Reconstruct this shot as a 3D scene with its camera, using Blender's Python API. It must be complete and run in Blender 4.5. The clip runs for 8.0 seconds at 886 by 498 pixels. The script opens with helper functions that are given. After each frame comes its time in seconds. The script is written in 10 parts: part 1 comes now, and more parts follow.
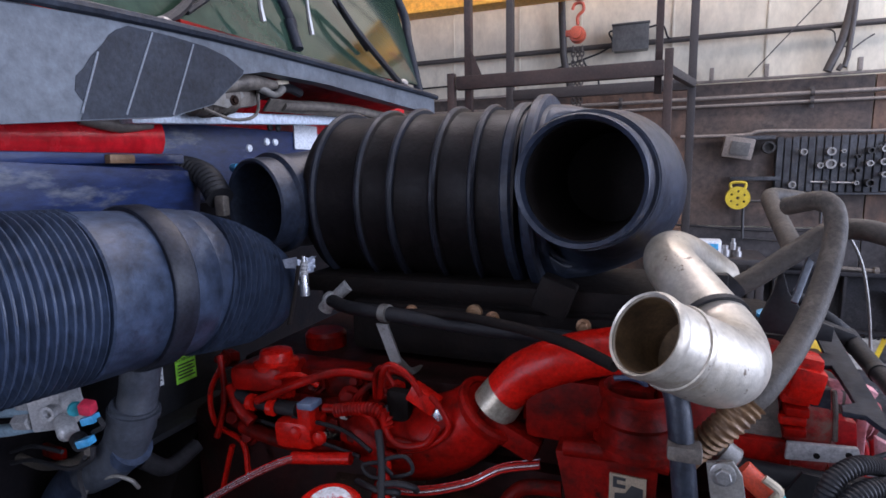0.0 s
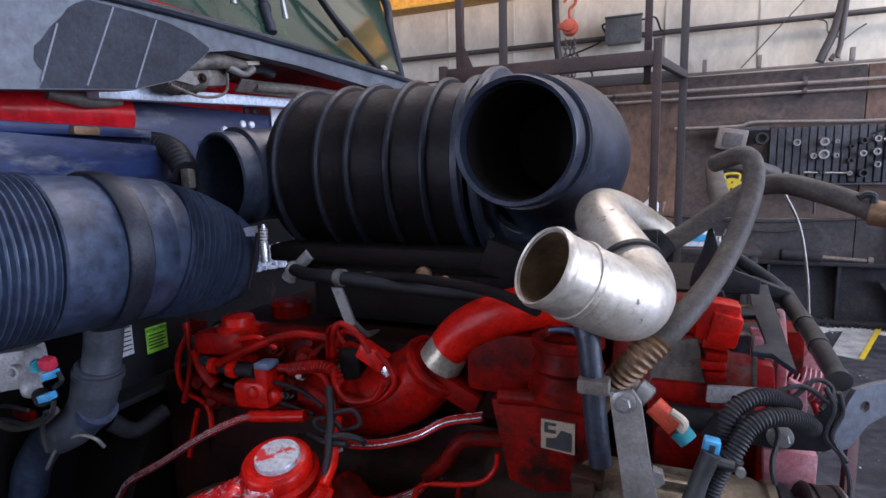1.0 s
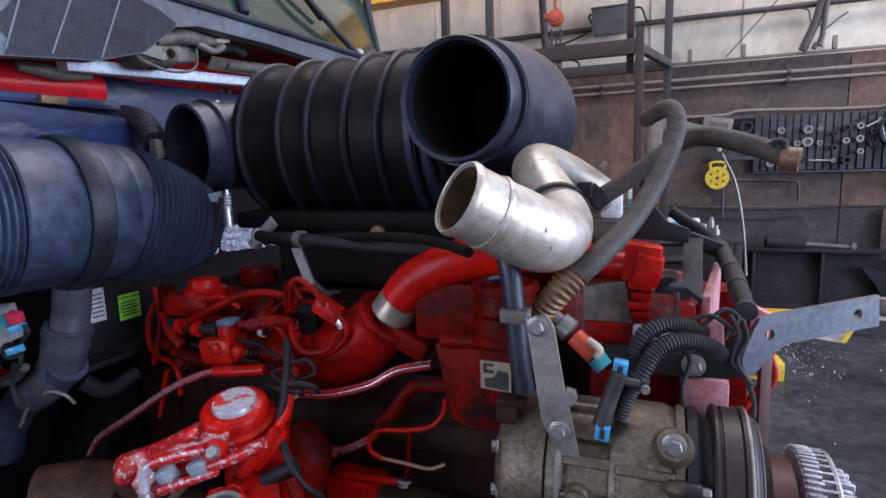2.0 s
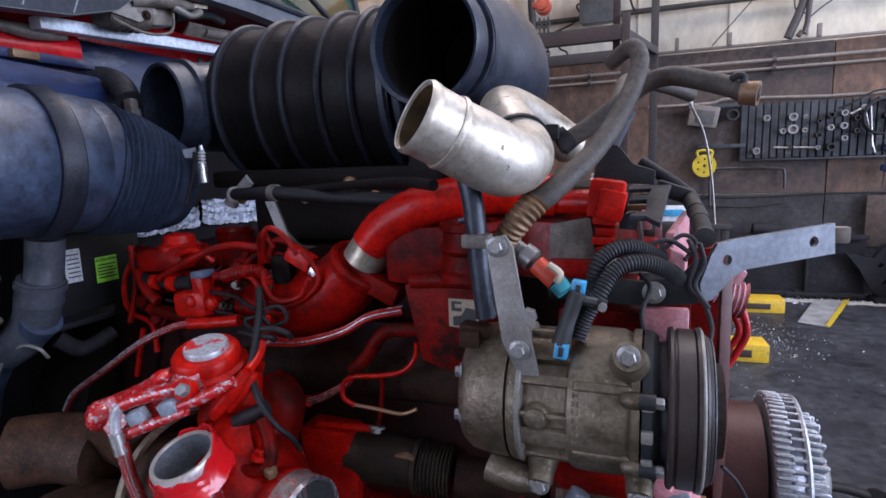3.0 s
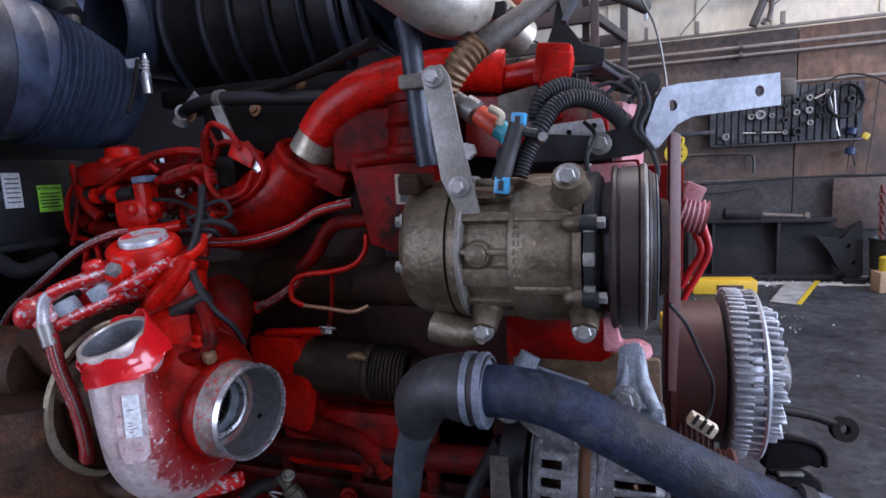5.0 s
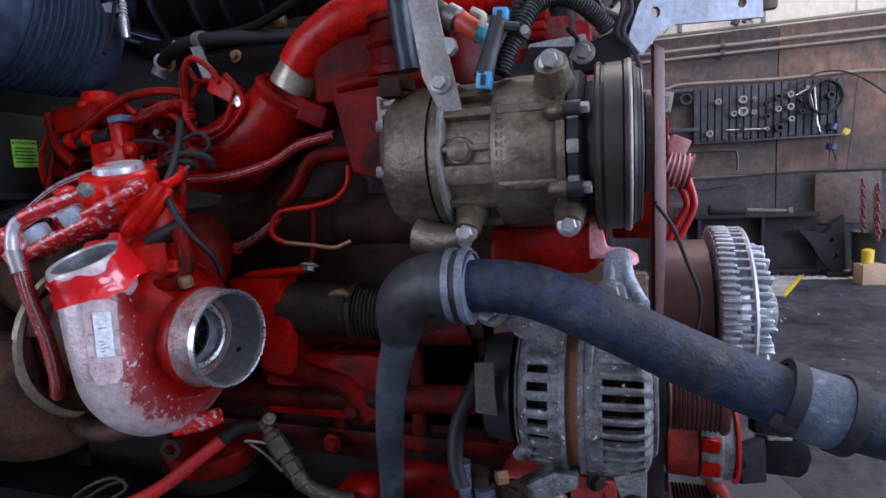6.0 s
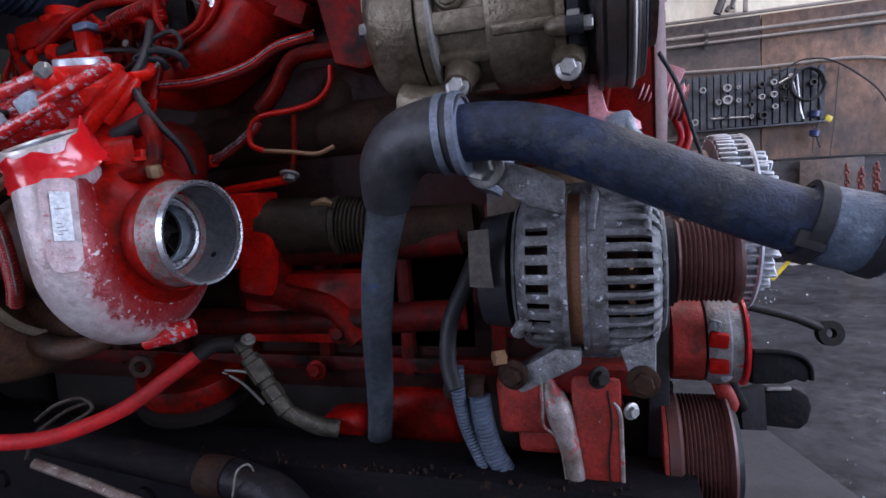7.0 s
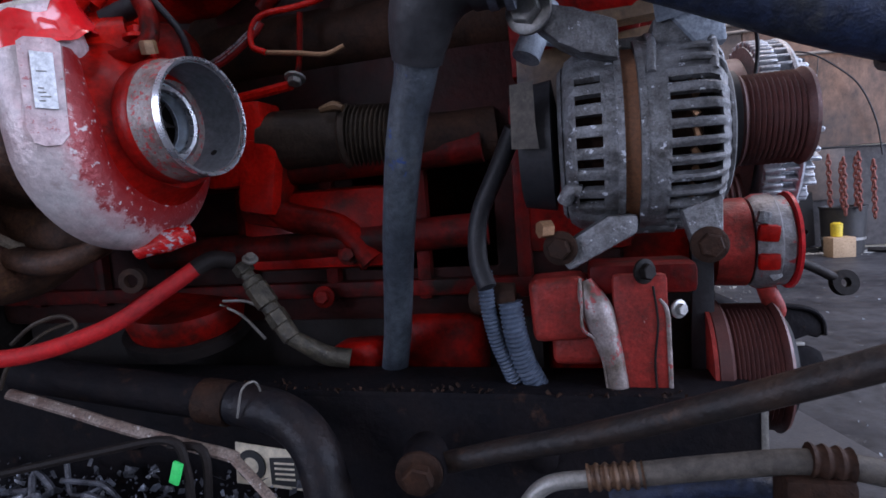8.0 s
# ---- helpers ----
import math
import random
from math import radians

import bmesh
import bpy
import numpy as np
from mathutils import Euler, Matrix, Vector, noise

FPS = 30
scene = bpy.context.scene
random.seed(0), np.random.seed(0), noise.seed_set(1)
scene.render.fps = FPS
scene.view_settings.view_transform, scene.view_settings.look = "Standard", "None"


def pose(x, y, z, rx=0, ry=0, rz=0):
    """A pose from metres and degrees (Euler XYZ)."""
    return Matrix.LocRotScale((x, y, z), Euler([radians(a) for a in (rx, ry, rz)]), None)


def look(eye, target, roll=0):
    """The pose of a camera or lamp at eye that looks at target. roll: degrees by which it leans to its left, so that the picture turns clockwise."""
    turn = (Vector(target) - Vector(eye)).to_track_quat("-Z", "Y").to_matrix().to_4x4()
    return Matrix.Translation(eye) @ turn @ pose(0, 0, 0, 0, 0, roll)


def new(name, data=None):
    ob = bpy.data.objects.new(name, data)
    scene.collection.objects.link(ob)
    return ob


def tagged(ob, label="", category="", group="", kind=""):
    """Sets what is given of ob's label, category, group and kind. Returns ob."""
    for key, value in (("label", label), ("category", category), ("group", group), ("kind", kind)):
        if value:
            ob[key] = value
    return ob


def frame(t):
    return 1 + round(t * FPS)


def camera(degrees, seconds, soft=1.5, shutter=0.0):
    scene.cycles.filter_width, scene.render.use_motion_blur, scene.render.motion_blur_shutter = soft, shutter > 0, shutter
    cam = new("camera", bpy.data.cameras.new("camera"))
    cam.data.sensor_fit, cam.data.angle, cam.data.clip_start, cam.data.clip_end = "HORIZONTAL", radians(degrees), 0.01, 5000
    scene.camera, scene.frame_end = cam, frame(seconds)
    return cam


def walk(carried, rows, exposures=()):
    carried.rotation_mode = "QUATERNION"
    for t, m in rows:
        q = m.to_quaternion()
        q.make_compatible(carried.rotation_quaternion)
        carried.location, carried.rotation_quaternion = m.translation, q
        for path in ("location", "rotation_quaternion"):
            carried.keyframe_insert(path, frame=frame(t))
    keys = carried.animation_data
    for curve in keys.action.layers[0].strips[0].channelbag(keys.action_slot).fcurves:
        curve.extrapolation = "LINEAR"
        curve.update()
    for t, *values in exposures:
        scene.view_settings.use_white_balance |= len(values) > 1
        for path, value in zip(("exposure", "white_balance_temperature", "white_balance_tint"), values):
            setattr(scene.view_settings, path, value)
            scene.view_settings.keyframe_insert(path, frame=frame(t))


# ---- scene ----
cam = camera(77.8, 8.0, soft=1.6)
PATH = [
    (0, (0.0222, -0.0354, 1.2950), (-0.7091, 1.8026, 1.0000), -1.0),
    (0.5, (0.0685, -0.0390, 1.2710), (-0.6749, 1.7943, 0.9740), -1.2),
    (1, (0.1046, -0.0380, 1.2480), (-0.6416, 1.7942, 0.9510), -1.4),
    (1.5, (0.1470, -0.0453, 1.2230), (-0.5970, 1.7867, 0.9240), -1.7),
    (2.8, (0.2085, -0.0603, 1.1430), (-0.5115, 1.7789, 0.8270), -2.0),
    (3.5, (0.2222, -0.0572, 1.0840), (-0.4775, 1.7908, 0.7760), -2.2),
    (4, (0.2347, -0.0534, 1.0470), (-0.4523, 1.8005, 0.7470), -2.3),
    (4.5, (0.2431, -0.0502, 1.0050), (-0.4278, 1.8120, 0.7140), -2.6),
    (6, (0.2470, -0.0519, 0.8610), (-0.3652, 1.8361, 0.6160), -3.0),
    (6.5, (0.2393, -0.0431, 0.7950), (-0.3518, 1.8541, 0.5700), -3.3),
    (7, (0.2306, -0.0315, 0.7300), (-0.3387, 1.8730, 0.5110), -3.6),
    (7.5, (0.2138, -0.0240, 0.6680), (-0.3281, 1.8900, 0.4620), -3.9),
    (8, (0.1687, -0.0070, 0.6100), (-0.3351, 1.9194, 0.4260), -4.1),
]
EXPOSURE, KELVIN, TINT = 0.53, 5850, 26
walk(cam, [(t, look(eye, target, roll)) for t, eye, target, roll in PATH], [(0, EXPOSURE - 0.03, KELVIN, TINT), (3, EXPOSURE, KELVIN, TINT), (8, EXPOSURE + 0.10, KELVIN, TINT)])

# ---- world and light: daylight through the open workshop doors, plus added overhead fills ----
world = bpy.data.worlds.new("sky")
scene.world = world
world.use_nodes = True
sky = world.node_tree.nodes.new("ShaderNodeTexSky")
sky.sky_type, sky.sun_disc = "NISHITA", False
sky.sun_elevation, sky.sun_rotation = radians(40), radians(200)
world.node_tree.links.new(sky.outputs[0], world.node_tree.nodes["Background"].inputs[0])
world.node_tree.nodes["Background"].inputs[1].default_value = 0.12


def area(name, place, target, width, height, watts, colour):
    data = bpy.data.lights.new(name, "AREA")
    data.shape, data.size, data.size_y, data.energy, data.color = "RECTANGLE", width, height, watts, colour
    ob = new(name, data)
    ob.matrix_world = look(place, target)
    return ob


area("front_door_daylight", (6.9, 0.6, 2.3), (0, 0.6, 1.6), 7.8, 4.2, 615, (0.78, 0.89, 1.0))
area("side_door_daylight", (-3.4, -3.95, 1.9), (-0.4, 0.6, 1.0), 3.0, 3.4, 110, (0.74, 0.86, 1.0))
# Unseen overhead fill, added to brighten upward faces of the engine.
area("overhead_fill", (-0.4, -0.5, 5.35), (-0.4, -0.3, 0), 4.0, 1.0, 20, (0.86, 0.93, 1.0))
# Unseen warm overhead fill, added to brighten the lined wall.
area("wall_fill", (0.5, 2.9, 5.35), (0.5, 3.1, 0), 5.0, 1.0, 142, (1.0, 0.93, 0.82))

# ---- mesh helpers ----
ORIGIN = {}


def smooth_line(pts, sub=6):
    """A Catmull-Rom line through the points."""
    p = [Vector(q) for q in pts]
    if len(p) < 3:
        return [p[0].lerp(p[-1], i / sub) for i in range(sub + 1)], [i / sub for i in range(sub + 1)]
    out, par = [], []
    ext = [2 * p[0] - p[1]] + p + [2 * p[-1] - p[-2]]
    for i in range(1, len(ext) - 2):
        a, b, c, d = ext[i - 1:i + 3]
        for k in range(sub):
            t = k / sub
            out.append(0.5 * (2 * b + (c - a) * t + (2 * a - 5 * b + 4 * c - d) * t * t + (3 * b - a - 3 * c + d) * t ** 3))
            par.append(i - 1 + t)
    out.append(p[-1])
    par.append(len(p) - 1)
    return out, par


def rings(bm, loops, close=True):
    """Skin a row of vertex loops with quads."""
    for a, b in zip(loops, loops[1:]):
        n = len(a)
        for i in range(n if close else n - 1):
            j = (i + 1) % n
            bm.faces.new((a[i], a[j], b[j], b[i]))


def tube(bm, pts, r, seg=14, sub=6, caps=True, wall=0.0, rib=None, squash=1.0):
    """A round hose or pipe along the points. r: radius or one a point. wall: open ends with that thickness. rib: (pitch, depth)."""
    line, par = smooth_line(pts, sub)
    if rib:
        total = sum((b - a).length for a, b in zip(line, line[1:]))
        n = max(12, round(total / rib[0]) * 6)
        acc = [0.0]
        for a, b in zip(line, line[1:]):
            acc.append(acc[-1] + (b - a).length)
        fine, fpar, k = [], [], 0
        for i in range(n + 1):
            s = total * i / n
            while k < len(acc) - 2 and acc[k + 1] < s:
                k += 1
            f = (s - acc[k]) / max(1e-9, acc[k + 1] - acc[k])
            fine.append(line[k].lerp(line[k + 1], f))
            fpar.append(par[k] + (par[k + 1] - par[k]) * f)
        line, par = fine, fpar
    radii = []
    for k, u in enumerate(par):
        if isinstance(r, (int, float)):
            v = r
        else:
            i = min(int(u), len(r) - 2)
            v = r[i] + (r[i + 1] - r[i]) * (u - i)
        if rib:
            v += rib[1] * (0.5, 0.42, 0.0, -0.5, -0.5, 0.0)[k % 6]
        radii.append(v)
    tang = []
    for i in range(len(line)):
        d = line[min(i + 1, len(line) - 1)] - line[max(i - 1, 0)]
        tang.append(d.normalized() if d.length > 1e-9 else Vector((0, 0, 1)))
    n0 = tang[0].orthogonal().normalized()
    loops, inner = [], []
    for i, c in enumerate(line):
        if i:
            n0 = (n0 - tang[i] * n0.dot(tang[i])).normalized()
        b0 = tang[i].cross(n0)
        ring = lambda rad: [bm.verts.new(c + (n0 * math.cos(a) + b0 * math.sin(a) * squash) * rad) for a in (2 * math.pi * k / seg for k in range(seg))]
        loops.append(ring(radii[i]))
        if wall:
            inner.append(ring(max(radii[i] - wall, 0.001)))
    rings(bm, loops)
    if wall:
        rings(bm, [list(reversed(l)) for l in inner])
        for a, b, flip in ((loops[0], inner[0], True), (loops[-1], inner[-1], False)):
            for i in range(seg):
                j = (i + 1) % seg
                f = (a[i], b[i], b[j], a[j]) if flip else (a[i], a[j], b[j], b[i])
                bm.faces.new(f)
    elif caps:
        bm.faces.new(list(reversed(loops[0])))
        bm.faces.new(loops[-1])
    return bm


def turned(bm, prof, at, axis=(1, 0, 0), seg=32, closed=False):
    """A body of revolution: prof is a row of (along, radius) from the place along the axis."""
    z = Vector(axis).normalized()
    x = z.orthogonal().normalized()
    y = z.cross(x)
    at = Vector(at)
    loops = []
    for s, r in prof:
        r = max(r, 0.0004)
        loops.append([bm.verts.new(at + z * s + (x * math.cos(a) + y * math.sin(a)) * r) for a in (2 * math.pi * k / seg for k in range(seg))])
    rings(bm, loops)
    if closed:
        rings(bm, [loops[-1], loops[0]])
    else:
        bm.faces.new(list(reversed(loops[0])))
        bm.faces.new(loops[-1])
    return bm


def absorb(bm, other):
    me = bpy.data.meshes.new("tmp")
    other.to_mesh(me)
    other.free()
    bm.from_mesh(me)
    bpy.data.meshes.remove(me)
    return bm


def turn(rx=0, ry=0, rz=0):
    return Euler([radians(a) for a in (rx, ry, rz)]).to_matrix().to_4x4()


def block(bm, at, size, rot=(0, 0, 0), bevel=0.003, seg=2, taper=1.0):
    """A box with rounded edges; taper narrows its top."""
    b = bmesh.new()
    bmesh.ops.create_cube(b, size=1.0)
    for v in b.verts:
        k = taper if v.co.z > 0 else 1.0
        v.co = Vector((v.co.x * size[0] * k, v.co.y * size[1] * k, v.co.z * size[2]))
    if bevel:
        bmesh.ops.bevel(b, geom=b.edges[:], offset=min(bevel, min(size) * 0.45), segments=seg, affect="EDGES", profile=0.6)
    b.transform(Matrix.Translation(at) @ turn(*rot))
    return absorb(bm, b)


def slab(bm, outline, thick, frame_of, holes=(), bevel=0.0):
    """A plate from an outline (u, v) with round holes (u, v, r), laid by the matrix frame_of, which maps (u, v, w)."""
    from mathutils.geometry import tessellate_polygon
    loops = [[Vector((u, v, 0)) for u, v in outline]]
    for u, v, r in holes:
        loops.append([Vector((u + r * math.cos(a), v + r * math.sin(a), 0)) for a in (-2 * math.pi * k / 16 for k in range(16))])
    flat = [p for l in loops for p in l]
    tris = tessellate_polygon(loops)
    b = bmesh.new()
    top = [b.verts.new((p.x, p.y, thick / 2)) for p in flat]
    low = [b.verts.new((p.x, p.y, -thick / 2)) for p in flat]
    for t in tris:
        try:
            b.faces.new([top[i] for i in t])
            b.faces.new([low[i] for i in reversed(t)])
        except ValueError:
            pass
    k = 0
    for l in loops:
        n = len(l)
        for i in range(n):
            j = (i + 1) % n
            b.faces.new((top[k + i], low[k + i], low[k + j], top[k + j]))
        k += n
    bmesh.ops.recalc_face_normals(b, faces=b.faces[:])
    if bevel and not holes:
        bmesh.ops.dissolve_limit(b, angle_limit=0.02, verts=b.verts[:], edges=b.edges[:])
        bmesh.ops.bevel(b, geom=b.edges[:], offset=bevel, segments=2, affect="EDGES", profile=0.6, clamp_overlap=True)
    b.transform(frame_of)
    return absorb(bm, b)


def plane_of(at, u, v):
    """A matrix whose first two axes run along u and v from the place."""
    u = Vector(u).normalized()
    w = u.cross(Vector(v)).normalized()
    v = w.cross(u)
    m = Matrix((u, v, w)).transposed().to_4x4()
    m.translation = at
    return m


def plate3(bm, corners, thick, bevel=-1.0):
    """A flat plate whose corners are places in space (taken onto one plane), with rounded edges if thick."""
    c = [Vector(p) for p in corners]
    mid = sum(c, Vector()) / len(c)
    n = Vector()
    for i in range(len(c)):
        n += (c[i] - mid).cross(c[(i + 1) % len(c)] - mid)
    u = (c[1] - c[0]).normalized()
    n.normalize()
    m = plane_of(mid, u, n.cross(u))
    inv = m.inverted()
    return slab(bm, [(inv @ p).to_2d() for p in c], thick, m, bevel=(min(0.004, thick * 0.28) if thick > 0.004 else 0.0) if bevel < 0 else bevel)


def bolt(bm, at, axis, r, length=0.0, washer=1.5):
    """A flanged hexagon bolt head."""
    h = r * 1.1
    turned(bm, [(-0.001, r * washer), (r * 0.2, r * washer), (r * 0.32, r * washer * 0.86)], at, axis, 20)
    turned(bm, [(r * 0.2, r), (h * 0.9, r), (h, r * 0.86)], at, axis, 6)
    if length:
        turned(bm, [(-length, r * 0.6), (0.0, r * 0.6)], at, axis, 12)
    return bm


def finish(bm, name, material, angle=38):
    bmesh.ops.recalc_face_normals(bm, faces=bm.faces[:])
    lo = Vector([min(v.co[i] for v in bm.verts) for i in range(3)])
    hi = Vector([max(v.co[i] for v in bm.verts) for i in range(3)])
    mid = (lo + hi) / 2
    bmesh.ops.translate(bm, verts=bm.verts[:], vec=-mid)
    me = bpy.data.meshes.new(name)
    bm.to_mesh(me)
    bm.free()
    me.materials.append(material)
    me.shade_smooth()
    me.set_sharp_from_angle(angle=radians(angle))
    return me, mid, lo


def part(name, bm, material, parent, label=""):
    """One mesh under a thing or a part."""
    me, mid, lo = finish(bm, name, material)
    ob = new(name, me)
    ob.parent = parent
    ob.location = mid - ORIGIN[parent.name]
    ORIGIN[ob.name] = mid
    return tagged(ob, label)


def solo(name, bm, material, label, category, group="", kind=""):
    """A thing made of one mesh."""
    me, mid, lo = finish(bm, name, material)
    ob = new(name, me)
    ob.location = mid
    ORIGIN[ob.name] = mid
    return tagged(ob, label, category, group, kind)


def thing(name, at, label, category, group="", kind=""):
    """An empty at the base of a thing, which carries its parts."""
    ob = new(name)
    ob.empty_display_size = 0.02
    ob.location = at
    ORIGIN[ob.name] = Vector(at)
    return tagged(ob, label, category, group, kind)


def letters(text, size, m, depth=0.0004):
    """Writing as a mesh, in the plane of the matrix."""
    cu = bpy.data.curves.new("writing", "FONT")
    cu.body, cu.size, cu.extrude, cu.align_x, cu.align_y = text, size, depth, "CENTER", "CENTER"
    ob = bpy.data.objects.new("writing", cu)
    me = bpy.data.meshes.new_from_object(ob)
    b = bmesh.new()
    b.from_mesh(me)
    b.transform(m)
    bpy.data.objects.remove(ob)
    bpy.data.meshes.remove(me)
    bpy.data.curves.remove(cu)
    return b


def crumpled(corners, nu, nv, amp, seed, thick=0.0012):
    """A thin sheet between four corners, pushed in and out at random like foil."""
    rnd = random.Random(seed)
    a, b, c, d = [Vector(p) for p in corners]
    n = (b - a).cross(d - a).normalized()
    bm = bmesh.new()
    front, back = [], []
    for j in range(nv + 1):
        for i in range(nu + 1):
            u, v = i / nu, j / nv
            p = a.lerp(b, u).lerp(d.lerp(c, u), v) + Vector([(rnd.random() - 0.5) * 0.006 for _ in range(3)]) + n * (rnd.random() - 0.5) * 2 * amp
            front.append(bm.verts.new(p))
            back.append(bm.verts.new(p + n * thick))
    w = nu + 1
    for j in range(nv):
        for i in range(nu):
            q = (j * w + i, j * w + i + 1, (j + 1) * w + i + 1, (j + 1) * w + i)
            bm.faces.new([front[k] for k in q])
            bm.faces.new([back[k] for k in reversed(q)])
    return bm


def ragged_band(at, axis, r, low, high, tall, seed, amp=0.0016):
    """A crumpled sleeve of tape: its top edge rises towards the direction tall."""
    rnd = random.Random(seed)
    z = Vector(axis).normalized()
    x = (Vector(tall) - z * Vector(tall).dot(z)).normalized()
    y = z.cross(x)
    bm = bmesh.new()
    nu, nv = 40, 6
    grid = [[], []]
    for side in (0, 1):
        rnd = random.Random(seed)
        for i in range(nu):
            ang = 2 * math.pi * i / nu
            top = low * 0.15 + (high - low * 0.15) * max(0.0, math.cos(ang)) ** 0.8 + 0.003 * math.sin(3 * ang + seed) + 0.0022 * math.sin(8 * ang + 2 * seed) + (rnd.random() - 0.5) * 0.002
            col = []
            for j in range(nv + 1):
                h = low + (1 - j / nv) * (0.003 * math.sin(2 * ang + seed) + 0.002 * math.sin(9 * ang)) + (top - low) * j / nv
                rad = r + (rnd.random() - 0.35) * 2 * amp - side * 0.0015 + 0.006 * (1 - j / nv) ** 2
                col.append(bm.verts.new(Vector(at) + z * h + (x * math.cos(ang) + y * math.sin(ang)) * rad))
            grid[side].append(col)
    for i in range(nu):
        k = (i + 1) % nu
        for j in range(nv):
            bm.faces.new((grid[0][i][j], grid[0][k][j], grid[0][k][j + 1], grid[0][i][j + 1]))
            bm.faces.new((grid[1][i][j + 1], grid[1][k][j + 1], grid[1][k][j], grid[1][i][j]))
        bm.faces.new((grid[0][i][nv], grid[0][k][nv], grid[1][k][nv], grid[1][i][nv]))
    return bm


def shard(bm, at, size, rnd):
    """An irregular little lump with six corners."""
    c = Vector(at)
    axes = [Vector((rnd.gauss(0, 1), rnd.gauss(0, 1), rnd.gauss(0, 1))).normalized() for _ in range(3)]
    p = [bm.verts.new(c + d * (size * (0.3 + 0.9 * rnd.random()))) for a in axes for d in (a, -a)]
    for f in ((0, 2, 4), (2, 1, 4), (1, 3, 4), (3, 0, 4), (2, 0, 5), (1, 2, 5), (3, 1, 5), (0, 3, 5)):
        bm.faces.new([p[k] for k in f])
    return bm


def B():
    return bmesh.new()


# ---- materials ----
def surface(name, base, other=None, rough=0.5, metal=0.0, scale=8.0, amount=0.5, bump=0.15, bump_scale=120.0,
            chip=None, chip_scale=30.0, chip_at=0.6, chip_metal=0.0, dirt=None, dirt_at=0.55, dirt_scale=14.0, coat=0.0, rough_var=0.15, stretch=(1, 1, 1), fine=0.35, spec=0.5):
    """A worn surface: two tones at a large scale, dirt at a middle one, chipped patches, and fine relief."""
    m = bpy.data.materials.new(name)
    m.use_nodes = True
    n, l = m.node_tree.nodes, m.node_tree.links
    bs = n["Principled BSDF"]
    geo = n.new("ShaderNodeNewGeometry")
    mp = n.new("ShaderNodeMapping")
    mp.inputs["Scale"].default_value = stretch
    l.new(geo.outputs["Position"], mp.inputs[0])

    def noise_tex(s, detail=4.0, rgh=0.6):
        t = n.new("ShaderNodeTexNoise")
        t.inputs["Scale"].default_value, t.inputs["Detail"].default_value, t.inputs["Roughness"].default_value = s, detail, rgh
        l.new(mp.outputs[0], t.inputs["Vector"])
        return t.outputs["Fac"]

    def step(src, lo, hi):
        r = n.new("ShaderNodeMapRange")
        r.inputs["From Min"].default_value, r.inputs["From Max"].default_value = lo, hi
        l.new(src, r.inputs["Value"])
        return r.outputs[0]

    def blend(fac, a, b):
        x = n.new("ShaderNodeMix")
        x.data_type = "RGBA"
        l.new(fac, x.inputs[0])
        for s, v in ((x.inputs[6], a), (x.inputs[7], b)):
            if isinstance(v, tuple):
                s.default_value = (*v, 1)
            else:
                l.new(v, s)
        return x.outputs[2]

    def scaled(src, k):
        x = n.new("ShaderNodeMath")
        x.operation = "MULTIPLY"
        x.inputs[1].default_value = k
        l.new(src, x.inputs[0])
        return x.outputs[0]

    other = other or tuple(c * 0.6 for c in base)
    col = blend(scaled(step(noise_tex(scale), 0.35, 0.7), amount), base, other)
    grain = n.new("ShaderNodeMix")
    grain.data_type, grain.blend_type = "RGBA", "MULTIPLY"
    grain.inputs[0].default_value = 1.0
    l.new(col, grain.inputs[6])
    shade = n.new("ShaderNodeMapRange")
    shade.inputs["From Min"].default_value, shade.inputs["From Max"].default_value = 0.3, 0.7
    shade.inputs["To Min"].default_value, shade.inputs["To Max"].default_value = 1.0 - fine, 1.0 + fine
    l.new(noise_tex(scale * 9.0, 6.0, 0.7), shade.inputs["Value"])
    l.new(shade.outputs[0], grain.inputs[7])
    col = grain.outputs[2]
    if dirt:
        col = blend(step(noise_tex(dirt_scale, 6.0, 0.7), dirt_at, dirt_at + 0.18), col, dirt)
    rgh = n.new("ShaderNodeMath")
    rgh.operation = "MULTIPLY_ADD"
    l.new(noise_tex(scale * 3.1, 5.0), rgh.inputs[0])
    rgh.inputs[1].default_value, rgh.inputs[2].default_value = rough_var * 2, rough - rough_var
    rough_out = rgh.outputs[0]
    bs.inputs["Metallic"].default_value = metal
    bs.inputs["Specular IOR Level"].default_value = spec
    if chip:
        mask = step(noise_tex(chip_scale, 7.0, 0.68), chip_at, chip_at + 0.03)
        col = blend(mask, col, chip)
        if chip_metal != metal:
            r = n.new("ShaderNodeMapRange")
            r.inputs["To Min"].default_value, r.inputs["To Max"].default_value = metal, chip_metal
            l.new(mask, r.inputs["Value"])
            l.new(r.outputs[0], bs.inputs["Metallic"])
    l.new(col, bs.inputs["Base Color"])
    l.new(rough_out, bs.inputs["Roughness"])
    if coat:
        bs.inputs["Coat Weight"].default_value = coat
        bs.inputs["Coat Roughness"].default_value = 0.12
    if bump:
        b = n.new("ShaderNodeBump")
        b.inputs["Strength"].default_value, b.inputs["Distance"].default_value = bump, 0.002
        l.new(noise_tex(bump_scale, 5.0), b.inputs["Height"])
        l.new(b.outputs[0], bs.inputs["Normal"])
    return m


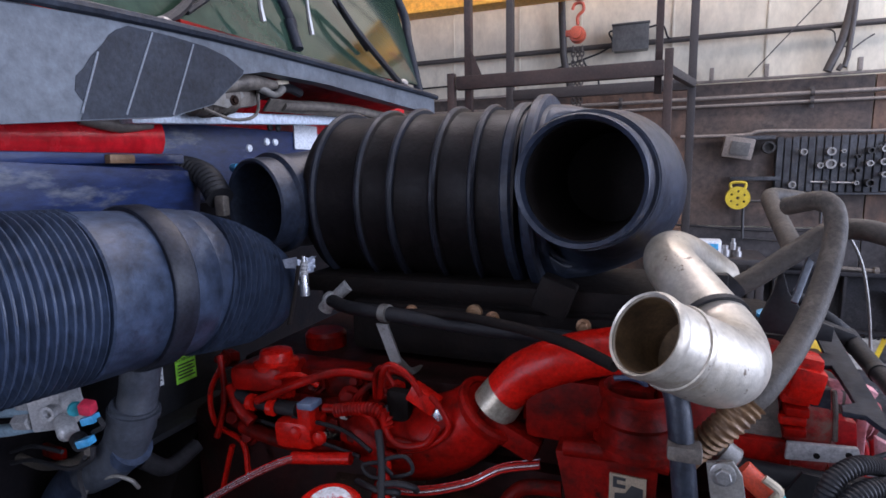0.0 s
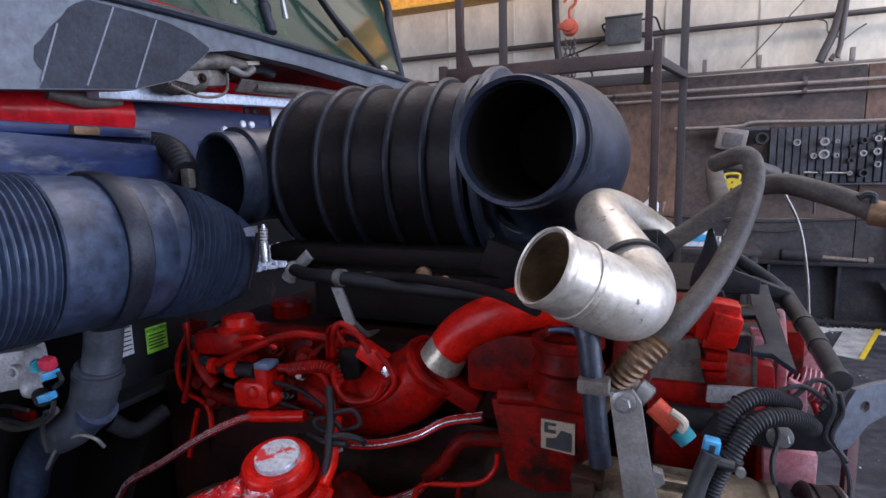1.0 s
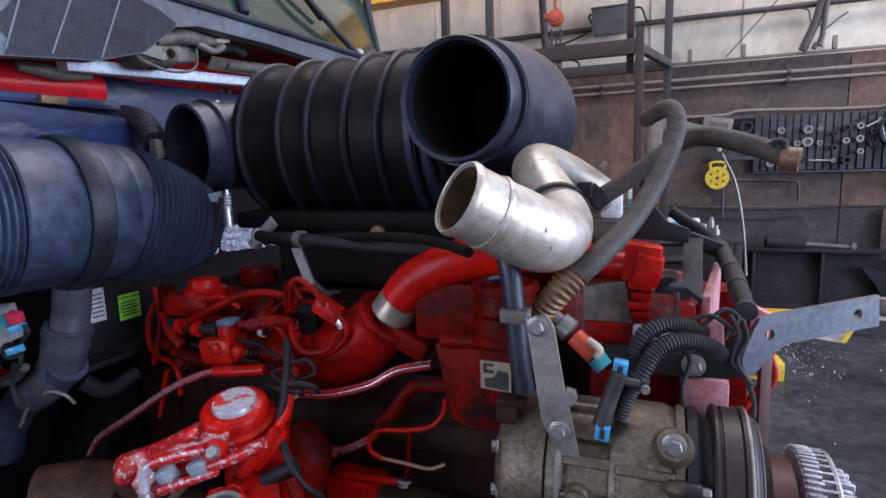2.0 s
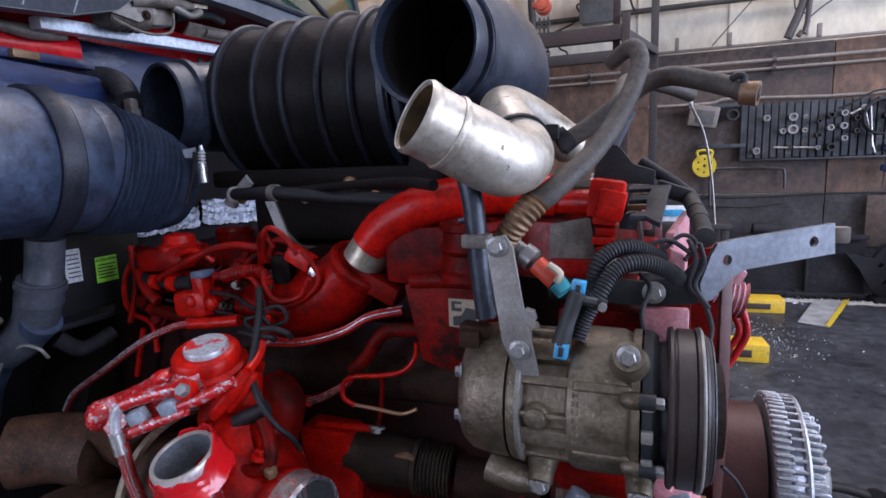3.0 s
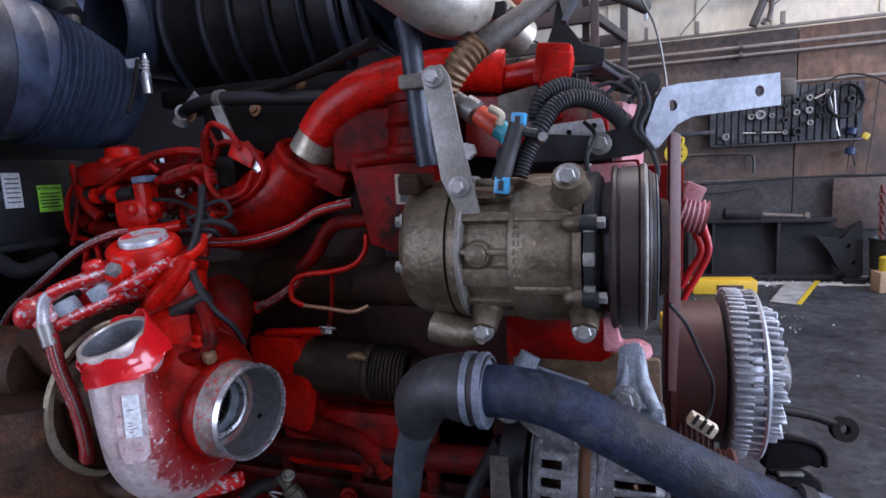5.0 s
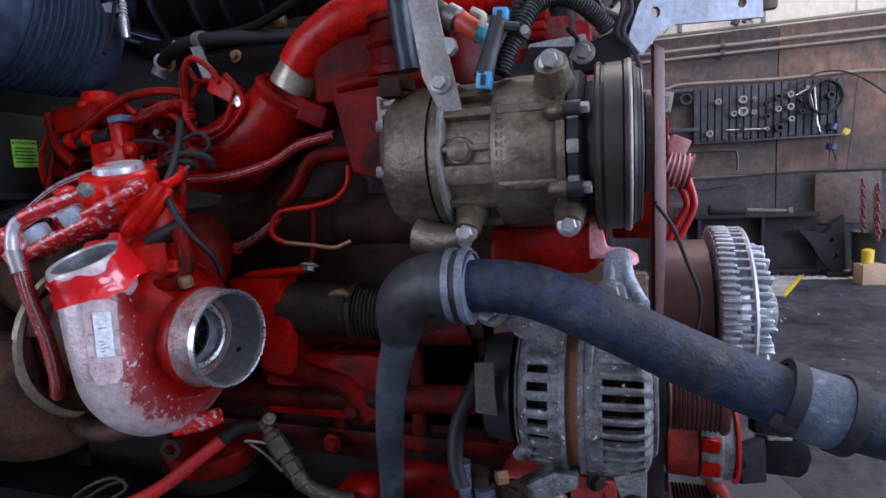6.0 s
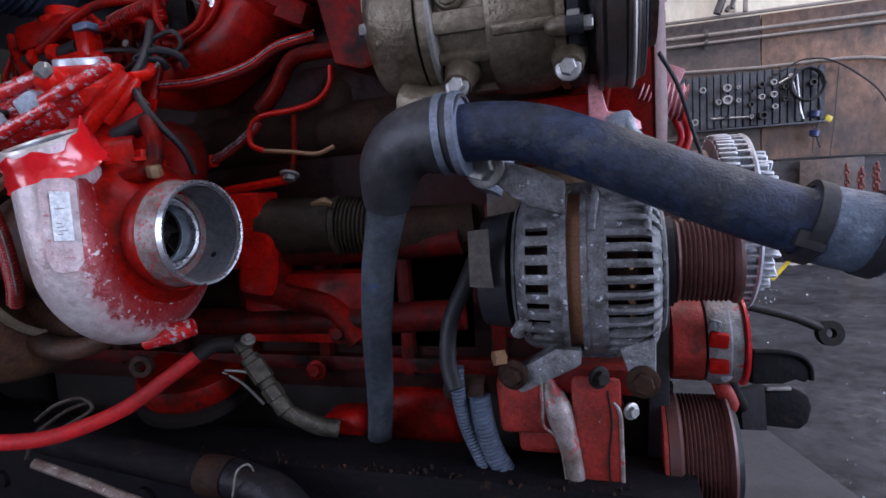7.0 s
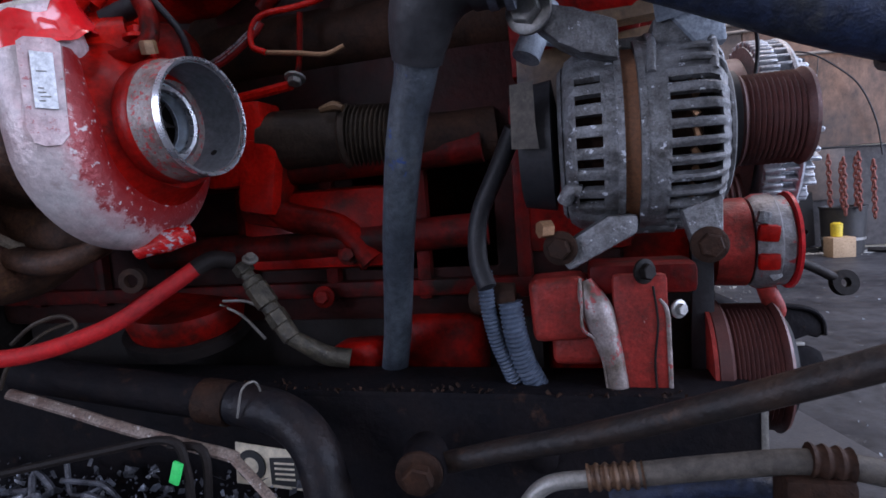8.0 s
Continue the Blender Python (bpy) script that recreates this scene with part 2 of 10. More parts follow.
RED = surface("red_engine_paint", (0.55, 0.0095, 0.0026), (0.27, 0.0050, 0.002), 0.30, scale=24, amount=0.9, dirt=(0.040, 0.006, 0.004), dirt_at=0.57, bump=0.45, bump_scale=110, coat=0.07, dirt_scale=42, spec=0.16)
# Oily red paint, darkened further for shade between the brighter red parts.
RED_DIRTY_SHADED = surface("oily_shaded_red_paint", (0.180, 0.0032, 0.0012), (0.026, 0.0034, 0.0022), 0.44, scale=17, amount=1.0, dirt=(0.012, 0.0060, 0.0045), dirt_at=0.51, bump=0.6, bump_scale=100, dirt_scale=24, spec=0.07)
RED_CHIPPED = surface("flaking_red_paint", (0.50, 0.009, 0.007), (0.30, 0.007, 0.006), 0.26, scale=26, chip=(0.46, 0.40, 0.42), chip_scale=105, chip_at=0.560, chip_metal=0.2, dirt=(0.12, 0.02, 0.02), dirt_at=0.60, dirt_scale=50, bump=0.9, bump_scale=90, coat=0.4, stretch=(1, 1, 1.6))
RED_HOSE = surface("red_hose_sleeve", (0.24, 0.010, 0.008), (0.12, 0.014, 0.012), 0.35, scale=60, bump=0.5, bump_scale=420, coat=0.2)
TURBINE = surface("heat_browned_iron", (0.068, 0.030, 0.016), (0.018, 0.011, 0.008), 0.62, scale=30, amount=1.0, dirt=(0.14, 0.070, 0.026), dirt_at=0.59, bump=1.0, bump_scale=90, dirt_scale=26, spec=0.25, fine=0.6)


def oversprayed(name, axis_y, axis_z, reach, ragged):
    """Bare grey casting, red where the paint of the inlet was sprayed over it, flaking in specks at the edge."""
    m = surface(name, (0.52, 0.47, 0.46), (0.40, 0.29, 0.29), 0.42, metal=0.25, scale=13, amount=0.95, dirt=(0.27, 0.21, 0.20), dirt_at=0.60, dirt_scale=30, bump=0.6, bump_scale=170, fine=0.25)
    n, l = m.node_tree.nodes, m.node_tree.links
    bs = n["Principled BSDF"]
    bare = bs.inputs["Base Color"].links[0].from_socket
    geo = n.new("ShaderNodeNewGeometry")
    off = n.new("ShaderNodeVectorMath")
    off.operation = "SUBTRACT"
    off.inputs[1].default_value = (0, axis_y, axis_z)
    l.new(geo.outputs["Position"], off.inputs[0])
    flat = n.new("ShaderNodeVectorMath")
    flat.operation = "MULTIPLY"
    flat.inputs[1].default_value = (0, 1, 1)
    l.new(off.outputs[0], flat.inputs[0])
    size = n.new("ShaderNodeVectorMath")
    size.operation = "LENGTH"
    l.new(flat.outputs[0], size.inputs[0])
    col = bare
    for scale, low, high, paint in ((30.0, reach, reach + ragged * 1.6, (0.40, 0.20, 0.20)), (110.0, reach + ragged * 0.2, reach + ragged * 0.7, (0.25, 0.030, 0.032)), (16.0, reach - ragged * 1.2, reach - ragged * 0.2, (0.25, 0.0085, 0.0075))):
        t = n.new("ShaderNodeTexNoise")
        t.inputs["Scale"].default_value, t.inputs["Detail"].default_value, t.inputs["Roughness"].default_value = scale, 6.0, 0.65
        l.new(geo.outputs["Position"], t.inputs["Vector"])
        push = n.new("ShaderNodeMath")
        push.operation = "MULTIPLY_ADD"
        push.inputs[1].default_value = ragged * 4.5
        l.new(t.outputs["Fac"], push.inputs[0])
        l.new(size.outputs["Value"], push.inputs[2])
        band = n.new("ShaderNodeMapRange")
        band.inputs["From Min"].default_value, band.inputs["From Max"].default_value = low + ragged * 2.25, high + ragged * 2.25
        band.inputs["To Min"].default_value, band.inputs["To Max"].default_value = 1.0, 0.0
        l.new(push.outputs[0], band.inputs["Value"])
        x = n.new("ShaderNodeMix")
        x.data_type = "RGBA"
        l.new(band.outputs[0], x.inputs[0])
        l.new(col, x.inputs[6])
        x.inputs[7].default_value = (*paint, 1)
        col = x.outputs[2]
    for scale, at, bare_tone in ((190.0, 0.630, (0.48, 0.40, 0.40)), (75.0, 0.640, (0.54, 0.47, 0.47))):
        t = n.new("ShaderNodeTexNoise")
        t.inputs["Scale"].default_value, t.inputs["Detail"].default_value, t.inputs["Roughness"].default_value = scale, 3.0, 0.6
        l.new(geo.outputs["Position"], t.inputs["Vector"])
        fleck = n.new("ShaderNodeMapRange")
        fleck.inputs["From Min"].default_value, fleck.inputs["From Max"].default_value = at, at + 0.05
        l.new(t.outputs["Fac"], fleck.inputs["Value"])
        x = n.new("ShaderNodeMix")
        x.data_type = "RGBA"
        l.new(fleck.outputs[0], x.inputs[0])
        l.new(col, x.inputs[6])
        x.inputs[7].default_value = (*bare_tone, 1)
        col = x.outputs[2]
    l.new(col, bs.inputs["Base Color"])
    return m


# Oily casting tone, taken near black for the shade between red parts.
ENGINE_DARK = surface("oily_shaded_engine_casting", (0.026, 0.0055, 0.0045), (0.011, 0.0065, 0.0055), 0.5, scale=14, amount=1.0, dirt=(0.026, 0.016, 0.012), dirt_at=0.60, dirt_scale=24, bump=0.6, bump_scale=90, spec=0.10)
BROWN_STEEL = surface("oil_baked_brown_steel", (0.052, 0.038, 0.027), (0.020, 0.015, 0.012), 0.5, metal=0.2, scale=26, amount=0.95, dirt=(0.095, 0.056, 0.028), dirt_at=0.61, dirt_scale=34, bump=0.6, spec=0.2)
PALE_SCRATCH = surface("pale_scraped_plastic", (0.21, 0.23, 0.26), (0.13, 0.145, 0.165), 0.5, scale=60, amount=0.9, bump=0.2)
TURBO_CASTING = oversprayed("oversprayed_turbo_casting", 0.462, 0.700, 0.096, 0.012)
CORRODED = surface("corroded_brass", (0.20, 0.115, 0.055), (0.09, 0.05, 0.028), 0.5, metal=0.35, scale=50, amount=0.9, bump=0.4)
ZINC = surface("pale_zinc_block", (0.50, 0.50, 0.50), (0.34, 0.33, 0.32), 0.45, metal=0.3, scale=30, dirt=(0.18, 0.17, 0.15), dirt_at=0.62, bump=0.2)
# Dust tone that also puts the haze over the wall clutter into the colour.
DUSTY_HAZY_STEEL = surface("dusty_hazy_steel", (0.024, 0.023, 0.026), (0.012, 0.012, 0.014), 0.7, scale=9, amount=0.95, dirt=(0.060, 0.055, 0.052), dirt_at=0.60, dirt_scale=9, bump=0.5, fine=0.5, spec=0.2)
# Grimy red, with shade put into the colour for the intake elbow.
RED_WORN_SHADED = surface("grimy_shaded_red_paint", (0.33, 0.0052, 0.0018), (0.10, 0.0035, 0.0018), 0.34, scale=19, amount=0.95, dirt=(0.018, 0.006, 0.0045), dirt_at=0.55, bump=0.5, bump_scale=110, coat=0.05, dirt_scale=30, spec=0.12)
FAN = surface("pale_fan_aluminium", (0.40, 0.415, 0.44), (0.25, 0.26, 0.28), 0.44, metal=0.35, scale=36, amount=0.9, dirt=(0.14, 0.13, 0.115), dirt_at=0.60, dirt_scale=40, bump=0.5)
ELBOW = surface("dusty_grey_elbow", (0.058, 0.066, 0.082), (0.028, 0.033, 0.043), 0.5, scale=14, amount=0.9, dirt=(0.12, 0.13, 0.14), dirt_at=0.6, bump=0.4)
TAPE = surface("glossy_red_tape", (0.62, 0.010, 0.012), (0.46, 0.008, 0.010), 0.20, scale=20, bump=0.15, bump_scale=60, coat=0.5, fine=0.15)
OLD_IRON = surface("dusty_greasy_iron", (0.17, 0.145, 0.12), (0.05, 0.042, 0.036), 0.6, metal=0.2, scale=40, amount=1.0, dirt=(0.24, 0.21, 0.17), dirt_at=0.62, dirt_scale=50, bump=0.6)
# Black rubber tones with the blue daylight sheen mixed into the colour.
DUCT_SHEEN = surface("blue_sheen_duct", (0.022, 0.029, 0.048), (0.011, 0.014, 0.022), 0.40, scale=12, amount=0.95, dirt=(0.058, 0.066, 0.084), dirt_at=0.57, dirt_scale=18, bump=0.4, bump_scale=130, fine=0.5, spec=0.34)
DUCT_RIB = surface("scuffed_sheen_rubber_rib", (0.017, 0.020, 0.030), (0.009, 0.010, 0.014), 0.44, scale=24, amount=1.0, dirt=(0.045, 0.050, 0.062), dirt_at=0.60, dirt_scale=30, bump=0.3, spec=0.26, fine=0.5)
CAST = surface("cast_aluminium", (0.190, 0.155, 0.108), (0.072, 0.053, 0.031), 0.38, metal=0.5, scale=17, amount=0.95, dirt=(0.042, 0.027, 0.012), dirt_at=0.55, bump=0.6, bump_scale=190, dirt_scale=19, chip=(0.34, 0.31, 0.26), chip_scale=60, chip_at=0.68, fine=0.4)
ALT = surface("corroded_aluminium", (0.185, 0.188, 0.195), (0.058, 0.055, 0.052), 0.46, metal=0.4, scale=70, amount=0.95, dirt=(0.036, 0.029, 0.023), dirt_at=0.54, dirt_scale=38, chip=(0.48, 0.50, 0.54), chip_scale=120, chip_at=0.615, bump=1.0, bump_scale=200)
VOLUTE = surface("turbo_casting", (0.54, 0.50, 0.50), (0.42, 0.25, 0.26), 0.42, metal=0.25, scale=11, amount=0.95, chip=(0.36, 0.12, 0.13), chip_scale=190, chip_at=0.60, bump=0.5, bump_scale=190)
STEEL = surface("zinc_steel", (0.29, 0.285, 0.275), (0.15, 0.14, 0.125), 0.42, metal=0.65, scale=50, dirt=(0.09, 0.07, 0.05), dirt_at=0.58, dirt_scale=60, bump=0.2, fine=0.25)
CASTING = surface("blue_grey_casting", (0.37, 0.42, 0.48), (0.18, 0.21, 0.25), 0.5, metal=0.15, scale=45, amount=0.9, dirt=(0.07, 0.055, 0.045), dirt_at=0.58, dirt_scale=40, chip=(0.46, 0.48, 0.52), chip_scale=110, chip_at=0.65, bump=0.6, bump_scale=240)
# Faded pink; on the front cover it puts daylight into the colour.
FADED_SUNLIT = surface("faded_sunlit_pink_paint", (0.58, 0.30, 0.32), (0.45, 0.10, 0.11), 0.5, scale=26, amount=0.8, dirt=(0.12, 0.06, 0.05), dirt_at=0.62, bump=0.3)
OILY = surface("oily_rust_plate", (0.20, 0.12, 0.06), (0.05, 0.034, 0.030), 0.5, scale=22, amount=1.0, bump=0.5)
STEEL_BRIGHT = surface("machined_steel", (0.62, 0.63, 0.65), (0.46, 0.46, 0.47), 0.28, metal=0.85, scale=30, amount=0.5, bump=0.08, fine=0.12)
STRAP = surface("dull_steel_strap", (0.24, 0.23, 0.21), (0.13, 0.115, 0.095), 0.48, metal=0.45, scale=40, amount=0.8, bump=0.2, fine=0.25)
BAR = surface("blued_steel_bar", (0.130, 0.142, 0.162), (0.082, 0.092, 0.108), 0.38, metal=0.45, scale=16, amount=1.0, dirt=(0.21, 0.22, 0.24), dirt_at=0.61, dirt_scale=34, chip=(0.07, 0.065, 0.06), chip_scale=80, chip_at=0.66, bump=0.2, fine=0.3)
SILVER = surface("oxidised_aluminium_pipe", (0.56, 0.52, 0.45), (0.36, 0.31, 0.23), 0.40, metal=0.55, scale=12, amount=0.95, dirt=(0.22, 0.165, 0.10), dirt_at=0.56, dirt_scale=17, chip=(0.11, 0.075, 0.045), chip_scale=70, chip_at=0.64, bump=0.25, fine=0.22)
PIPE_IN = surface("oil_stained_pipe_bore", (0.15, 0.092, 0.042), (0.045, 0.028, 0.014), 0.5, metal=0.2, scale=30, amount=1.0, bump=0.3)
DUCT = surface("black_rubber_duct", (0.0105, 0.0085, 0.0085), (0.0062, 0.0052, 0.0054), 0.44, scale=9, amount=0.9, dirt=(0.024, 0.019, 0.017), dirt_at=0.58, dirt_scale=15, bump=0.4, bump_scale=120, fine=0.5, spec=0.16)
DUCT_DUSTY = surface("dusty_blue_black_rubber", (0.042, 0.060, 0.100), (0.015, 0.022, 0.040), 0.42, scale=10, amount=1.0, dirt=(0.105, 0.130, 0.170), dirt_at=0.61, dirt_scale=18, bump=0.5, bump_scale=140, fine=0.6, spec=0.42, stretch=(1, 0.6, 0.5))
RUBBER = surface("black_rubber", (0.0135, 0.0135, 0.016), (0.026, 0.025, 0.025), 0.54, scale=30, dirt=(0.05, 0.047, 0.045), dirt_at=0.66, dirt_scale=50, bump=0.25, bump_scale=220, spec=0.28)
HOSE_GREY = surface("weathered_rubber_hose", (0.076, 0.064, 0.052), (0.036, 0.031, 0.026), 0.62, scale=25, amount=0.95, dirt=(0.130, 0.114, 0.092), dirt_at=0.60, dirt_scale=36, bump=0.4, bump_scale=220, fine=0.4, spec=0.3)
HOSE_DUSTY = surface("dusty_blue_grey_rubber", (0.058, 0.070, 0.082), (0.024, 0.030, 0.040), 0.46, scale=14, amount=1.0, dirt=(0.115, 0.12, 0.115), dirt_at=0.57, dirt_scale=24, chip=(0.020, 0.055, 0.19), chip_scale=13, chip_at=0.66, bump=0.5, bump_scale=420, fine=0.6)
HOSE_BLUE = surface("worn_blue_black_rubber", (0.014, 0.0155, 0.019), (0.015, 0.032, 0.090), 0.46, scale=13, amount=0.65, dirt=(0.066, 0.067, 0.065), dirt_at=0.565, dirt_scale=34, bump=0.6, bump_scale=380, spec=0.3, fine=0.7)
CLAMP_TAPE = surface("blue_grey_tape", (0.070, 0.092, 0.130), (0.03, 0.042, 0.064), 0.48, scale=60, amount=0.9, dirt=(0.20, 0.235, 0.27), dirt_at=0.585, dirt_scale=70, bump=0.9, bump_scale=200)
RUST = surface("rusty_cast_iron", (0.034, 0.0155, 0.009), (0.010, 0.0065, 0.005), 0.7, scale=28, amount=0.95, dirt=(0.085, 0.036, 0.015), dirt_at=0.63, bump=0.8, bump_scale=140, dirt_scale=34, spec=0.12)
RUST_BELT = surface("red_brown_pulley", (0.075, 0.022, 0.017), (0.032, 0.013, 0.012), 0.5, metal=0.2, scale=60, bump=0.3)
BRASS = surface("tarnished_brass", (0.34, 0.19, 0.10), (0.18, 0.10, 0.06), 0.45, metal=0.6, scale=60, bump=0.2)
BLACK_STEEL = surface("black_painted_steel", (0.012, 0.013, 0.016), (0.022, 0.020, 0.019), 0.48, scale=26, dirt=(0.045, 0.035, 0.028), dirt_at=0.62, bump=0.3, bump_scale=100, dirt_scale=36, spec=0.32)
FRAME_STEEL = surface("greasy_frame_steel", (0.0058, 0.0055, 0.0068), (0.013, 0.009, 0.0085), 0.70, scale=22, dirt=(0.055, 0.027, 0.017), dirt_at=0.61, bump=0.8, bump_scale=90, dirt_scale=26, spec=0.06)
# Block red, grimy and darkened for the shade behind nearer parts.
BLOCK = surface("grimy_shaded_engine_block", (0.100, 0.0034, 0.0024), (0.014, 0.0045, 0.0038), 0.5, scale=15, amount=1.0, dirt=(0.011, 0.0065, 0.005), dirt_at=0.47, bump=0.7, bump_scale=90, dirt_scale=20, spec=0.08)
# Grime black, also used as shade inside the duct mouth and turbo inlet.
GRIME_SHADE = surface("oily_grime_and_shade", (0.0105, 0.009, 0.0085), (0.019, 0.013, 0.011), 0.6, scale=30, bump=0.6, bump_scale=90, spec=0.10)
PINK = surface("sunfaded_red_paint", (0.52, 0.016, 0.018), (0.26, 0.010, 0.010), 0.36, scale=30, amount=0.8, dirt=(0.09, 0.015, 0.012), dirt_at=0.53, bump=0.3, coat=0.15, dirt_scale=38, spec=0.3)
COWL = surface("faded_grey_plastic", (0.098, 0.113, 0.132), (0.058, 0.067, 0.080), 0.5, scale=6, amount=0.9, dirt=(0.042, 0.049, 0.060), dirt_at=0.56, dirt_scale=9, bump=0.3, bump_scale=240, fine=0.35)
COWL_DARK = surface("dark_scuffed_plastic", (0.021, 0.026, 0.036), (0.010, 0.012, 0.018), 0.52, scale=16, amount=0.95, dirt=(0.055, 0.063, 0.078), dirt_at=0.63, dirt_scale=20, bump=0.35, bump_scale=220, fine=0.5, spec=0.25)
CAB_RED = surface("red_cab_paint", (0.60, 0.012, 0.018), (0.48, 0.01, 0.014), 0.25, scale=4, bump=0.05, coat=0.5)
CAB_BLUE = surface("dusty_navy_paint", (0.016, 0.030, 0.095), (0.009, 0.014, 0.042), 0.36, scale=7, amount=0.9, dirt=(0.17, 0.175, 0.18), dirt_at=0.57, dirt_scale=10, bump=0.3, bump_scale=60, fine=0.5, stretch=(1, 0.5, 1.6))
FOIL = surface("crinkled_heat_foil", (0.29, 0.315, 0.37), (0.15, 0.17, 0.215), 0.34, metal=0.6, scale=40, bump=1.0, bump_scale=260)
TRIM = surface("bare_aluminium_trim", (0.60, 0.66, 0.74), (0.45, 0.50, 0.56), 0.4, metal=0.25, scale=14, bump=0.1)
GLASS_GREEN = surface("tinted_windscreen", (0.010, 0.026, 0.021), (0.036, 0.060, 0.036), 0.10, scale=2.6, amount=0.9, bump=0.0, rough_var=0.05, coat=0.30, spec=0.32)
BLUE_PLASTIC = surface("bright_blue_connector", (0.06, 0.34, 0.60), (0.04, 0.26, 0.48), 0.35, bump=0.05)
TEAL = surface("teal_connector", (0.05, 0.42, 0.50), (0.04, 0.32, 0.40), 0.35, bump=0.05)
CREAM = surface("cream_plastic", (0.66, 0.58, 0.44), (0.55, 0.47, 0.34), 0.45, bump=0.05)
ORANGE = surface("orange_red_plastic", (0.62, 0.075, 0.03), (0.46, 0.045, 0.02), 0.42, scale=40, bump=0.1)
GREEN_LABEL = surface("lime_green_label", (0.30, 0.75, 0.06), (0.26, 0.66, 0.05), 0.5, bump=0.02)
PAPER = surface("white_label", (0.66, 0.68, 0.70), (0.55, 0.56, 0.58), 0.5, scale=30, bump=0.03)
INK = surface("black_ink", (0.02, 0.02, 0.02), None, 0.6, bump=0.0)
WHITE = surface("white_plastic", (0.74, 0.76, 0.78), (0.62, 0.64, 0.66), 0.4, bump=0.05)
YELLOW = surface("yellow_paint", (0.66, 0.42, 0.02), (0.50, 0.30, 0.02), 0.5, scale=16, chip=(0.18, 0.14, 0.07), chip_scale=22, chip_at=0.64, bump=0.2)
YELLOW_BRIGHT = surface("yellow_plastic", (0.58, 0.43, 0.02), (0.40, 0.29, 0.02), 0.45, scale=20, amount=0.8, dirt=(0.14, 0.11, 0.04), dirt_at=0.62, dirt_scale=30, bump=0.05)
CRANE = surface("orange_yellow_crane_paint", (0.70, 0.34, 0.03), (0.60, 0.28, 0.03), 0.5, scale=4, bump=0.08)
HOIST = surface("orange_hoist_paint", (0.46, 0.075, 0.028), (0.24, 0.04, 0.02), 0.45, scale=20, amount=0.9, dirt=(0.05, 0.03, 0.02), dirt_at=0.58, dirt_scale=30, bump=0.2)
RACK = surface("brown_primer_steel", (0.052, 0.032, 0.026), (0.026, 0.018, 0.016), 0.5, scale=8, amount=0.9, dirt=(0.11, 0.07, 0.05), dirt_at=0.63, bump=0.2)
DARK_RACK = surface("dark_rack_steel", (0.030, 0.026, 0.026), (0.05, 0.04, 0.036), 0.55, scale=8, bump=0.2)
FLOOR = surface("oil_dark_concrete", (0.054, 0.057, 0.065), (0.014, 0.015, 0.019), 0.46, spec=0.18, scale=2.2, amount=1.0, dirt=(0.125, 0.13, 0.135), dirt_at=0.60, dirt_scale=7, chip=(0.30, 0.31, 0.32), chip_scale=38, chip_at=0.69, bump=0.6, bump_scale=60, rough_var=0.28, fine=0.6)
PLY = surface("stained_plywood", (0.160, 0.086, 0.051), (0.060, 0.036, 0.025), 0.66, scale=2.0, amount=1.0, dirt=(0.034, 0.026, 0.023), dirt_at=0.51, dirt_scale=2.4, bump=0.35, bump_scale=50, stretch=(1, 1, 0.6), chip=(0.27, 0.23, 0.19), chip_scale=6, chip_at=0.665, fine=0.55)
PLY_DARK = surface("oil_stained_plywood", (0.085, 0.056, 0.041), (0.032, 0.026, 0.024), 0.66, scale=2.3, amount=1.0, dirt=(0.16, 0.125, 0.10), dirt_at=0.61, dirt_scale=3.2, bump=0.35, bump_scale=50, fine=0.55)
PLY_GREY = surface("dark_grey_plywood", (0.046, 0.041, 0.042), (0.022, 0.019, 0.019), 0.66, scale=3.0, amount=1.0, dirt=(0.105, 0.066, 0.045), dirt_at=0.60, dirt_scale=3.4, bump=0.4, bump_scale=50, fine=0.6)
LINER = surface("cream_wall_lining", (0.62, 0.57, 0.45), (0.50, 0.44, 0.34), 0.6, scale=1.3, amount=0.85, dirt=(0.34, 0.29, 0.22), dirt_at=0.63, dirt_scale=2.6, bump=0.4, bump_scale=9, stretch=(1, 1, 0.5), fine=0.18)
GREY_WALL = surface("grey_workshop_wall", (0.48, 0.47, 0.45), (0.36, 0.35, 0.33), 0.7, scale=1.2, bump=0.1)
CEIL = surface("roof_lining", (0.58, 0.56, 0.52), (0.46, 0.44, 0.40), 0.7, scale=0.9, bump=0.1)
CONDUIT = surface("dull_conduit", (0.21, 0.18, 0.155), (0.13, 0.11, 0.095), 0.5, metal=0.3, scale=8, bump=0.1)
PIPE_BLACK = surface("black_iron_pipe", (0.045, 0.038, 0.035), (0.07, 0.06, 0.05), 0.55, scale=8, bump=0.15)
BOX_GREY = surface("grey_electrical_box", (0.10, 0.097, 0.09), (0.06, 0.058, 0.055), 0.5, scale=6, amount=0.9, bump=0.1)
SOCKET_BOARD = surface("dark_tool_panel", (0.060, 0.064, 0.072), (0.024, 0.024, 0.028), 0.5, metal=0.3, scale=9, amount=1.0, dirt=(0.13, 0.115, 0.10), dirt_at=0.57, dirt_scale=14, bump=0.35, fine=0.6)
TOOL = surface("chrome_tool_steel", (0.42, 0.41, 0.40), (0.18, 0.17, 0.16), 0.35, metal=0.8, scale=40, bump=0.1)
TOOL_DARK = surface("black_impact_socket", (0.03, 0.03, 0.032), (0.06, 0.055, 0.05), 0.45, metal=0.4, scale=40, bump=0.1)
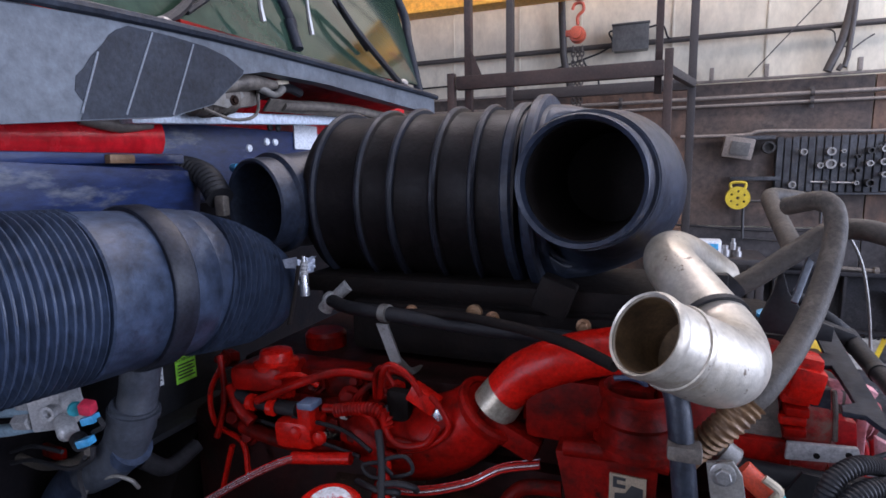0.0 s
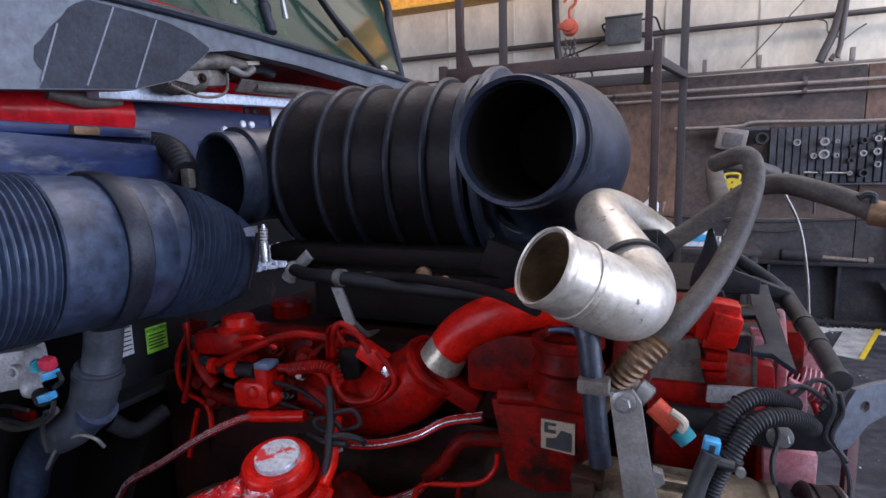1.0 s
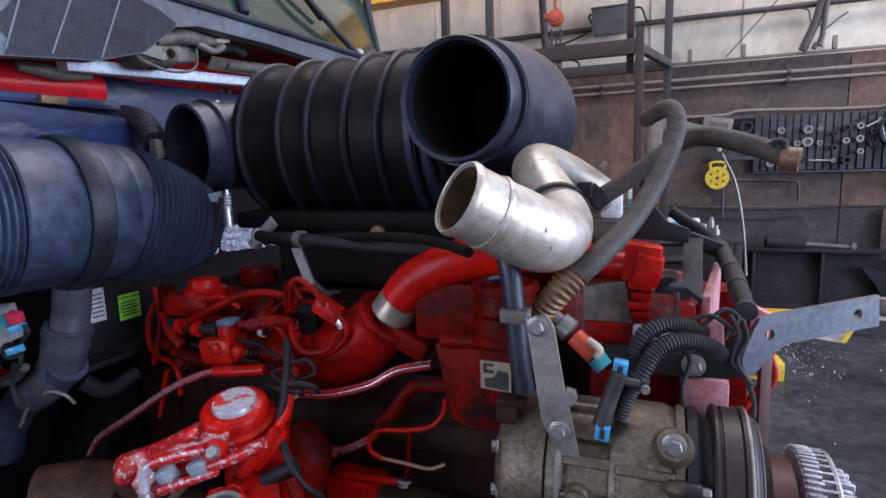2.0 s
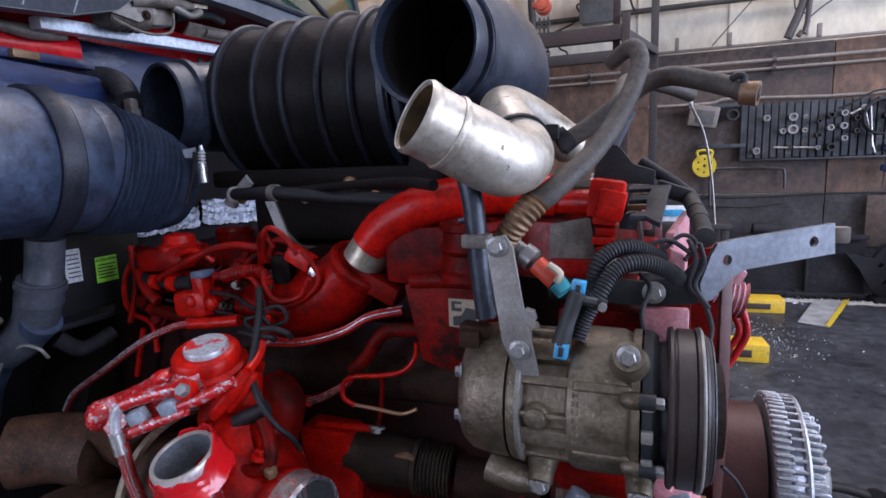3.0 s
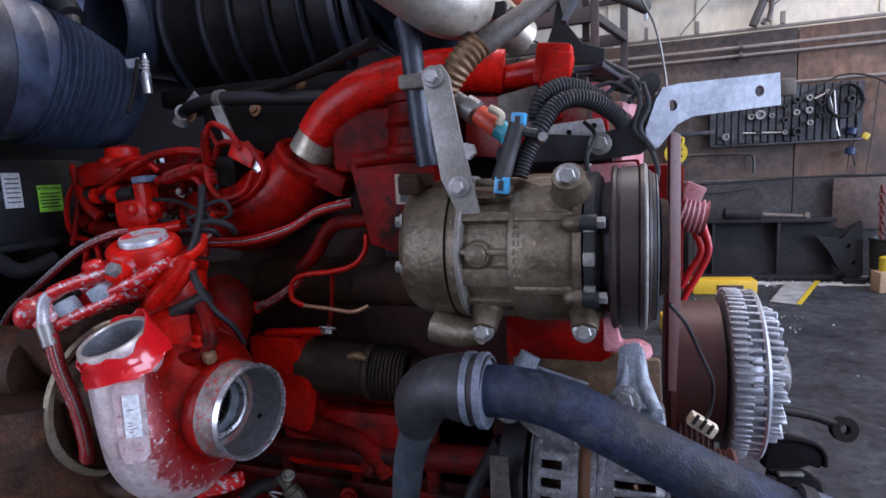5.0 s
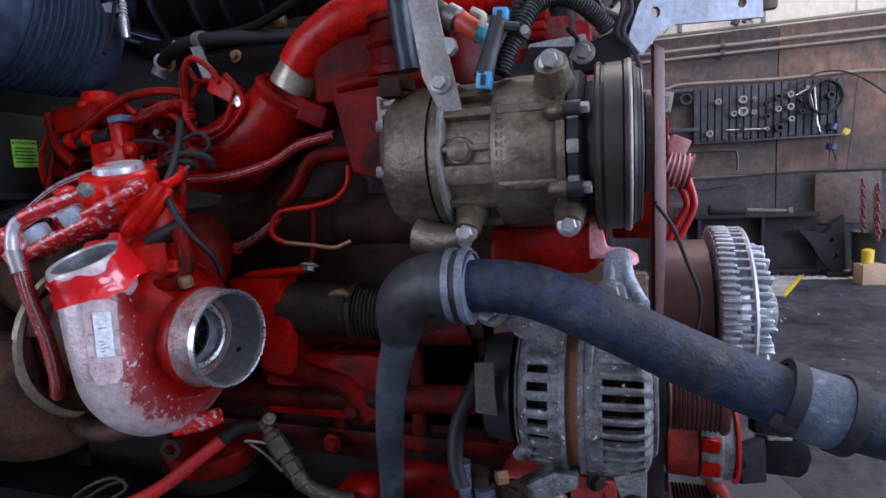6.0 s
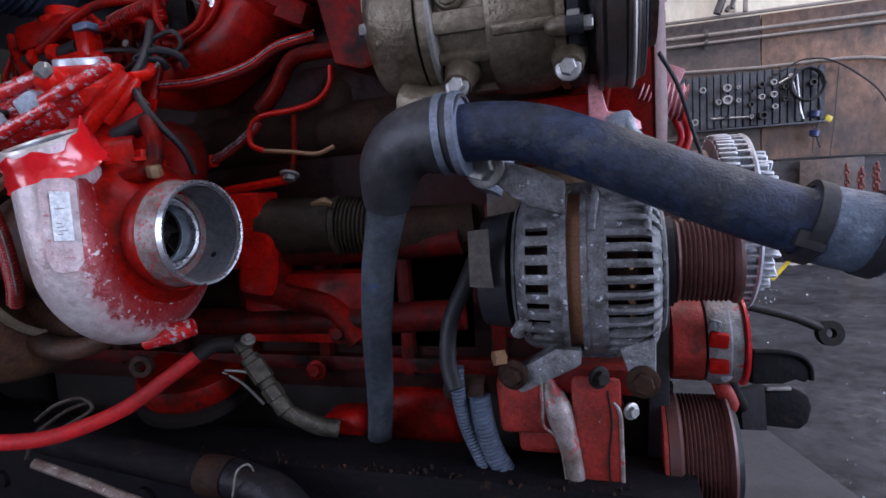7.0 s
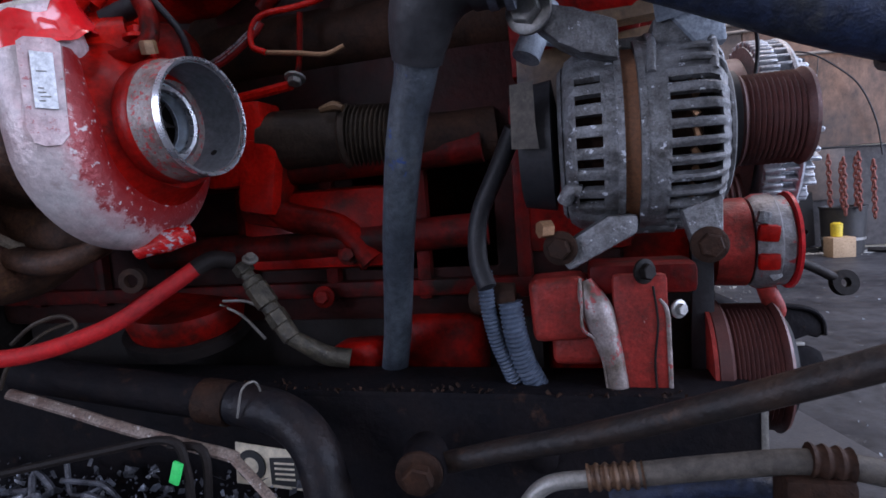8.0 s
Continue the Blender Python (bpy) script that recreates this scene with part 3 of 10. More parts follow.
CARD = surface("brown_cardboard", (0.36, 0.25, 0.15), (0.28, 0.19, 0.11), 0.8, scale=10, bump=0.1)
CHAIN_RUST = surface("rusty_red_chain", (0.20, 0.06, 0.045), (0.10, 0.035, 0.03), 0.6, metal=0.3, scale=40, bump=0.3)
DEBRIS = surface("oily_scraps", (0.016, 0.016, 0.020), (0.15, 0.155, 0.175), 0.38, metal=0.2, scale=60, amount=1.0, bump=0.6)

# ---- the workshop ----
WALL_Y = 4.87
X0, X1, Y0, ROOF = -6.0, 7.0, -4.0, 5.4


def wall_block(name, at, size, material, label):
    return solo(name, block(B(), at, size, bevel=0), material, label, "wall", kind="structure")


solo("floor", block(B(), ((X0 + X1) / 2 + 2, 0.4, -0.1), (X1 - X0 + 12, 16.0, 0.2), bevel=0), FLOOR, "oil-stained dark concrete workshop floor", "floor", kind="structure")
solo("ceiling", block(B(), ((X0 + X1) / 2, 0.44, ROOF + 0.08), (X1 - X0 + 0.3, 9.4, 0.16), bevel=0), CEIL, "pale lined workshop roof", "ceiling", kind="structure")
wall_north = wall_block("wall_north", ((X0 + X1) / 2, WALL_Y + 0.14, 2.7), (X1 - X0, 0.2, 5.4), LINER, "cream lined upper wall over stained plywood sheets")
wall_block("wall_west", (X0 - 0.1, 0.44, 2.7), (0.2, 9.4, 5.4), GREY_WALL, "grey end wall of the workshop")
south = B()
for cx, w, cz, h in ((-5.55, 0.9, 2.7, 5.4), (2.45, 9.1, 2.7, 5.4), (-3.6, 3.0, 4.55, 1.7)):
    block(south, (cx, Y0 - 0.1, cz), (w, 0.2, h), bevel=0)
solo("wall_south", south, GREY_WALL, "grey workshop wall with an open side door", "wall", kind="structure")
east = B()
for cy, w, cz, h in ((-3.75, 0.5, 2.7, 5.4), (4.83, 0.26, 2.7, 5.4), (0.6, 8.2, 4.9, 1.0)):
    block(east, (X1 + 0.1, cy, cz), (0.2, w, h), bevel=0)
solo("wall_east", east, GREY_WALL, "grey end wall with an open vehicle door", "wall", kind="structure")

# plywood dado, a sheet at a time
PLY_TOP = 1.90
sheet_x = -5.9
n_sheet = 0
while sheet_x < 6.8:
    w = 1.22
    for lo, hi in ((0.02, 0.78), (0.79, PLY_TOP)):
        # Lower sheets right of x -0.9 take the darker grey plywood.
        mat = PLY_GREY if hi < 1 and sheet_x > -0.9 else (PLY, PLY_DARK)[n_sheet % 2]
        b = block(B(), (sheet_x + w / 2, WALL_Y + 0.018, (lo + hi) / 2), (w - 0.008, 0.022, hi - lo), bevel=0.002, seg=1)
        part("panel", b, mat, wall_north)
    n_sheet += 1
    sheet_x += w
# vertical seams and creases of the lining above
seam_x = -5.6
while seam_x < 6.5:
    part("seam", block(B(), (seam_x, WALL_Y + 0.036, 3.6), (0.018, 0.012, 3.3), bevel=0.003), LINER, wall_north)
    seam_x += 0.62 + 0.1 * math.sin(seam_x * 7)


def run(name, pts, r, material, label, category, seg=10, sub=4):
    return solo(name, tube(B(), pts, r, seg, sub), material, label, category)


run("conduit", [(-5.5, 4.84, 2.25), (-2.2, 4.84, 2.253), (0.2, 4.84, 2.253), (1.2, 4.84, 2.25), (5.5, 4.84, 2.25)], 0.022, PIPE_BLACK, "black pipe running along the lined wall", "pipe")
run("conduit", [(-5.5, 4.845, 1.79), (0, 4.845, 1.79), (5.5, 4.845, 1.79)], 0.016, CONDUIT, "dull steel conduit clipped to the plywood", "conduit")
run("conduit", [(-5.5, 4.845, 1.73), (0, 4.845, 1.73), (5.5, 4.845, 1.73)], 0.013, CONDUIT, "thin steel conduit clipped under another", "conduit")
run("air_line", [(0.15, 4.84, 1.50), (0.6, 4.84, 1.50), (0.75, 4.84, 1.525), (1.4, 4.84, 1.50), (2.1, 4.84, 1.49), (2.5, 4.84, 1.35), (2.8, 4.84, 1.15)], 0.014, CONDUIT, "grey air line above the tool panel", "pipe")
run("cable", [(0.1, 4.84, 0.80), (0.8, 4.84, 0.76), (1.7, 4.84, 0.79), (3.0, 4.84, 0.74)], 0.007, RUBBER, "thin black cable sagging along the plywood", "cable")
run("cable_loop", [(1.45, 4.80, 1.40), (1.53, 4.79, 1.44), (1.68, 4.79, 1.515), (1.87, 4.79, 1.485), (2.08, 4.80, 1.335), (2.20, 4.80, 1.19), (2.30, 4.82, 0.95), (2.34, 4.82, 0.70)], 0.0065, RUBBER, "black cable looping from the tool panel down the plywood", "cable", 8, 6)
run("loose_wire", [(1.93, 4.84, 1.47), (1.915, 4.84, 1.25), (1.908, 4.84, 1.09), (1.878, 4.84, 0.78)], 0.004, PIPE_BLACK, "thin dark wire hanging down the plywood", "wire", 6)
cord = thing("pull_cord", (1.76, 4.82, 0.82), "cord with two blue plugs hanging by the tool panel", "cord")
part("line", tube(B(), [(1.77, 4.83, 1.38), (1.765, 4.825, 1.20), (1.763, 4.82, 1.00), (1.756, 4.82, 0.82)], 0.004, 6, 4), PIPE_BLACK, cord)
for cz in (1.115, 0.970):
    part("plug", turned(B(), [(-0.03, 0.012), (-0.024, 0.034), (0.018, 0.036), (0.026, 0.012)], (1.763, 4.80, cz), (0.15, 0, 1), 14), CAB_BLUE, cord)
for cx in (-0.32, 1.03, 2.35):
    clip = thing("pipe_clip", (cx, 4.85, 1.70), "black two-pipe clip holding the conduits", "clip", "conduit clips")
    part("backplate", block(B(), (cx, 4.852, 1.76), (0.03, 0.008, 0.15)), PIPE_BLACK, clip)
    for cz in (1.79, 1.73):
        part("saddle", turned(B(), [(-0.012, 0.024), (0.012, 0.024)], (cx, 4.845, cz), (1, 0, 0), 14), PIPE_BLACK, clip)
solo("ledge_rail", block(B(), (1.6, 4.84, 1.915), (2.8, 0.03, 0.020), bevel=0.004), CONDUIT, "pale dusty rail along the top of the plywood", "rail")
solo("ledge_rail", block(B(), (-2.9, 4.83, 1.905), (6.0, 0.03, 0.02), bevel=0.004), CONDUIT, "thin dusty rail along the top of the plywood", "rail")
for cx in (0.35, 0.72, 1.30):
    solo("upright_stub", block(B(), (cx, 4.82, 1.97), (0.03, 0.03, 0.09), bevel=0.003), CONDUIT, "short rusty bracket stub on the rail", "bracket")

# sloping roof frame legs and bracing
for pts, r in (([(1.10, 4.80, 1.93), (1.20, 4.80, 2.25), (1.24, 4.80, 2.9), (1.26, 4.80, 5.3)], 0.030), ([(1.16, 4.77, 1.93), (1.23, 4.78, 2.3), (1.29, 4.78, 5.3)], 0.018)):
    run("roof_leg", pts, r, PIPE_BLACK, "rusty steel leg of the building frame", "frame")
run("roof_leg", [(-0.72, 4.80, 1.93), (-0.80, 4.80, 2.5), (-0.86, 4.80, 5.3)], 0.030, PIPE_BLACK, "rusty steel leg of the building frame", "frame")
run("brace_wire", [(0.60, 4.82, 1.93), (1.20, 4.82, 2.62), (1.5, 4.82, 2.96)], 0.005, PIPE_BLACK, "thin diagonal bracing wire", "wire", 6)
run("loose_wire", [(1.05, 4.80, 2.23), (1.12, 4.79, 2.20), (1.14, 4.79, 2.12), (1.22, 4.79, 2.08)], 0.005, PIPE_BLACK, "loose wire hanging by the frame leg", "wire", 6)
run("loose_wire", [(1.22, 4.79, 2.05), (1.30, 4.79, 2.12), (1.36, 4.79, 2.16)], 0.006, PIPE_BLACK, "short wire end sticking out", "wire", 6)
run("black_cable", [(-2.3, 4.84, 2.02), (-1.2, 4.83, 2.05), (-0.6, 4.83, 2.17), (-0.40, 4.83, 2.26), (-0.42, 4.8, 2.35), (-0.34, 4.8, 2.36)], 0.008, RUBBER, "black cable looping to the switch box", "cable", 8)
run("black_cable", [(-0.12, 4.8, 2.36), (-0.02, 4.81, 2.37), (0.02, 4.81, 2.28), (0.05, 4.83, 2.26)], 0.008, RUBBER, "short black cable from the switch box", "cable", 8)
run("black_cable", [(-0.62, 4.8, 2.15), (-0.56, 4.8, 2.03), (-0.50, 4.8, 1.99), (-0.49, 4.8, 1.92)], 0.008, RUBBER, "black cable hanging down the lining", "cable", 8)

box = thing("switch_box", (-0.25, 4.80, 2.18), "grey steel electrical box on the lined wall", "electrical box")
part("case", block(B(), (-0.25, 4.79, 2.28), (0.26, 0.13, 0.18), bevel=0.008), BOX_GREY, box)
part("lid", block(B(), (-0.25, 4.72, 2.28), (0.275, 0.012, 0.195), bevel=0.005), BOX_GREY, box)
part("cover_strip", block(B(), (-0.25, 4.73, 2.385), (0.285, 0.06, 0.012), bevel=0.003), BOX_GREY, box)

# crane beam and chain hoist
beam = thing("crane_beam", (-1.5, 4.5, 2.58), "orange-yellow steel crane beam", "crane beam")
part("web", block(B(), (-2.2, 4.5, 2.76), (5.6, 0.03, 0.34), bevel=0.002), CRANE, beam)
part("lower_flange", block(B(), (-2.2, 4.5, 2.59), (5.6, 0.20, 0.022), bevel=0.003), CRANE, beam)
part("upper_flange", block(B(), (-2.2, 4.5, 2.93), (5.6, 0.20, 0.022), bevel=0.003), CRANE, beam)

hoist = thing("chain_hoist", (-0.60, 4.3, 1.8), "orange chain hoist with hanging steel chains", "hoist")
hc = Vector((-0.5998, 4.3000, 2.2477))
part("housing", turned(turned(B(), [(-0.05, 0.03), (-0.045, 0.056), (-0.02, 0.060), (-0.018, 0.052), (0.012, 0.052), (0.014, 0.060), (0.03, 0.060), (0.04, 0.04)], hc, (0, 1, 0), 24), [(-0.08, 0.02), (-0.075, 0.038), (-0.05, 0.040)], hc, (0, 1, 0), 20), HOIST, hoist)
part("side_arm", block(B(), hc + Vector((-0.055, 0, 0.015)), (0.06, 0.04, 0.045), bevel=0.008), HOIST, hoist)
part("top_hook", tube(B(), [hc + Vector(v) for v in ((0.0, 0, 0.07), (0.0, 0, 0.13), (0.04, 0, 0.17), (0.03, 0, 0.22), (-0.02, 0, 0.22), (-0.04, 0, 0.18))], 0.012, 10, 5), HOIST, hoist)
part("hook_block", block(B(), hc + Vector((0.02, 0, 0.30)), (0.10, 0.05, 0.12), bevel=0.02, taper=0.6), HOIST, hoist)


def chain(start, step, count, size, wire):
    """Interlocked oval links."""
    b = B()
    for i in range(count):
        c = Vector(start) + Vector(step) * i
        side = Vector((1, 0, 0)) if i % 2 else Vector((0, 1, 0))
        d = Vector(step).normalized()
        side = (side - d * side.dot(d)).normalized()
        pts = [c + side * math.cos(a) * size * 0.55 + d * math.sin(a) * size for a in (2 * math.pi * k / 8 for k in range(9))]
        tube(b, pts, wire, 5, 1, caps=False)
    return b


part("chain", chain(hc + Vector((-0.03, 0, -0.10)), (0.0005, 0, -0.034), 17, 0.024, 0.0055), PIPE_BLACK, hoist)
part("chain", chain(hc + Vector((0.035, 0.01, -0.10)), (-0.0005, 0, -0.034), 17, 0.024, 0.0055), PIPE_BLACK, hoist)
part("chain", chain(hc + Vector((0.0, 0.03, -0.10)), (0, 0, -0.034), 20, 0.022, 0.005), PIPE_BLACK, hoist)

# welded rack
rack = thing("steel_rack", (-0.6, 3.8, 0), "welded brown steel storage rack", "rack")


def post(x, y, z0, z1, w=0.06, mat=RACK, name="post"):
    return part(name, block(B(), (x, y, (z0 + z1) / 2), (w, w, z1 - z0), bevel=0.004), mat, rack)


post(0.035, 3.47, 0, 1.94, 0.048)
post(-1.29, 3.47, 0, 1.90, 0.050)
post(-0.02, 3.53, 1.70, 3.1, 0.042)
post(-1.19, 3.53, 1.60, 3.1, 0.048)
post(0.19, 4.22, 0, 3.1, 0.052, DARK_RACK)
post(-1.09, 4.22, 0, 3.1, 0.055, DARK_RACK)
part("crossbar", block(B(), (-0.62, 3.47, 1.835), (1.26, 0.055, 0.085), bevel=0.004), RACK, rack)
part("crossbar", block(B(), (-0.45, 4.22, 1.83), (1.24, 0.05, 0.075), bevel=0.004), DARK_RACK, rack)
part("side_bar", block(B(), (0.115, 3.85, 1.83), (0.04, 0.72, 0.05), rot=(0, 0, -13), bevel=0.004), DARK_RACK, rack)
part("gusset", slab(B(), [(0, 0), (0.07, 0), (0.0, 0.16)], 0.01, plane_of((-1.16, 3.50, 1.88), (1, 0, 0), (0, 0, 1))), RACK, rack)
part("shelf_board", block(B(), (-0.35, 3.85, 0.80), (1.0, 0.8, 0.03), bevel=0.004), DARK_RACK, rack)

# things on the rack's shelf
bottle = thing("spray_bottle", (0.02, 3.70, 0.815), "white bottle with a green label on the rack shelf", "bottle")
part("body", turned(B(), [(0, 0.03), (0.005, 0.045), (0.17, 0.045), (0.20, 0.018), (0.24, 0.016), (0.25, 0.02), (0.28, 0.018)], (0.02, 3.70, 0.816), (0, 0, 1), 18), WHITE, bottle)
part("label", turned(B(), [(0.03, 0.0455), (0.031, 0.0462), (0.12, 0.0462), (0.121, 0.0455)], (0.02, 3.70, 0.816), (0, 0, 1), 18), surface("green_label_band", (0.03, 0.28, 0.12), None, 0.5, bump=0), bottle)
can = thing("jug", (-0.12, 3.64, 0.815), "white plastic jug on the rack shelf", "jug")
part("body", block(B(), (-0.12, 3.64, 0.90), (0.13, 0.10, 0.17), bevel=0.02), WHITE, can)
part("cap", turned(B(), [(0, 0.022), (0.03, 0.022)], (-0.15, 3.64, 0.985), (0, 0, 1), 14), WHITE, can)

# ---- tool panel with sockets ----
PX0, PX1, PZ0, PZ1 = 0.82, 1.84, 1.06, 1.475
panel = thing("tool_panel", (1.3, 4.80, PZ0), "dark grooved steel tool panel on the plywood", "tool panel")
nb = 20
for i in range(nb):
    w = (PX1 - PX0) / nb
    part("slat", block(B(), (PX0 + w * (i + 0.5), 4.835, (PZ0 + PZ1) / 2), (w - 0.009, 0.028, PZ1 - PZ0 - 0.012 * (i % 3 == 1)), bevel=0.003, seg=1), SOCKET_BOARD, panel)
part("backing", block(B(), ((PX0 + PX1) / 2, 4.848, (PZ0 + PZ1) / 2), (PX1 - PX0, 0.012, PZ1 - PZ0 - 0.02), bevel=0), TOOL_DARK, panel)
part("bottom_lip", block(B(), ((PX0 + PX1) / 2, 4.815, PZ0 - 0.008), (PX1 - PX0, 0.05, 0.014), bevel=0.003), SOCKET_BOARD, panel)
for name, bx, bz, w, h in (("side_rail", 0.69, 1.165, 0.34, 0.03), ("top_rail", 0.66, 1.475, 0.30, 0.03)):
    solo(name, block(B(), (bx, 4.83, bz), (w, 0.03, h), bevel=0.004), SOCKET_BOARD, "dark steel rail fixed beside the tool panel", "rail")


def socket(x, z, r, mat, length=0.06):
    b = turned(B(), [(0, r), (-length, r), (-length, r * 0.62), (-length * 0.45, r * 0.6)], (x, 4.818, z), (0, 1, 0), 14)
    return solo("socket", b, mat, "loose wrench socket hung on the tool panel", "socket", "sockets on the tool panel")


rnd = random.Random(4)
for x, z, r in ((0.93, 1.12, 0.026), (0.99, 1.36, 0.024), (1.16, 1.36, 0.03), (1.16, 1.27, 0.035), (1.10, 1.26, 0.022), (1.24, 1.26, 0.018), (1.33, 1.32, 0.016), (1.33, 1.22, 0.02), (1.40, 1.36, 0.024),
                (1.40, 1.27, 0.022), (1.41, 1.13, 0.03), (1.48, 1.37, 0.022), (1.48, 1.28, 0.024), (1.49, 1.19, 0.02), (1.33, 1.13, 0.016), (1.16, 1.14, 0.016), (1.56, 1.33, 0.02), (1.56, 1.24, 0.018), (1.74, 1.34, 0.026), (1.24, 1.36, 0.014)):
    socket(x, z, r, TOOL if rnd.random() < 0.45 else TOOL_DARK, 0.04 + r)
solo("socket", turned(B(), [(0, 0.045), (-0.08, 0.045), (-0.08, 0.03), (-0.04, 0.03)], (0.76, 4.82, 1.40), (0, 1, 0), 16), TOOL_DARK, "large black socket beside the tool panel", "socket", "sockets on the tool panel")
for a, b_ in (((1.60, 4.78, 1.40), (1.68, 4.78, 1.08)), ((1.63, 4.77, 1.43), (1.66, 4.77, 1.12)), ((1.05, 4.79, 1.14), (1.32, 4.79, 1.13))):
    solo("drive_bar", tube(B(), [a, b_], 0.008, 10, 4), TOOL, "slim chrome tool bar hung on the panel", "hand tool")
wr = thing("ratchet", (1.58, 4.79, 1.36), "chrome ratchet hung on the panel", "hand tool")
part("handle", tube(B(), [(1.52, 4.79, 1.36), (1.60, 4.79, 1.40)], 0.010, 10, 4), TOOL, wr)
part("head", turned(B(), [(-0.012, 0.02), (0.012, 0.02)], (1.60, 4.79, 1.405), (0, 1, 0), 16), TOOL, wr)
run("coiled_hose", [(1.70 + 0.11 * math.cos(a), 4.80 - 0.004 * a, 1.33 + 0.12 * math.sin(a)) for a in (k * 0.7 for k in range(28))], 0.008, RUBBER, "black hose coiled on the tool panel", "hose", 8, 3)
run("hanging_cord", [(1.78, 4.80, 1.30), (1.80, 4.80, 1.1), (1.77, 4.80, 0.98), (1.80, 4.80, 0.86)], 0.006, RUBBER, "black cord hanging under the tool panel", "cable", 8)
for x, z, m_ in ((1.86, 1.07, YELLOW_BRIGHT),):
    solo("tag", block(B(), (x, 4.83, z), (0.05, 0.03, 0.05), rot=(0, 30, 0), bevel=0.012), m_, "small bright plastic tag hanging on the plywood", "tag")

lamp = thing("work_lamp", (0.56, 4.78, 1.33), "grey square work lamp on the plywood", "lamp")
part("case", block(B(), (0.555, 4.78, 1.40), (0.21, 0.09, 0.16), rot=(0, 10, 0), bevel=0.012), CONDUIT, lamp)
part("lens", block(B(), (0.565, 4.73, 1.395), (0.13, 0.01, 0.10), rot=(0, 10, 0), bevel=0.004), BOX_GREY, lamp)

reel = thing("cable_reel", (0.56, 4.78, 0.93), "round yellow plastic cable reel with holes hung on the wall", "cable reel")
rc = Vector((0.577, 4.80, 1.018))
part("disc", slab(B(), [(0.086 * math.cos(a), 0.088 * math.sin(a)) for a in (2 * math.pi * k / 36 for k in range(36))], 0.035, plane_of(rc, (1, 0, 0), (0, 0, 1)),
                  [(0.052 * math.cos(a), 0.052 * math.sin(a), 0.0085) for a in (math.pi * k / 3 + 0.5 for k in range(6))] + [(0, 0, 0.012)]), YELLOW_BRIGHT, reel)
part("handle", tube(B(), [rc + Vector(v) for v in ((-0.048, 0, 0.070), (-0.052, 0, 0.112), (0, 0, 0.122), (0.052, 0, 0.112), (0.048, 0, 0.070))], 0.011, 10, 5), YELLOW_BRIGHT, reel)

# ---- clutter along the wall ----
bench = thing("vice_bench", (0.40, 4.45, 0), "low greasy steel bench with scattered parts", "bench")
part("top", block(B(), (0.42, 4.5, 0.60), (0.62, 0.5, 0.04), bevel=0.004), DARK_RACK, bench)
for lx, ly in ((0.15, 4.3), (0.69, 4.3), (0.15, 4.7), (0.69, 4.7)):
    part("leg", block(B(), (lx, ly, 0.29), (0.05, 0.05, 0.58), bevel=0.004), DARK_RACK, bench)
crate = thing("parts_box", (0.30, 4.4, 0.62), "small blue and white parts box on the bench", "box")
part("case", block(B(), (0.33, 4.40, 0.68), (0.22, 0.14, 0.11), bevel=0.006), WHITE, crate)
part("side_print", block(B(), (0.33, 4.327, 0.69), (0.18, 0.006, 0.05), bevel=0.001), BLUE_PLASTIC, crate)
for x, z, r in ((0.47, 0.66, 0.035), (0.55, 0.65, 0.03), (0.52, 0.71, 0.02)):
    solo("fitting", turned(B(), [(0, r), (0.05, r), (0.05, r * 0.6), (0.08, r * 0.6)], (x, 4.38, z - 0.04), (0, 0, 1), 12), TOOL, "small metal pipe fitting on the bench", "fitting")

beamw = thing("steel_channel", (1.2, 4.5, 0), "long dark steel channel leaning along the wall", "steel channel")
part("web", block(B(), (1.20, 4.78, 0.25), (0.95, 0.03, 0.42), rot=(-6, 0, 0), bevel=0.004), DUSTY_HAZY_STEEL, beamw)
part("top_flange", block(B(), (1.20, 4.75, 0.47), (0.95, 0.10, 0.03), bevel=0.004), DUSTY_HAZY_STEEL, beamw)
part("foot_flange", block(B(), (1.20, 4.74, 0.035), (0.95, 0.12, 0.03), bevel=0.004), DUSTY_HAZY_STEEL, beamw)
for x in (0.85, 1.30):
    part("rib", block(B(), (x, 4.74, 0.25), (0.02, 0.08, 0.40), bevel=0.003), DUSTY_HAZY_STEEL, beamw)
jack = thing("bottle_jack", (1.05, 4.42, 0.47), "dusty black hydraulic cylinder lying on the channel", "hydraulic cylinder")
part("cylinder", turned(B(), [(0, 0.03), (0.01, 0.045), (0.26, 0.045), (0.27, 0.03)], (0.92, 4.73, 0.53), (1, 0, -0.06), 18), DUSTY_HAZY_STEEL, jack)
part("rod", turned(B(), [(0, 0.016), (0.28, 0.016), (0.28, 0.03), (0.31, 0.03)], (1.19, 4.73, 0.515), (1, 0, -0.06), 14), OLD_IRON, jack)
hang = thing("spring_hanger", (1.66, 4.5, 0), "black cast spring hanger bracket standing on the floor", "bracket")
part("plate", slab(B(), [(-0.17, 0.36), (0.0, 0.33), (0.06, 0.42), (0.12, 0.46), (0.14, 0.06), (0.06, 0.03), (-0.02, 0.12), (-0.08, 0.24)], 0.06, plane_of((1.70, 4.70, 0), (1, 0, 0), (0, 0, 1)), [(0.07, 0.16, 0.022), (0.04, 0.28, 0.018)]), BLACK_STEEL, hang)
part("foot", block(B(), (1.78, 4.70, 0.02), (0.14, 0.16, 0.04), bevel=0.006), BLACK_STEEL, hang)

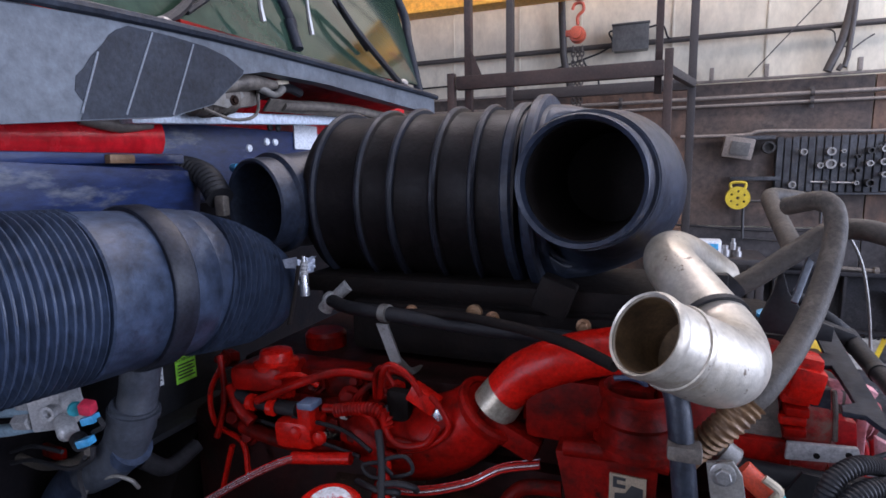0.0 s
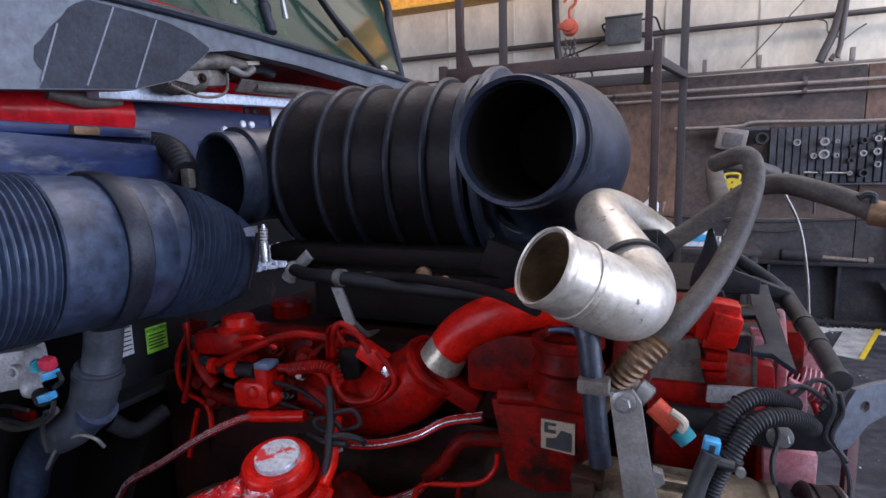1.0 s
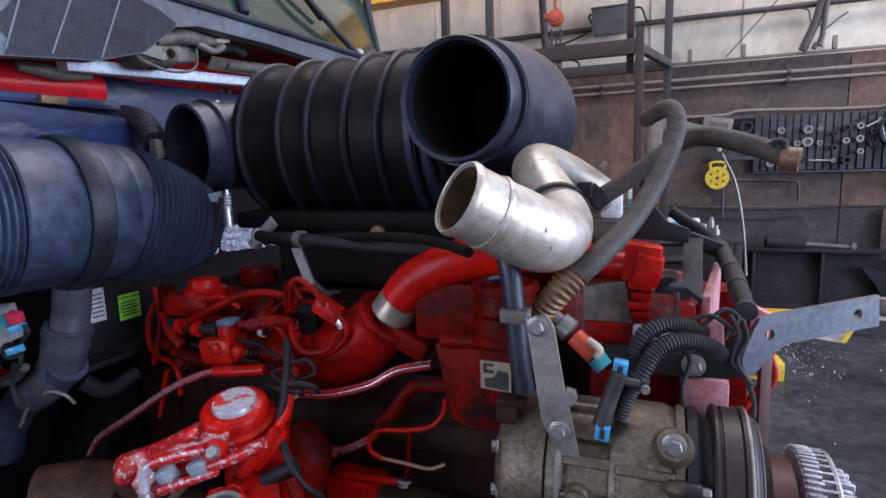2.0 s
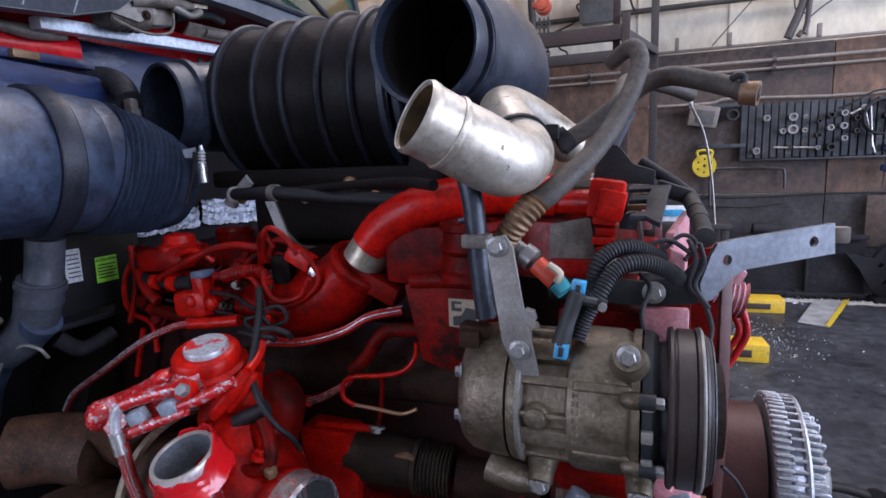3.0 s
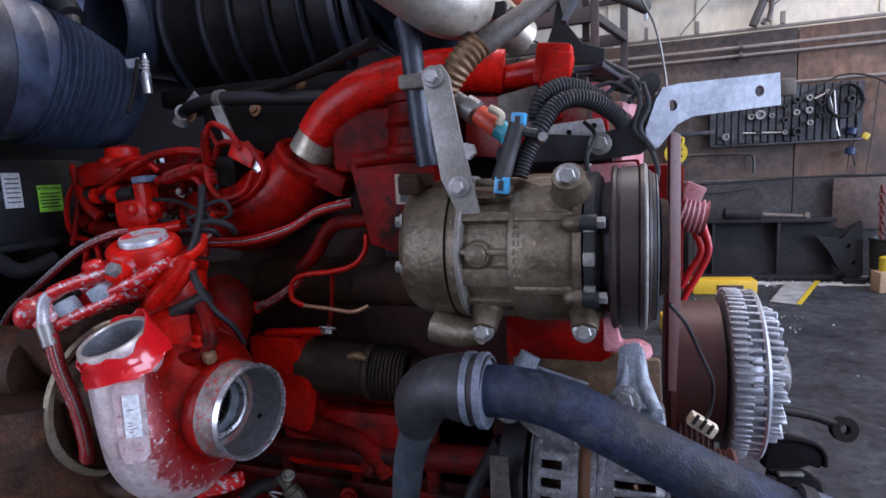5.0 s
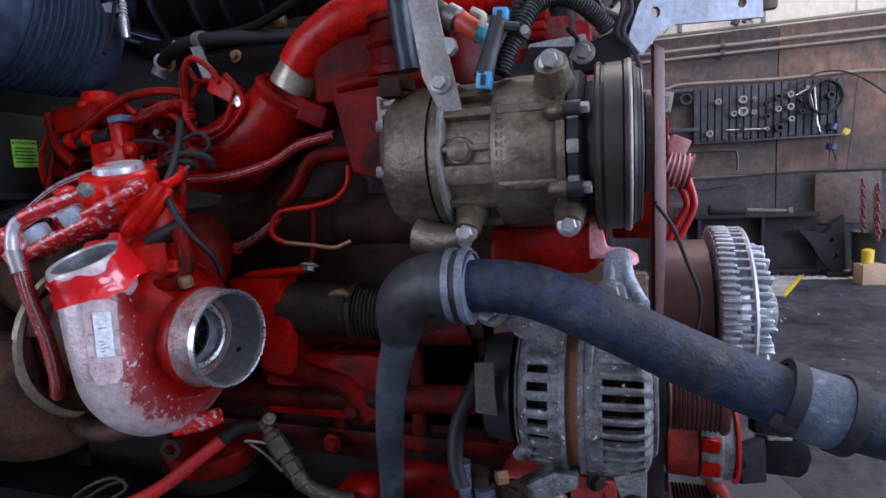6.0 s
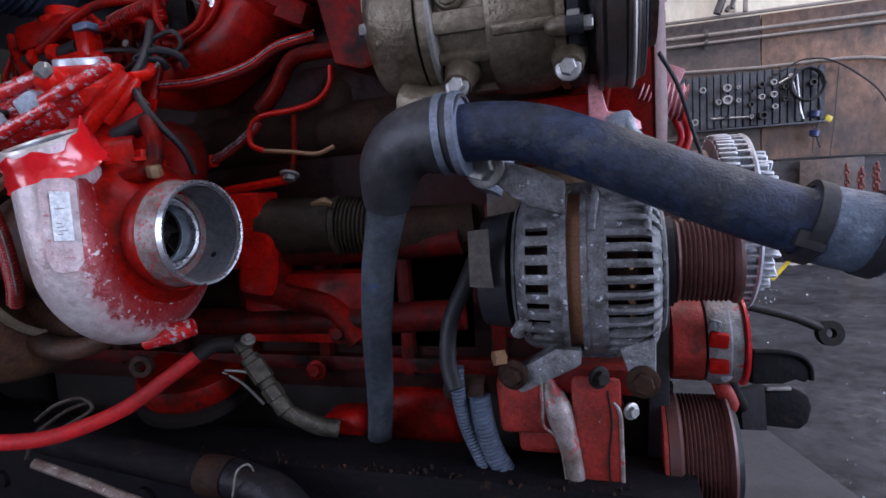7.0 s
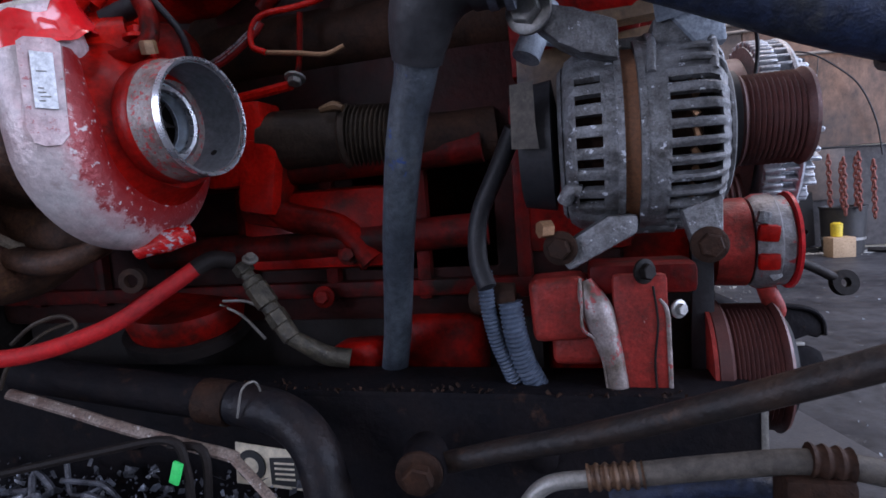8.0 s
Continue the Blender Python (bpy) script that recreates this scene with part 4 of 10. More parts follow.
drum = thing("steel_bucket", (2.0, 4.66, 0), "black steel bucket with rusty chains over its rim", "bucket")
part("shell", turned(B(), [(0, 0.02), (0, 0.125), (0.02, 0.128), (0.33, 0.145), (0.335, 0.152), (0.345, 0.152), (0.345, 0.138), (0.03, 0.115)], (2.0, 4.62, 0.0), (0, 0, 1), 28), TOOL_DARK, drum)
part("band", turned(B(), [(0.10, 0.1335), (0.10, 0.138), (0.12, 0.139), (0.12, 0.1345)], (2.0, 4.62, 0.0), (0, 0, 1), 28), STEEL, drum)
for i, dx in enumerate((-0.11, -0.07, -0.03, 0.02, 0.06, 0.11)):
    solo("chain", chain((2.0 + dx, 4.62 - 0.14 * (i % 2) - 0.05, 0.70 - 0.03 * (i % 3)), (0.002, 0.002, -0.036), 11, 0.026, 0.007), CHAIN_RUST, "rusty red chain hung over the bucket", "chain", "chains at the bucket")
solo("hook_board", block(B(), (1.88, 4.82, 0.58), (0.42, 0.02, 0.38), bevel=0.003), PLY_DARK, "oil-dark board behind the hanging chains", "board")
carton = solo("carton", block(B(), (1.90, 4.42, 0.07), (0.15, 0.12, 0.14), rot=(0, 0, 8), bevel=0.004), CARD, "small brown cardboard carton beside the bucket", "carton")
solo("filter_can", turned(B(), [(0, 0.035), (0.09, 0.038), (0.10, 0.02)], (1.89, 4.44, 0.142), (0, 0, 1), 16), YELLOW_BRIGHT, "yellow tin standing on the carton", "tin")
run("floor_hose", [(2.15, 4.6, 0.02), (2.4, 4.4, 0.02), (2.3, 4.1, 0.02), (2.6, 4.0, 0.02), (3.2, 4.3, 0.02)], 0.018, RUBBER, "black air hose lying on the floor", "hose", 8, 6)

# yellow ramps and sheet on the floor
for (x, y, w, d, h, rz) in ((0.86, 4.27, 0.42, 0.16, 0.10, 5), (0.60, 3.22, 0.40, 0.16, 0.10, 4)):
    ramp = thing("lift_pad", (x, y, 0), "scuffed yellow steel lift block on the floor", "lift block", "yellow floor blocks")
    part("body", block(B(), (x, y, h / 2), (w, d, h), rot=(0, 0, rz), bevel=0.010), YELLOW, ramp)
    part("pocket", block(B(), (x + 0.04, y - d / 2 - 0.001, h / 2), (w * 0.4, 0.012, h * 0.4), rot=(0, 0, rz), bevel=0.004), RACK, ramp)
sheet = solo("tin_sheet", slab(B(), [(1.107, 3.998), (1.262, 3.915), (1.671, 4.934), (1.46, 4.946)], 0.006, plane_of((0, 0, 0.006), (1, 0, 0), (0, 1, 0))), surface("scuffed_grey_sheet", (0.36, 0.37, 0.36), (0.16, 0.16, 0.16), 0.5, scale=9, amount=0.9, bump=0.1), "scuffed grey sheet lying on the floor", "sheet")
solo("tape_edge", slab(B(), [(1.243, 3.925), (1.268, 3.916), (1.682, 4.935), (1.647, 4.93)], 0.004, plane_of((0, 0, 0.0125), (1, 0, 0), (0, 1, 0))), YELLOW_BRIGHT, "yellow strip beside the sheet on the floor", "strip")
line = B()
rnd = random.Random(33)
edge = [(0.30 + 0.05 * k, 4.555 + 0.018 * math.sin(k * 1.7) + 0.02 * rnd.random()) for k in range(70)]
back = [(0.30 + 0.05 * k, 4.66 + 0.02 * math.sin(k * 0.9) + 0.025 * rnd.random()) for k in range(70)]
slab(line, edge + back[::-1], 0.003, plane_of((0, 0, 0.0035), (1, 0, 0), (0, 1, 0)))
solo("floor_line", line, surface("worn_white_line", (0.52, 0.52, 0.50), (0.34, 0.34, 0.33), 0.7, scale=14, amount=0.9, dirt=(0.09, 0.09, 0.095), dirt_at=0.58, dirt_scale=20, bump=0.4), "ragged white line along the foot of the wall", "floor line")
dust = B()
rnd = random.Random(9)
for i in range(1500):
    a, q = rnd.random() * 1.7 + 0.45, rnd.gauss(0, 1)
    w = 0.05 + 0.03 * math.sin(a * 7)
    shard(dust, (a, 4.66 + w * q, 0.004), 0.004 + 0.011 * rnd.random() ** 3, rnd)
solo("swept_rubble", dust, surface("pale_rubble", (0.50, 0.50, 0.49), (0.30, 0.30, 0.30), 0.8, scale=30), "pale swept rubble along the foot of the wall", "rubble", kind="stuff")
dust = B()
for i in range(900):
    a, q = rnd.gauss(0, 0.16), rnd.gauss(0, 0.20)
    shard(dust, (0.80 + a + 0.1 * q, 3.55 + q, 0.002), 0.002 + 0.005 * rnd.random() ** 3, rnd)
solo("grit", dust, bpy.data.materials["pale_rubble"], "grey grit scattered between the yellow blocks", "grit", kind="stuff")

wire_frame = solo("wire_frame", tube(tube(B(), [(0.63, 4.82, 0.70), (0.625, 4.82, 0.96), (0.66, 4.82, 0.99), (0.90, 4.82, 0.99), (1.10, 4.82, 0.98), (1.135, 4.82, 0.95), (1.14, 4.82, 0.83)], 0.010, 8, 5), [(0.63, 4.82, 0.70), (0.90, 4.82, 0.69), (1.13, 4.82, 0.72)], 0.008, 8, 5), TOOL_DARK, "black bent rod frame fixed to the plywood", "rod frame")

heap = B()
rnd = random.Random(17)
for i in range(500):
    x, q = 0.75 + 1.15 * rnd.random(), rnd.random()
    shard(heap, (x, 4.66 + 0.06 * q, 0.01 + 0.06 * q * rnd.random()), 0.006 + 0.018 * rnd.random() ** 3, rnd)
solo("scrap_heap", heap, DUSTY_HAZY_STEEL, "heap of dusty scrap parts against the steel channel", "scrap heap", kind="stuff")

# ---- the truck: cab front, cowl, fender, frame ----
cab = thing("truck_cab", (-0.95, 0.9, 0.6), "red truck cab front with a grey cowl", "truck cab")
CX = -0.65
# cowl: a long moulding across the cab, with a cut-away step over the bellows
cowl_prof = [(0.20, 1.330), (0.36, 1.350), (0.585, 1.374), (0.67, 1.400), (0.745, 1.458), (0.80, 1.470), (1.005, 1.474), (1.40, 1.463), (1.60, 1.46), (1.60, 1.512), (1.46, 1.510), (0.965, 1.508), (0.577, 1.501), (0.37, 1.480), (0.20, 1.47)]
cowl = part("cowl", slab(B(), cowl_prof, 0.035, plane_of((CX - 0.017, 0, 0), (0, 1, 0), (0, 0, 1))), COWL, cab, "faded grey plastic cowl moulding")
part("cowl_lip", tube(B(), [(CX + 0.004, 0.2, 1.478), (CX + 0.004, 0.577, 1.503), (CX + 0.004, 0.965, 1.511), (CX + 0.004, 1.46, 1.513), (CX, 1.62, 1.513)], 0.008, 8, 4), COWL_DARK, cowl)
part("cowl_shelf", plate3(B(), [(CX, 0.2, 1.476), (CX, 1.60, 1.512), (CX - 0.30, 1.60, 1.56), (CX - 0.30, 0.2, 1.54)], 0.008), COWL_DARK, cowl)
part("dark_patch", slab(B(), [(0.447, 1.3605), (0.585, 1.3755), (0.67, 1.4015), (0.742, 1.4575), (0.745, 1.464), (0.735, 1.468), (0.707, 1.480), (0.66, 1.488), (0.595, 1.490), (0.526, 1.489), (0.508, 1.480), (0.497, 1.471), (0.487, 1.458), (0.470, 1.441), (0.458, 1.424), (0.447, 1.413), (0.444, 1.396), (0.449, 1.388), (0.456, 1.380), (0.452, 1.370)], 0.0010, plane_of((CX + 0.0010, 0, 0), (0, 1, 0), (0, 0, 1))), COWL_DARK, cowl, "dark scuffed patch on the cowl")
for y0, z0, y1, z1 in ((0.459, 1.371, 0.499, 1.447), (0.521, 1.374, 0.584, 1.488), (0.598, 1.380, 0.657, 1.486)):
    part("scratch_rib", tube(B(), [(CX + 0.0022, y0 - 0.01, z0 - 0.002), (CX + 0.0022, y1 - 0.02, z1)], 0.0013, 6, 3), PALE_SCRATCH, cowl)
part("windscreen", plate3(B(), [(-0.77, 0.0, 1.50), (-0.7700, 1.7364, 1.5718), (-0.8700, 1.7981, 1.8780), (-1.03, 1.52, 2.25), (-1.03, 0.0, 2.25)], 0.008), GLASS_GREEN, cab, "green-tinted windscreen")
part("pillar", tube(B(), [(-0.7700, 1.7589, 1.5500), (-0.8200, 1.7846, 1.7284), (-0.8700, 1.8117, 1.8816), (-1.02, 1.56, 2.25)], 0.016, 10, 4), COWL_DARK, cab)
part("pillar", tube(B(), [(-0.7650, 1.0666, 1.5677), (-0.7900, 1.0724, 1.6310), (-0.8100, 1.0725, 1.6827), (-1.01, 0.92, 2.25)], 0.013, 10, 4), COWL_DARK, cab)
part("seal", tube(B(), [(-0.755, 0.0, 1.505), (-0.7550, 0.7566, 1.5371), (-0.7550, 1.6697, 1.5425)], 0.010, 8, 4), RUBBER, cab)
for pts, blade in (([(-0.7200, 0.6408, 1.5214), (-0.7400, 0.7080, 1.5636), (-0.7700, 0.7836, 1.6272), (-0.8000, 0.8628, 1.7205)], [(-0.7600, 0.7397, 1.5699), (-0.8000, 0.9208, 1.6859)]),
                   ([(-0.7400, 1.5460, 1.5526), (-0.7600, 1.3532, 1.6538), (-0.7900, 1.2925, 1.7302), (-0.8200, 1.2400, 1.8095)], [(-0.7750, 1.4094, 1.6281), (-0.8000, 1.2813, 1.7356)])):
    w = part("wiper_arm", tube(B(), pts, [0.010, 0.009, 0.006, 0.005], 8, 5), RUBBER, cab)
    part("pivot_cap", turned(B(), [(0, 0.014), (0.014, 0.012), (0.018, 0.004)], Vector(pts[0]) + Vector((0.01, 0, -0.005)), (0.6, -0.3, 0.6), 14), STEEL, w)
    part("blade", tube(B(), blade, 0.006, 6, 4), RUBBER, w)
for pts in ([(-0.7400, 0.9188, 1.6666), (-0.7400, 0.9116, 1.6272), (-0.7400, 0.9184, 1.5932)], [(-0.7500, 1.0850, 1.7153), (-0.7500, 1.0905, 1.6555), (-0.7500, 1.1015, 1.6056)]):
    part("washer_jet", tube(B(), pts, [0.003, 0.005, 0.007], 8, 4), STEEL, cab)
part("hood_edge", tube(B(), [(-0.74, 0.10, 1.535), (-0.74, 0.36, 1.532), (-0.74, 0.47, 1.520)], [0.03, 0.028, 0.012], 14, 4), CAB_RED, cab, "red painted edge over the cowl")
# behind the cowl: body panels
# Firewall is near-black up to z 1.32 and red above.
part("firewall", block(B(), (-0.95, 0.95, 0.90), (0.02, 2.0, 0.84), bevel=0.002), FRAME_STEEL, cab, "black lower firewall")
part("upper_firewall", block(B(), (-0.93, 0.95, 1.44), (0.02, 2.0, 0.24), bevel=0.002), CAB_RED, cab, "red painted upper firewall")
part("scuttle_panel", block(B(), (-0.80, 1.15, 1.50), (0.24, 1.0, 0.02), rot=(0, -10, 0), bevel=0.002), RED_DIRTY_SHADED, cab)
part("blue_panel", block(B(), (-0.865, 1.12, 1.31), (0.018, 0.80, 0.16), bevel=0.003), CAB_BLUE, cab, "navy blue painted steel panel")
part("panel_fold", block(B(), (-0.85, 1.12, 1.245), (0.05, 0.80, 0.016), bevel=0.003), CAB_BLUE, cab)
for y0, z0, m_ in ((1.047, 1.362, WHITE), (1.078, 1.362, WHITE), (0.985, 1.345, WHITE), (1.062, 1.396, INK), (1.092, 1.396, INK)):
    part("rivet", turned(B(), [(0, 0.009), (0.004, 0.008), (0.006, 0.004)], (-0.856, y0, z0), (1, 0, 0), 14), m_, cab)
part("notice_plate", block(B(), (-0.852, 1.20, 1.378), (0.004, 0.10, 0.062), bevel=0.001), PAPER, cab)
part("trim_strip", block(B(), (-0.775, 1.03, 1.408), (0.03, 0.84, 0.022), rot=(3.4, 0, 0), bevel=0.003), TRIM, cab, "bare aluminium trim strip")
part("red_corner", tube(B(), [(-0.86, 0.25, 1.345), (-0.86, 0.55, 1.352), (-0.86, 0.72, 1.360)], [0.05, 0.048, 0.046], 18, 4), CAB_RED, cab, "glossy red rounded body corner")
part("trim_end", tube(B(), [(-0.81, 0.56, 1.378), (-0.80, 0.62, 1.372), (-0.80, 0.68, 1.376)], [0.009, 0.013, 0.008], 10, 4), CONDUIT, cab)
for nm, at, size in (("side_panel", (-1.62, -0.03, 1.02), (1.28, 0.03, 0.98)), ("side_panel", (-1.62, 1.97, 1.02), (1.28, 0.03, 0.98)), ("back_panel", (-2.25, 0.97, 1.42), (0.03, 1.96, 1.78)), ("roof_panel", (-1.66, 0.97, 2.31), (1.24, 2.06, 0.05)), ("cab_floor", (-1.60, 0.97, 0.53), (1.30, 2.02, 0.04))):
    part(nm, block(B(), at, size, bevel=0.008), CAB_RED, cab)
mech = thing("wiper_linkage", (-0.72, 0.78, 1.40), "greasy wiper motor and linkage under the cowl", "wiper linkage")
part("motor", turned(B(), [(0, 0.02), (0.004, 0.032), (0.09, 0.032), (0.10, 0.02)], (-0.735, 0.70, 1.420), (0.1, 1, 0.12), 20), OLD_IRON, mech)
part("gearcase", block(B(), (-0.735, 0.82, 1.435), (0.05, 0.06, 0.045), rot=(10, 0, 0), bevel=0.01), OLD_IRON, mech)
part("arm", tube(B(), [(-0.72, 0.86, 1.44), (-0.72, 0.95, 1.465), (-0.72, 1.0, 1.46)], 0.010, 8, 4), BLACK_STEEL, mech)
part("link_rod", tube(B(), [(-0.73, 0.95, 1.43), (-0.73, 1.2, 1.445), (-0.72, 1.42, 1.44)], 0.012, 10, 4), OLD_IRON, mech)
for ry in (0.73, 0.745, 0.76, 0.775):
    part("motor_rib", turned(B(), [(0, 0.03), (0.001, 0.036), (0.005, 0.036), (0.006, 0.03)], (-0.735, ry, 1.420 + (ry - 0.70) * 0.12), (0.1, 1, 0.12), 20), OLD_IRON, mech)
part("mount_plate", plate3(B(), [(-0.70, 0.715, 1.452), (-0.70, 0.775, 1.462), (-0.70, 0.800, 1.430), (-0.70, 0.755, 1.405), (-0.70, 0.700, 1.410)], 0.004), STRAP, mech, "dull steel mounting plate")
for ry, rz in ((0.722, 1.438), (0.772, 1.448), (0.770, 1.420)):
    part("mount_bolt", bolt(B(), (-0.696, ry, rz), (1, -0.2, 0), 0.006), RUST, mech)
part("crank", tube(B(), [(-0.69, 0.83, 1.450), (-0.685, 0.87, 1.440), (-0.69, 0.90, 1.455)], [0.009, 0.006, 0.009], 10, 4), STRAP, mech)
part("bright_strip", plate3(B(), [(-0.70, 0.86, 1.465), (-0.70, 0.935, 1.478), (-0.70, 0.935, 1.470), (-0.70, 0.86, 1.456)], 0.003), CREAM, mech)
part("lower_tray", plate3(B(), [(-0.72, 0.90, 1.438), (-0.72, 1.30, 1.452), (-0.74, 1.30, 1.430), (-0.74, 0.90, 1.415)], 0.006), OLD_IRON, mech, "dusty tan tray edge")
part("bracket_arm", tube(B(), [(-0.70, 0.74, 1.44), (-0.69, 0.80, 1.455), (-0.69, 0.88, 1.46)], [0.012, 0.016, 0.008], 10, 4), OLD_IRON, mech)
part("cable", tube(B(), [(-0.70, 0.70, 1.40), (-0.69, 0.76, 1.385), (-0.69, 0.82, 1.40), (-0.70, 0.84, 1.45)], 0.003, 6, 5), OLD_IRON, mech)

# blue tank behind the intake hoses
tank = thing("blue_tank", (-0.85, 0.48, 1.20), "dusty navy steel tank behind the intake hose", "tank")
part("body", block(B(), (-0.80, 0.40, 1.254), (0.16, 0.62, 0.142), rot=(-3, 6, 0), bevel=0.03), CAB_BLUE, tank)
part("rim", block(B(), (-0.735, 0.38, 1.316), (0.03, 0.58, 0.016), bevel=0.004), CAB_BLUE, tank)
part("bolt_tab", block(B(), (-0.722, 0.548, 1.315), (0.026, 0.042, 0.014), bevel=0.004), CORRODED, tank)

# heater hose stub by the firewall
stub = thing("heater_hose", (-0.72, 0.72, 1.26), "black ribbed heater hose stub at the firewall", "hose")
part("hose", tube(B(), [(-0.80, 0.69, 1.30), (-0.75, 0.70, 1.30), (-0.70, 0.695, 1.285), (-0.66, 0.68, 1.25)], 0.021, 16, 5, rib=(0.010, 0.003)), RUBBER, stub)
part("clip", block(B(), (-0.652, 0.675, 1.238), (0.02, 0.016, 0.034), bevel=0.005), OLD_IRON, stub)
part("blue_cap", turned(B(), [(0, 0.008), (0.02, 0.008)], (-0.70, 0.76, 1.30), (1, -0.4, 0), 10), BLUE_PLASTIC, stub)

# foil heat shield behind the engine
solo("heat_shield", crumpled([(-0.928, 0.847, 0.998), (-0.928, 1.084, 1.030), (-0.928, 1.078, 0.978), (-0.928, 0.844, 0.972)], 44, 8, 0.0022, 4), FOIL, "crinkled silver heat foil strip on the firewall", "heat shield")
solo("heat_shield", crumpled([(-0.928, 1.096, 1.046), (-0.928, 1.324, 1.040), (-0.928, 1.310, 0.965), (-0.928, 1.088, 0.980)], 34, 14, 0.0020, 5), FOIL, "bluish crinkled heat foil behind the head", "heat shield")

# black unit with a green notice, below the intake hose
ecu = thing("filter_housing", (-0.78, 0.62, 0.86), "black plastic housing with a lime green notice", "housing")
part("body", block(B(), (-0.86, 0.66, 0.945), (0.20, 0.18, 0.15), rot=(0, 0, 0), bevel=0.012), BLACK_STEEL, ecu)
part("shelf", block(B(), (-0.82, 0.64, 0.872), (0.22, 0.22, 0.012), bevel=0.004), BLACK_STEEL, ecu)
gl = plane_of((-0.757, 0.668, 0.948), (0, 1, 0), (0, 0, 1))
lab = part("notice", slab(B(), [(-0.022, -0.024), (0.022, -0.024), (0.022, 0.024), (-0.022, 0.024)], 0.002, gl), GREEN_LABEL, ecu, "lime green notice with black print")
part("heading", letters("ATTENTION", 0.0075, gl @ Matrix.Translation((0, 0.018, 0.0014))), INK, lab)
for i in range(5):
    part("print_line", slab(B(), [(-0.018, 0), (0.018 - 0.004 * (i % 2), 0), (0.018 - 0.004 * (i % 2), 0.0022), (-0.018, 0.0022)], 0.001, gl @ Matrix.Translation((0, 0.008 - i * 0.006, 0.0014))), INK, lab)
wl = part("data_plate", block(B(), (-0.758, 0.605, 0.965), (0.003, 0.03, 0.06), bevel=0.001), PAPER, ecu)
for i in range(6):
    part("print_line", block(B(), (-0.756, 0.605, 0.985 - i * 0.008), (0.002, 0.022, 0.002), bevel=0), INK, wl)

# frame rail and rods at the bottom
rail = thing("frame_rail", (-0.2, 0.50, 0.20), "greasy black chassis frame rail", "frame rail")
part("web", block(B(), (-0.66, 0.515, 0.308), (1.95, 0.012, 0.204), bevel=0.003), FRAME_STEEL, rail)
part("upper_flange", block(B(), (-0.66, 0.552, 0.410), (1.95, 0.085, 0.012), bevel=0.004), FRAME_STEEL, rail)
part("lower_flange", block(B(), (-0.66, 0.552, 0.216), (1.95, 0.085, 0.012), bevel=0.004), FRAME_STEEL, rail)
part("end_edge", block(B(), (0.313, 0.515, 0.308), (0.006, 0.014, 0.204), bevel=0.001), STRAP, rail)
for bx in (-0.62, -0.36, -0.12, 0.12):
    part("rivet", turned(B(), [(0, 0.014), (0.006, 0.013), (0.009, 0.006)], (bx, 0.509, 0.352), (0, -1, 0), 14), FRAME_STEEL, rail)

# Far rail, gearbox and cross-member are added to hide lit floor behind the engine.
rail2 = thing("frame_rail", (-0.9, 1.32, 0.20), "greasy black chassis frame rail added beyond the engine to darken the gap", "frame rail")
part("web", block(B(), (-0.86, 1.36, 0.308), (2.3, 0.012, 0.204), bevel=0.003), FRAME_STEEL, rail2)
part("upper_flange", block(B(), (-0.86, 1.323, 0.410), (2.3, 0.085, 0.012), bevel=0.004), FRAME_STEEL, rail2)
part("lower_flange", block(B(), (-0.86, 1.323, 0.216), (2.3, 0.085, 0.012), bevel=0.004), FRAME_STEEL, rail2)
gbx = thing("gearbox", (-1.2, 0.85, 0.22), "dark gearbox added behind the engine to hide the lit floor", "gearbox")
part("bell_housing", turned(B(), [(0, 0.10), (0, 0.27), (0.05, 0.275), (0.16, 0.24), (0.30, 0.20), (0.32, 0.10)], (-0.72, 0.82, 0.62), (-1, 0, -0.05), 40), GRIME_SHADE, gbx)
part("case", block(B(), (-1.42, 0.82, 0.55), (0.86, 0.36, 0.44), bevel=0.04, seg=3), GRIME_SHADE, gbx)
xm = thing("chassis_cross_member", (-0.9, 0.95, 0.22), "black chassis cross-member added under the gearbox to darken the gap", "cross-member")
part("beam", block(B(), (-0.98, 0.94, 0.29), (0.10, 0.74, 0.15), bevel=0.01), FRAME_STEEL, xm)

rnd = random.Random(5)
crust = B()
for i in range(220):
    u = rnd.random()
    shard(crust, (-0.50 + 0.75 * u, 0.509 + 0.02 * rnd.random() ** 2, 0.4155 + 0.002 * rnd.random()), 0.0012 + 0.0042 * rnd.random() ** 3, rnd)
solo("caked_grease", crust, RUST, "brown crust of caked grease along the frame rail", "grime", kind="stuff")

pipe = thing("coolant_pipe", (-0.5, 0.47, 0.40), "black steel coolant pipe along the frame", "pipe")
part("long_pipe", tube(B(), [(-0.4681, 0.4700, 0.4440), (-0.3049, 0.4700, 0.4269), (-0.1802, 0.4700, 0.4143)], 0.021, 16, 6), FRAME_STEEL, pipe)
part("joint", turned(B(), [(0, 0.0225), (0.003, 0.0238), (0.032, 0.0238), (0.035, 0.0225)], (-0.2274, 0.4700, 0.4173), (1, 0, -0.1), 16), RUST, pipe)
part("elbow", tube(B(), [(-0.1868, 0.4700, 0.4147), (-0.1294, 0.4600, 0.4079), (-0.0929, 0.4500, 0.3823), (-0.0752, 0.4400, 0.3323), (-0.0773, 0.4400, 0.2813)], 0.022, 20, 6), surface("greasy_black_pipe", (0.009, 0.009, 0.011), (0.018, 0.013, 0.012), 0.44, scale=24, amount=1.0, dirt=(0.045, 0.027, 0.018), dirt_at=0.60, bump=1.0, bump_scale=70, spec=0.14), pipe)
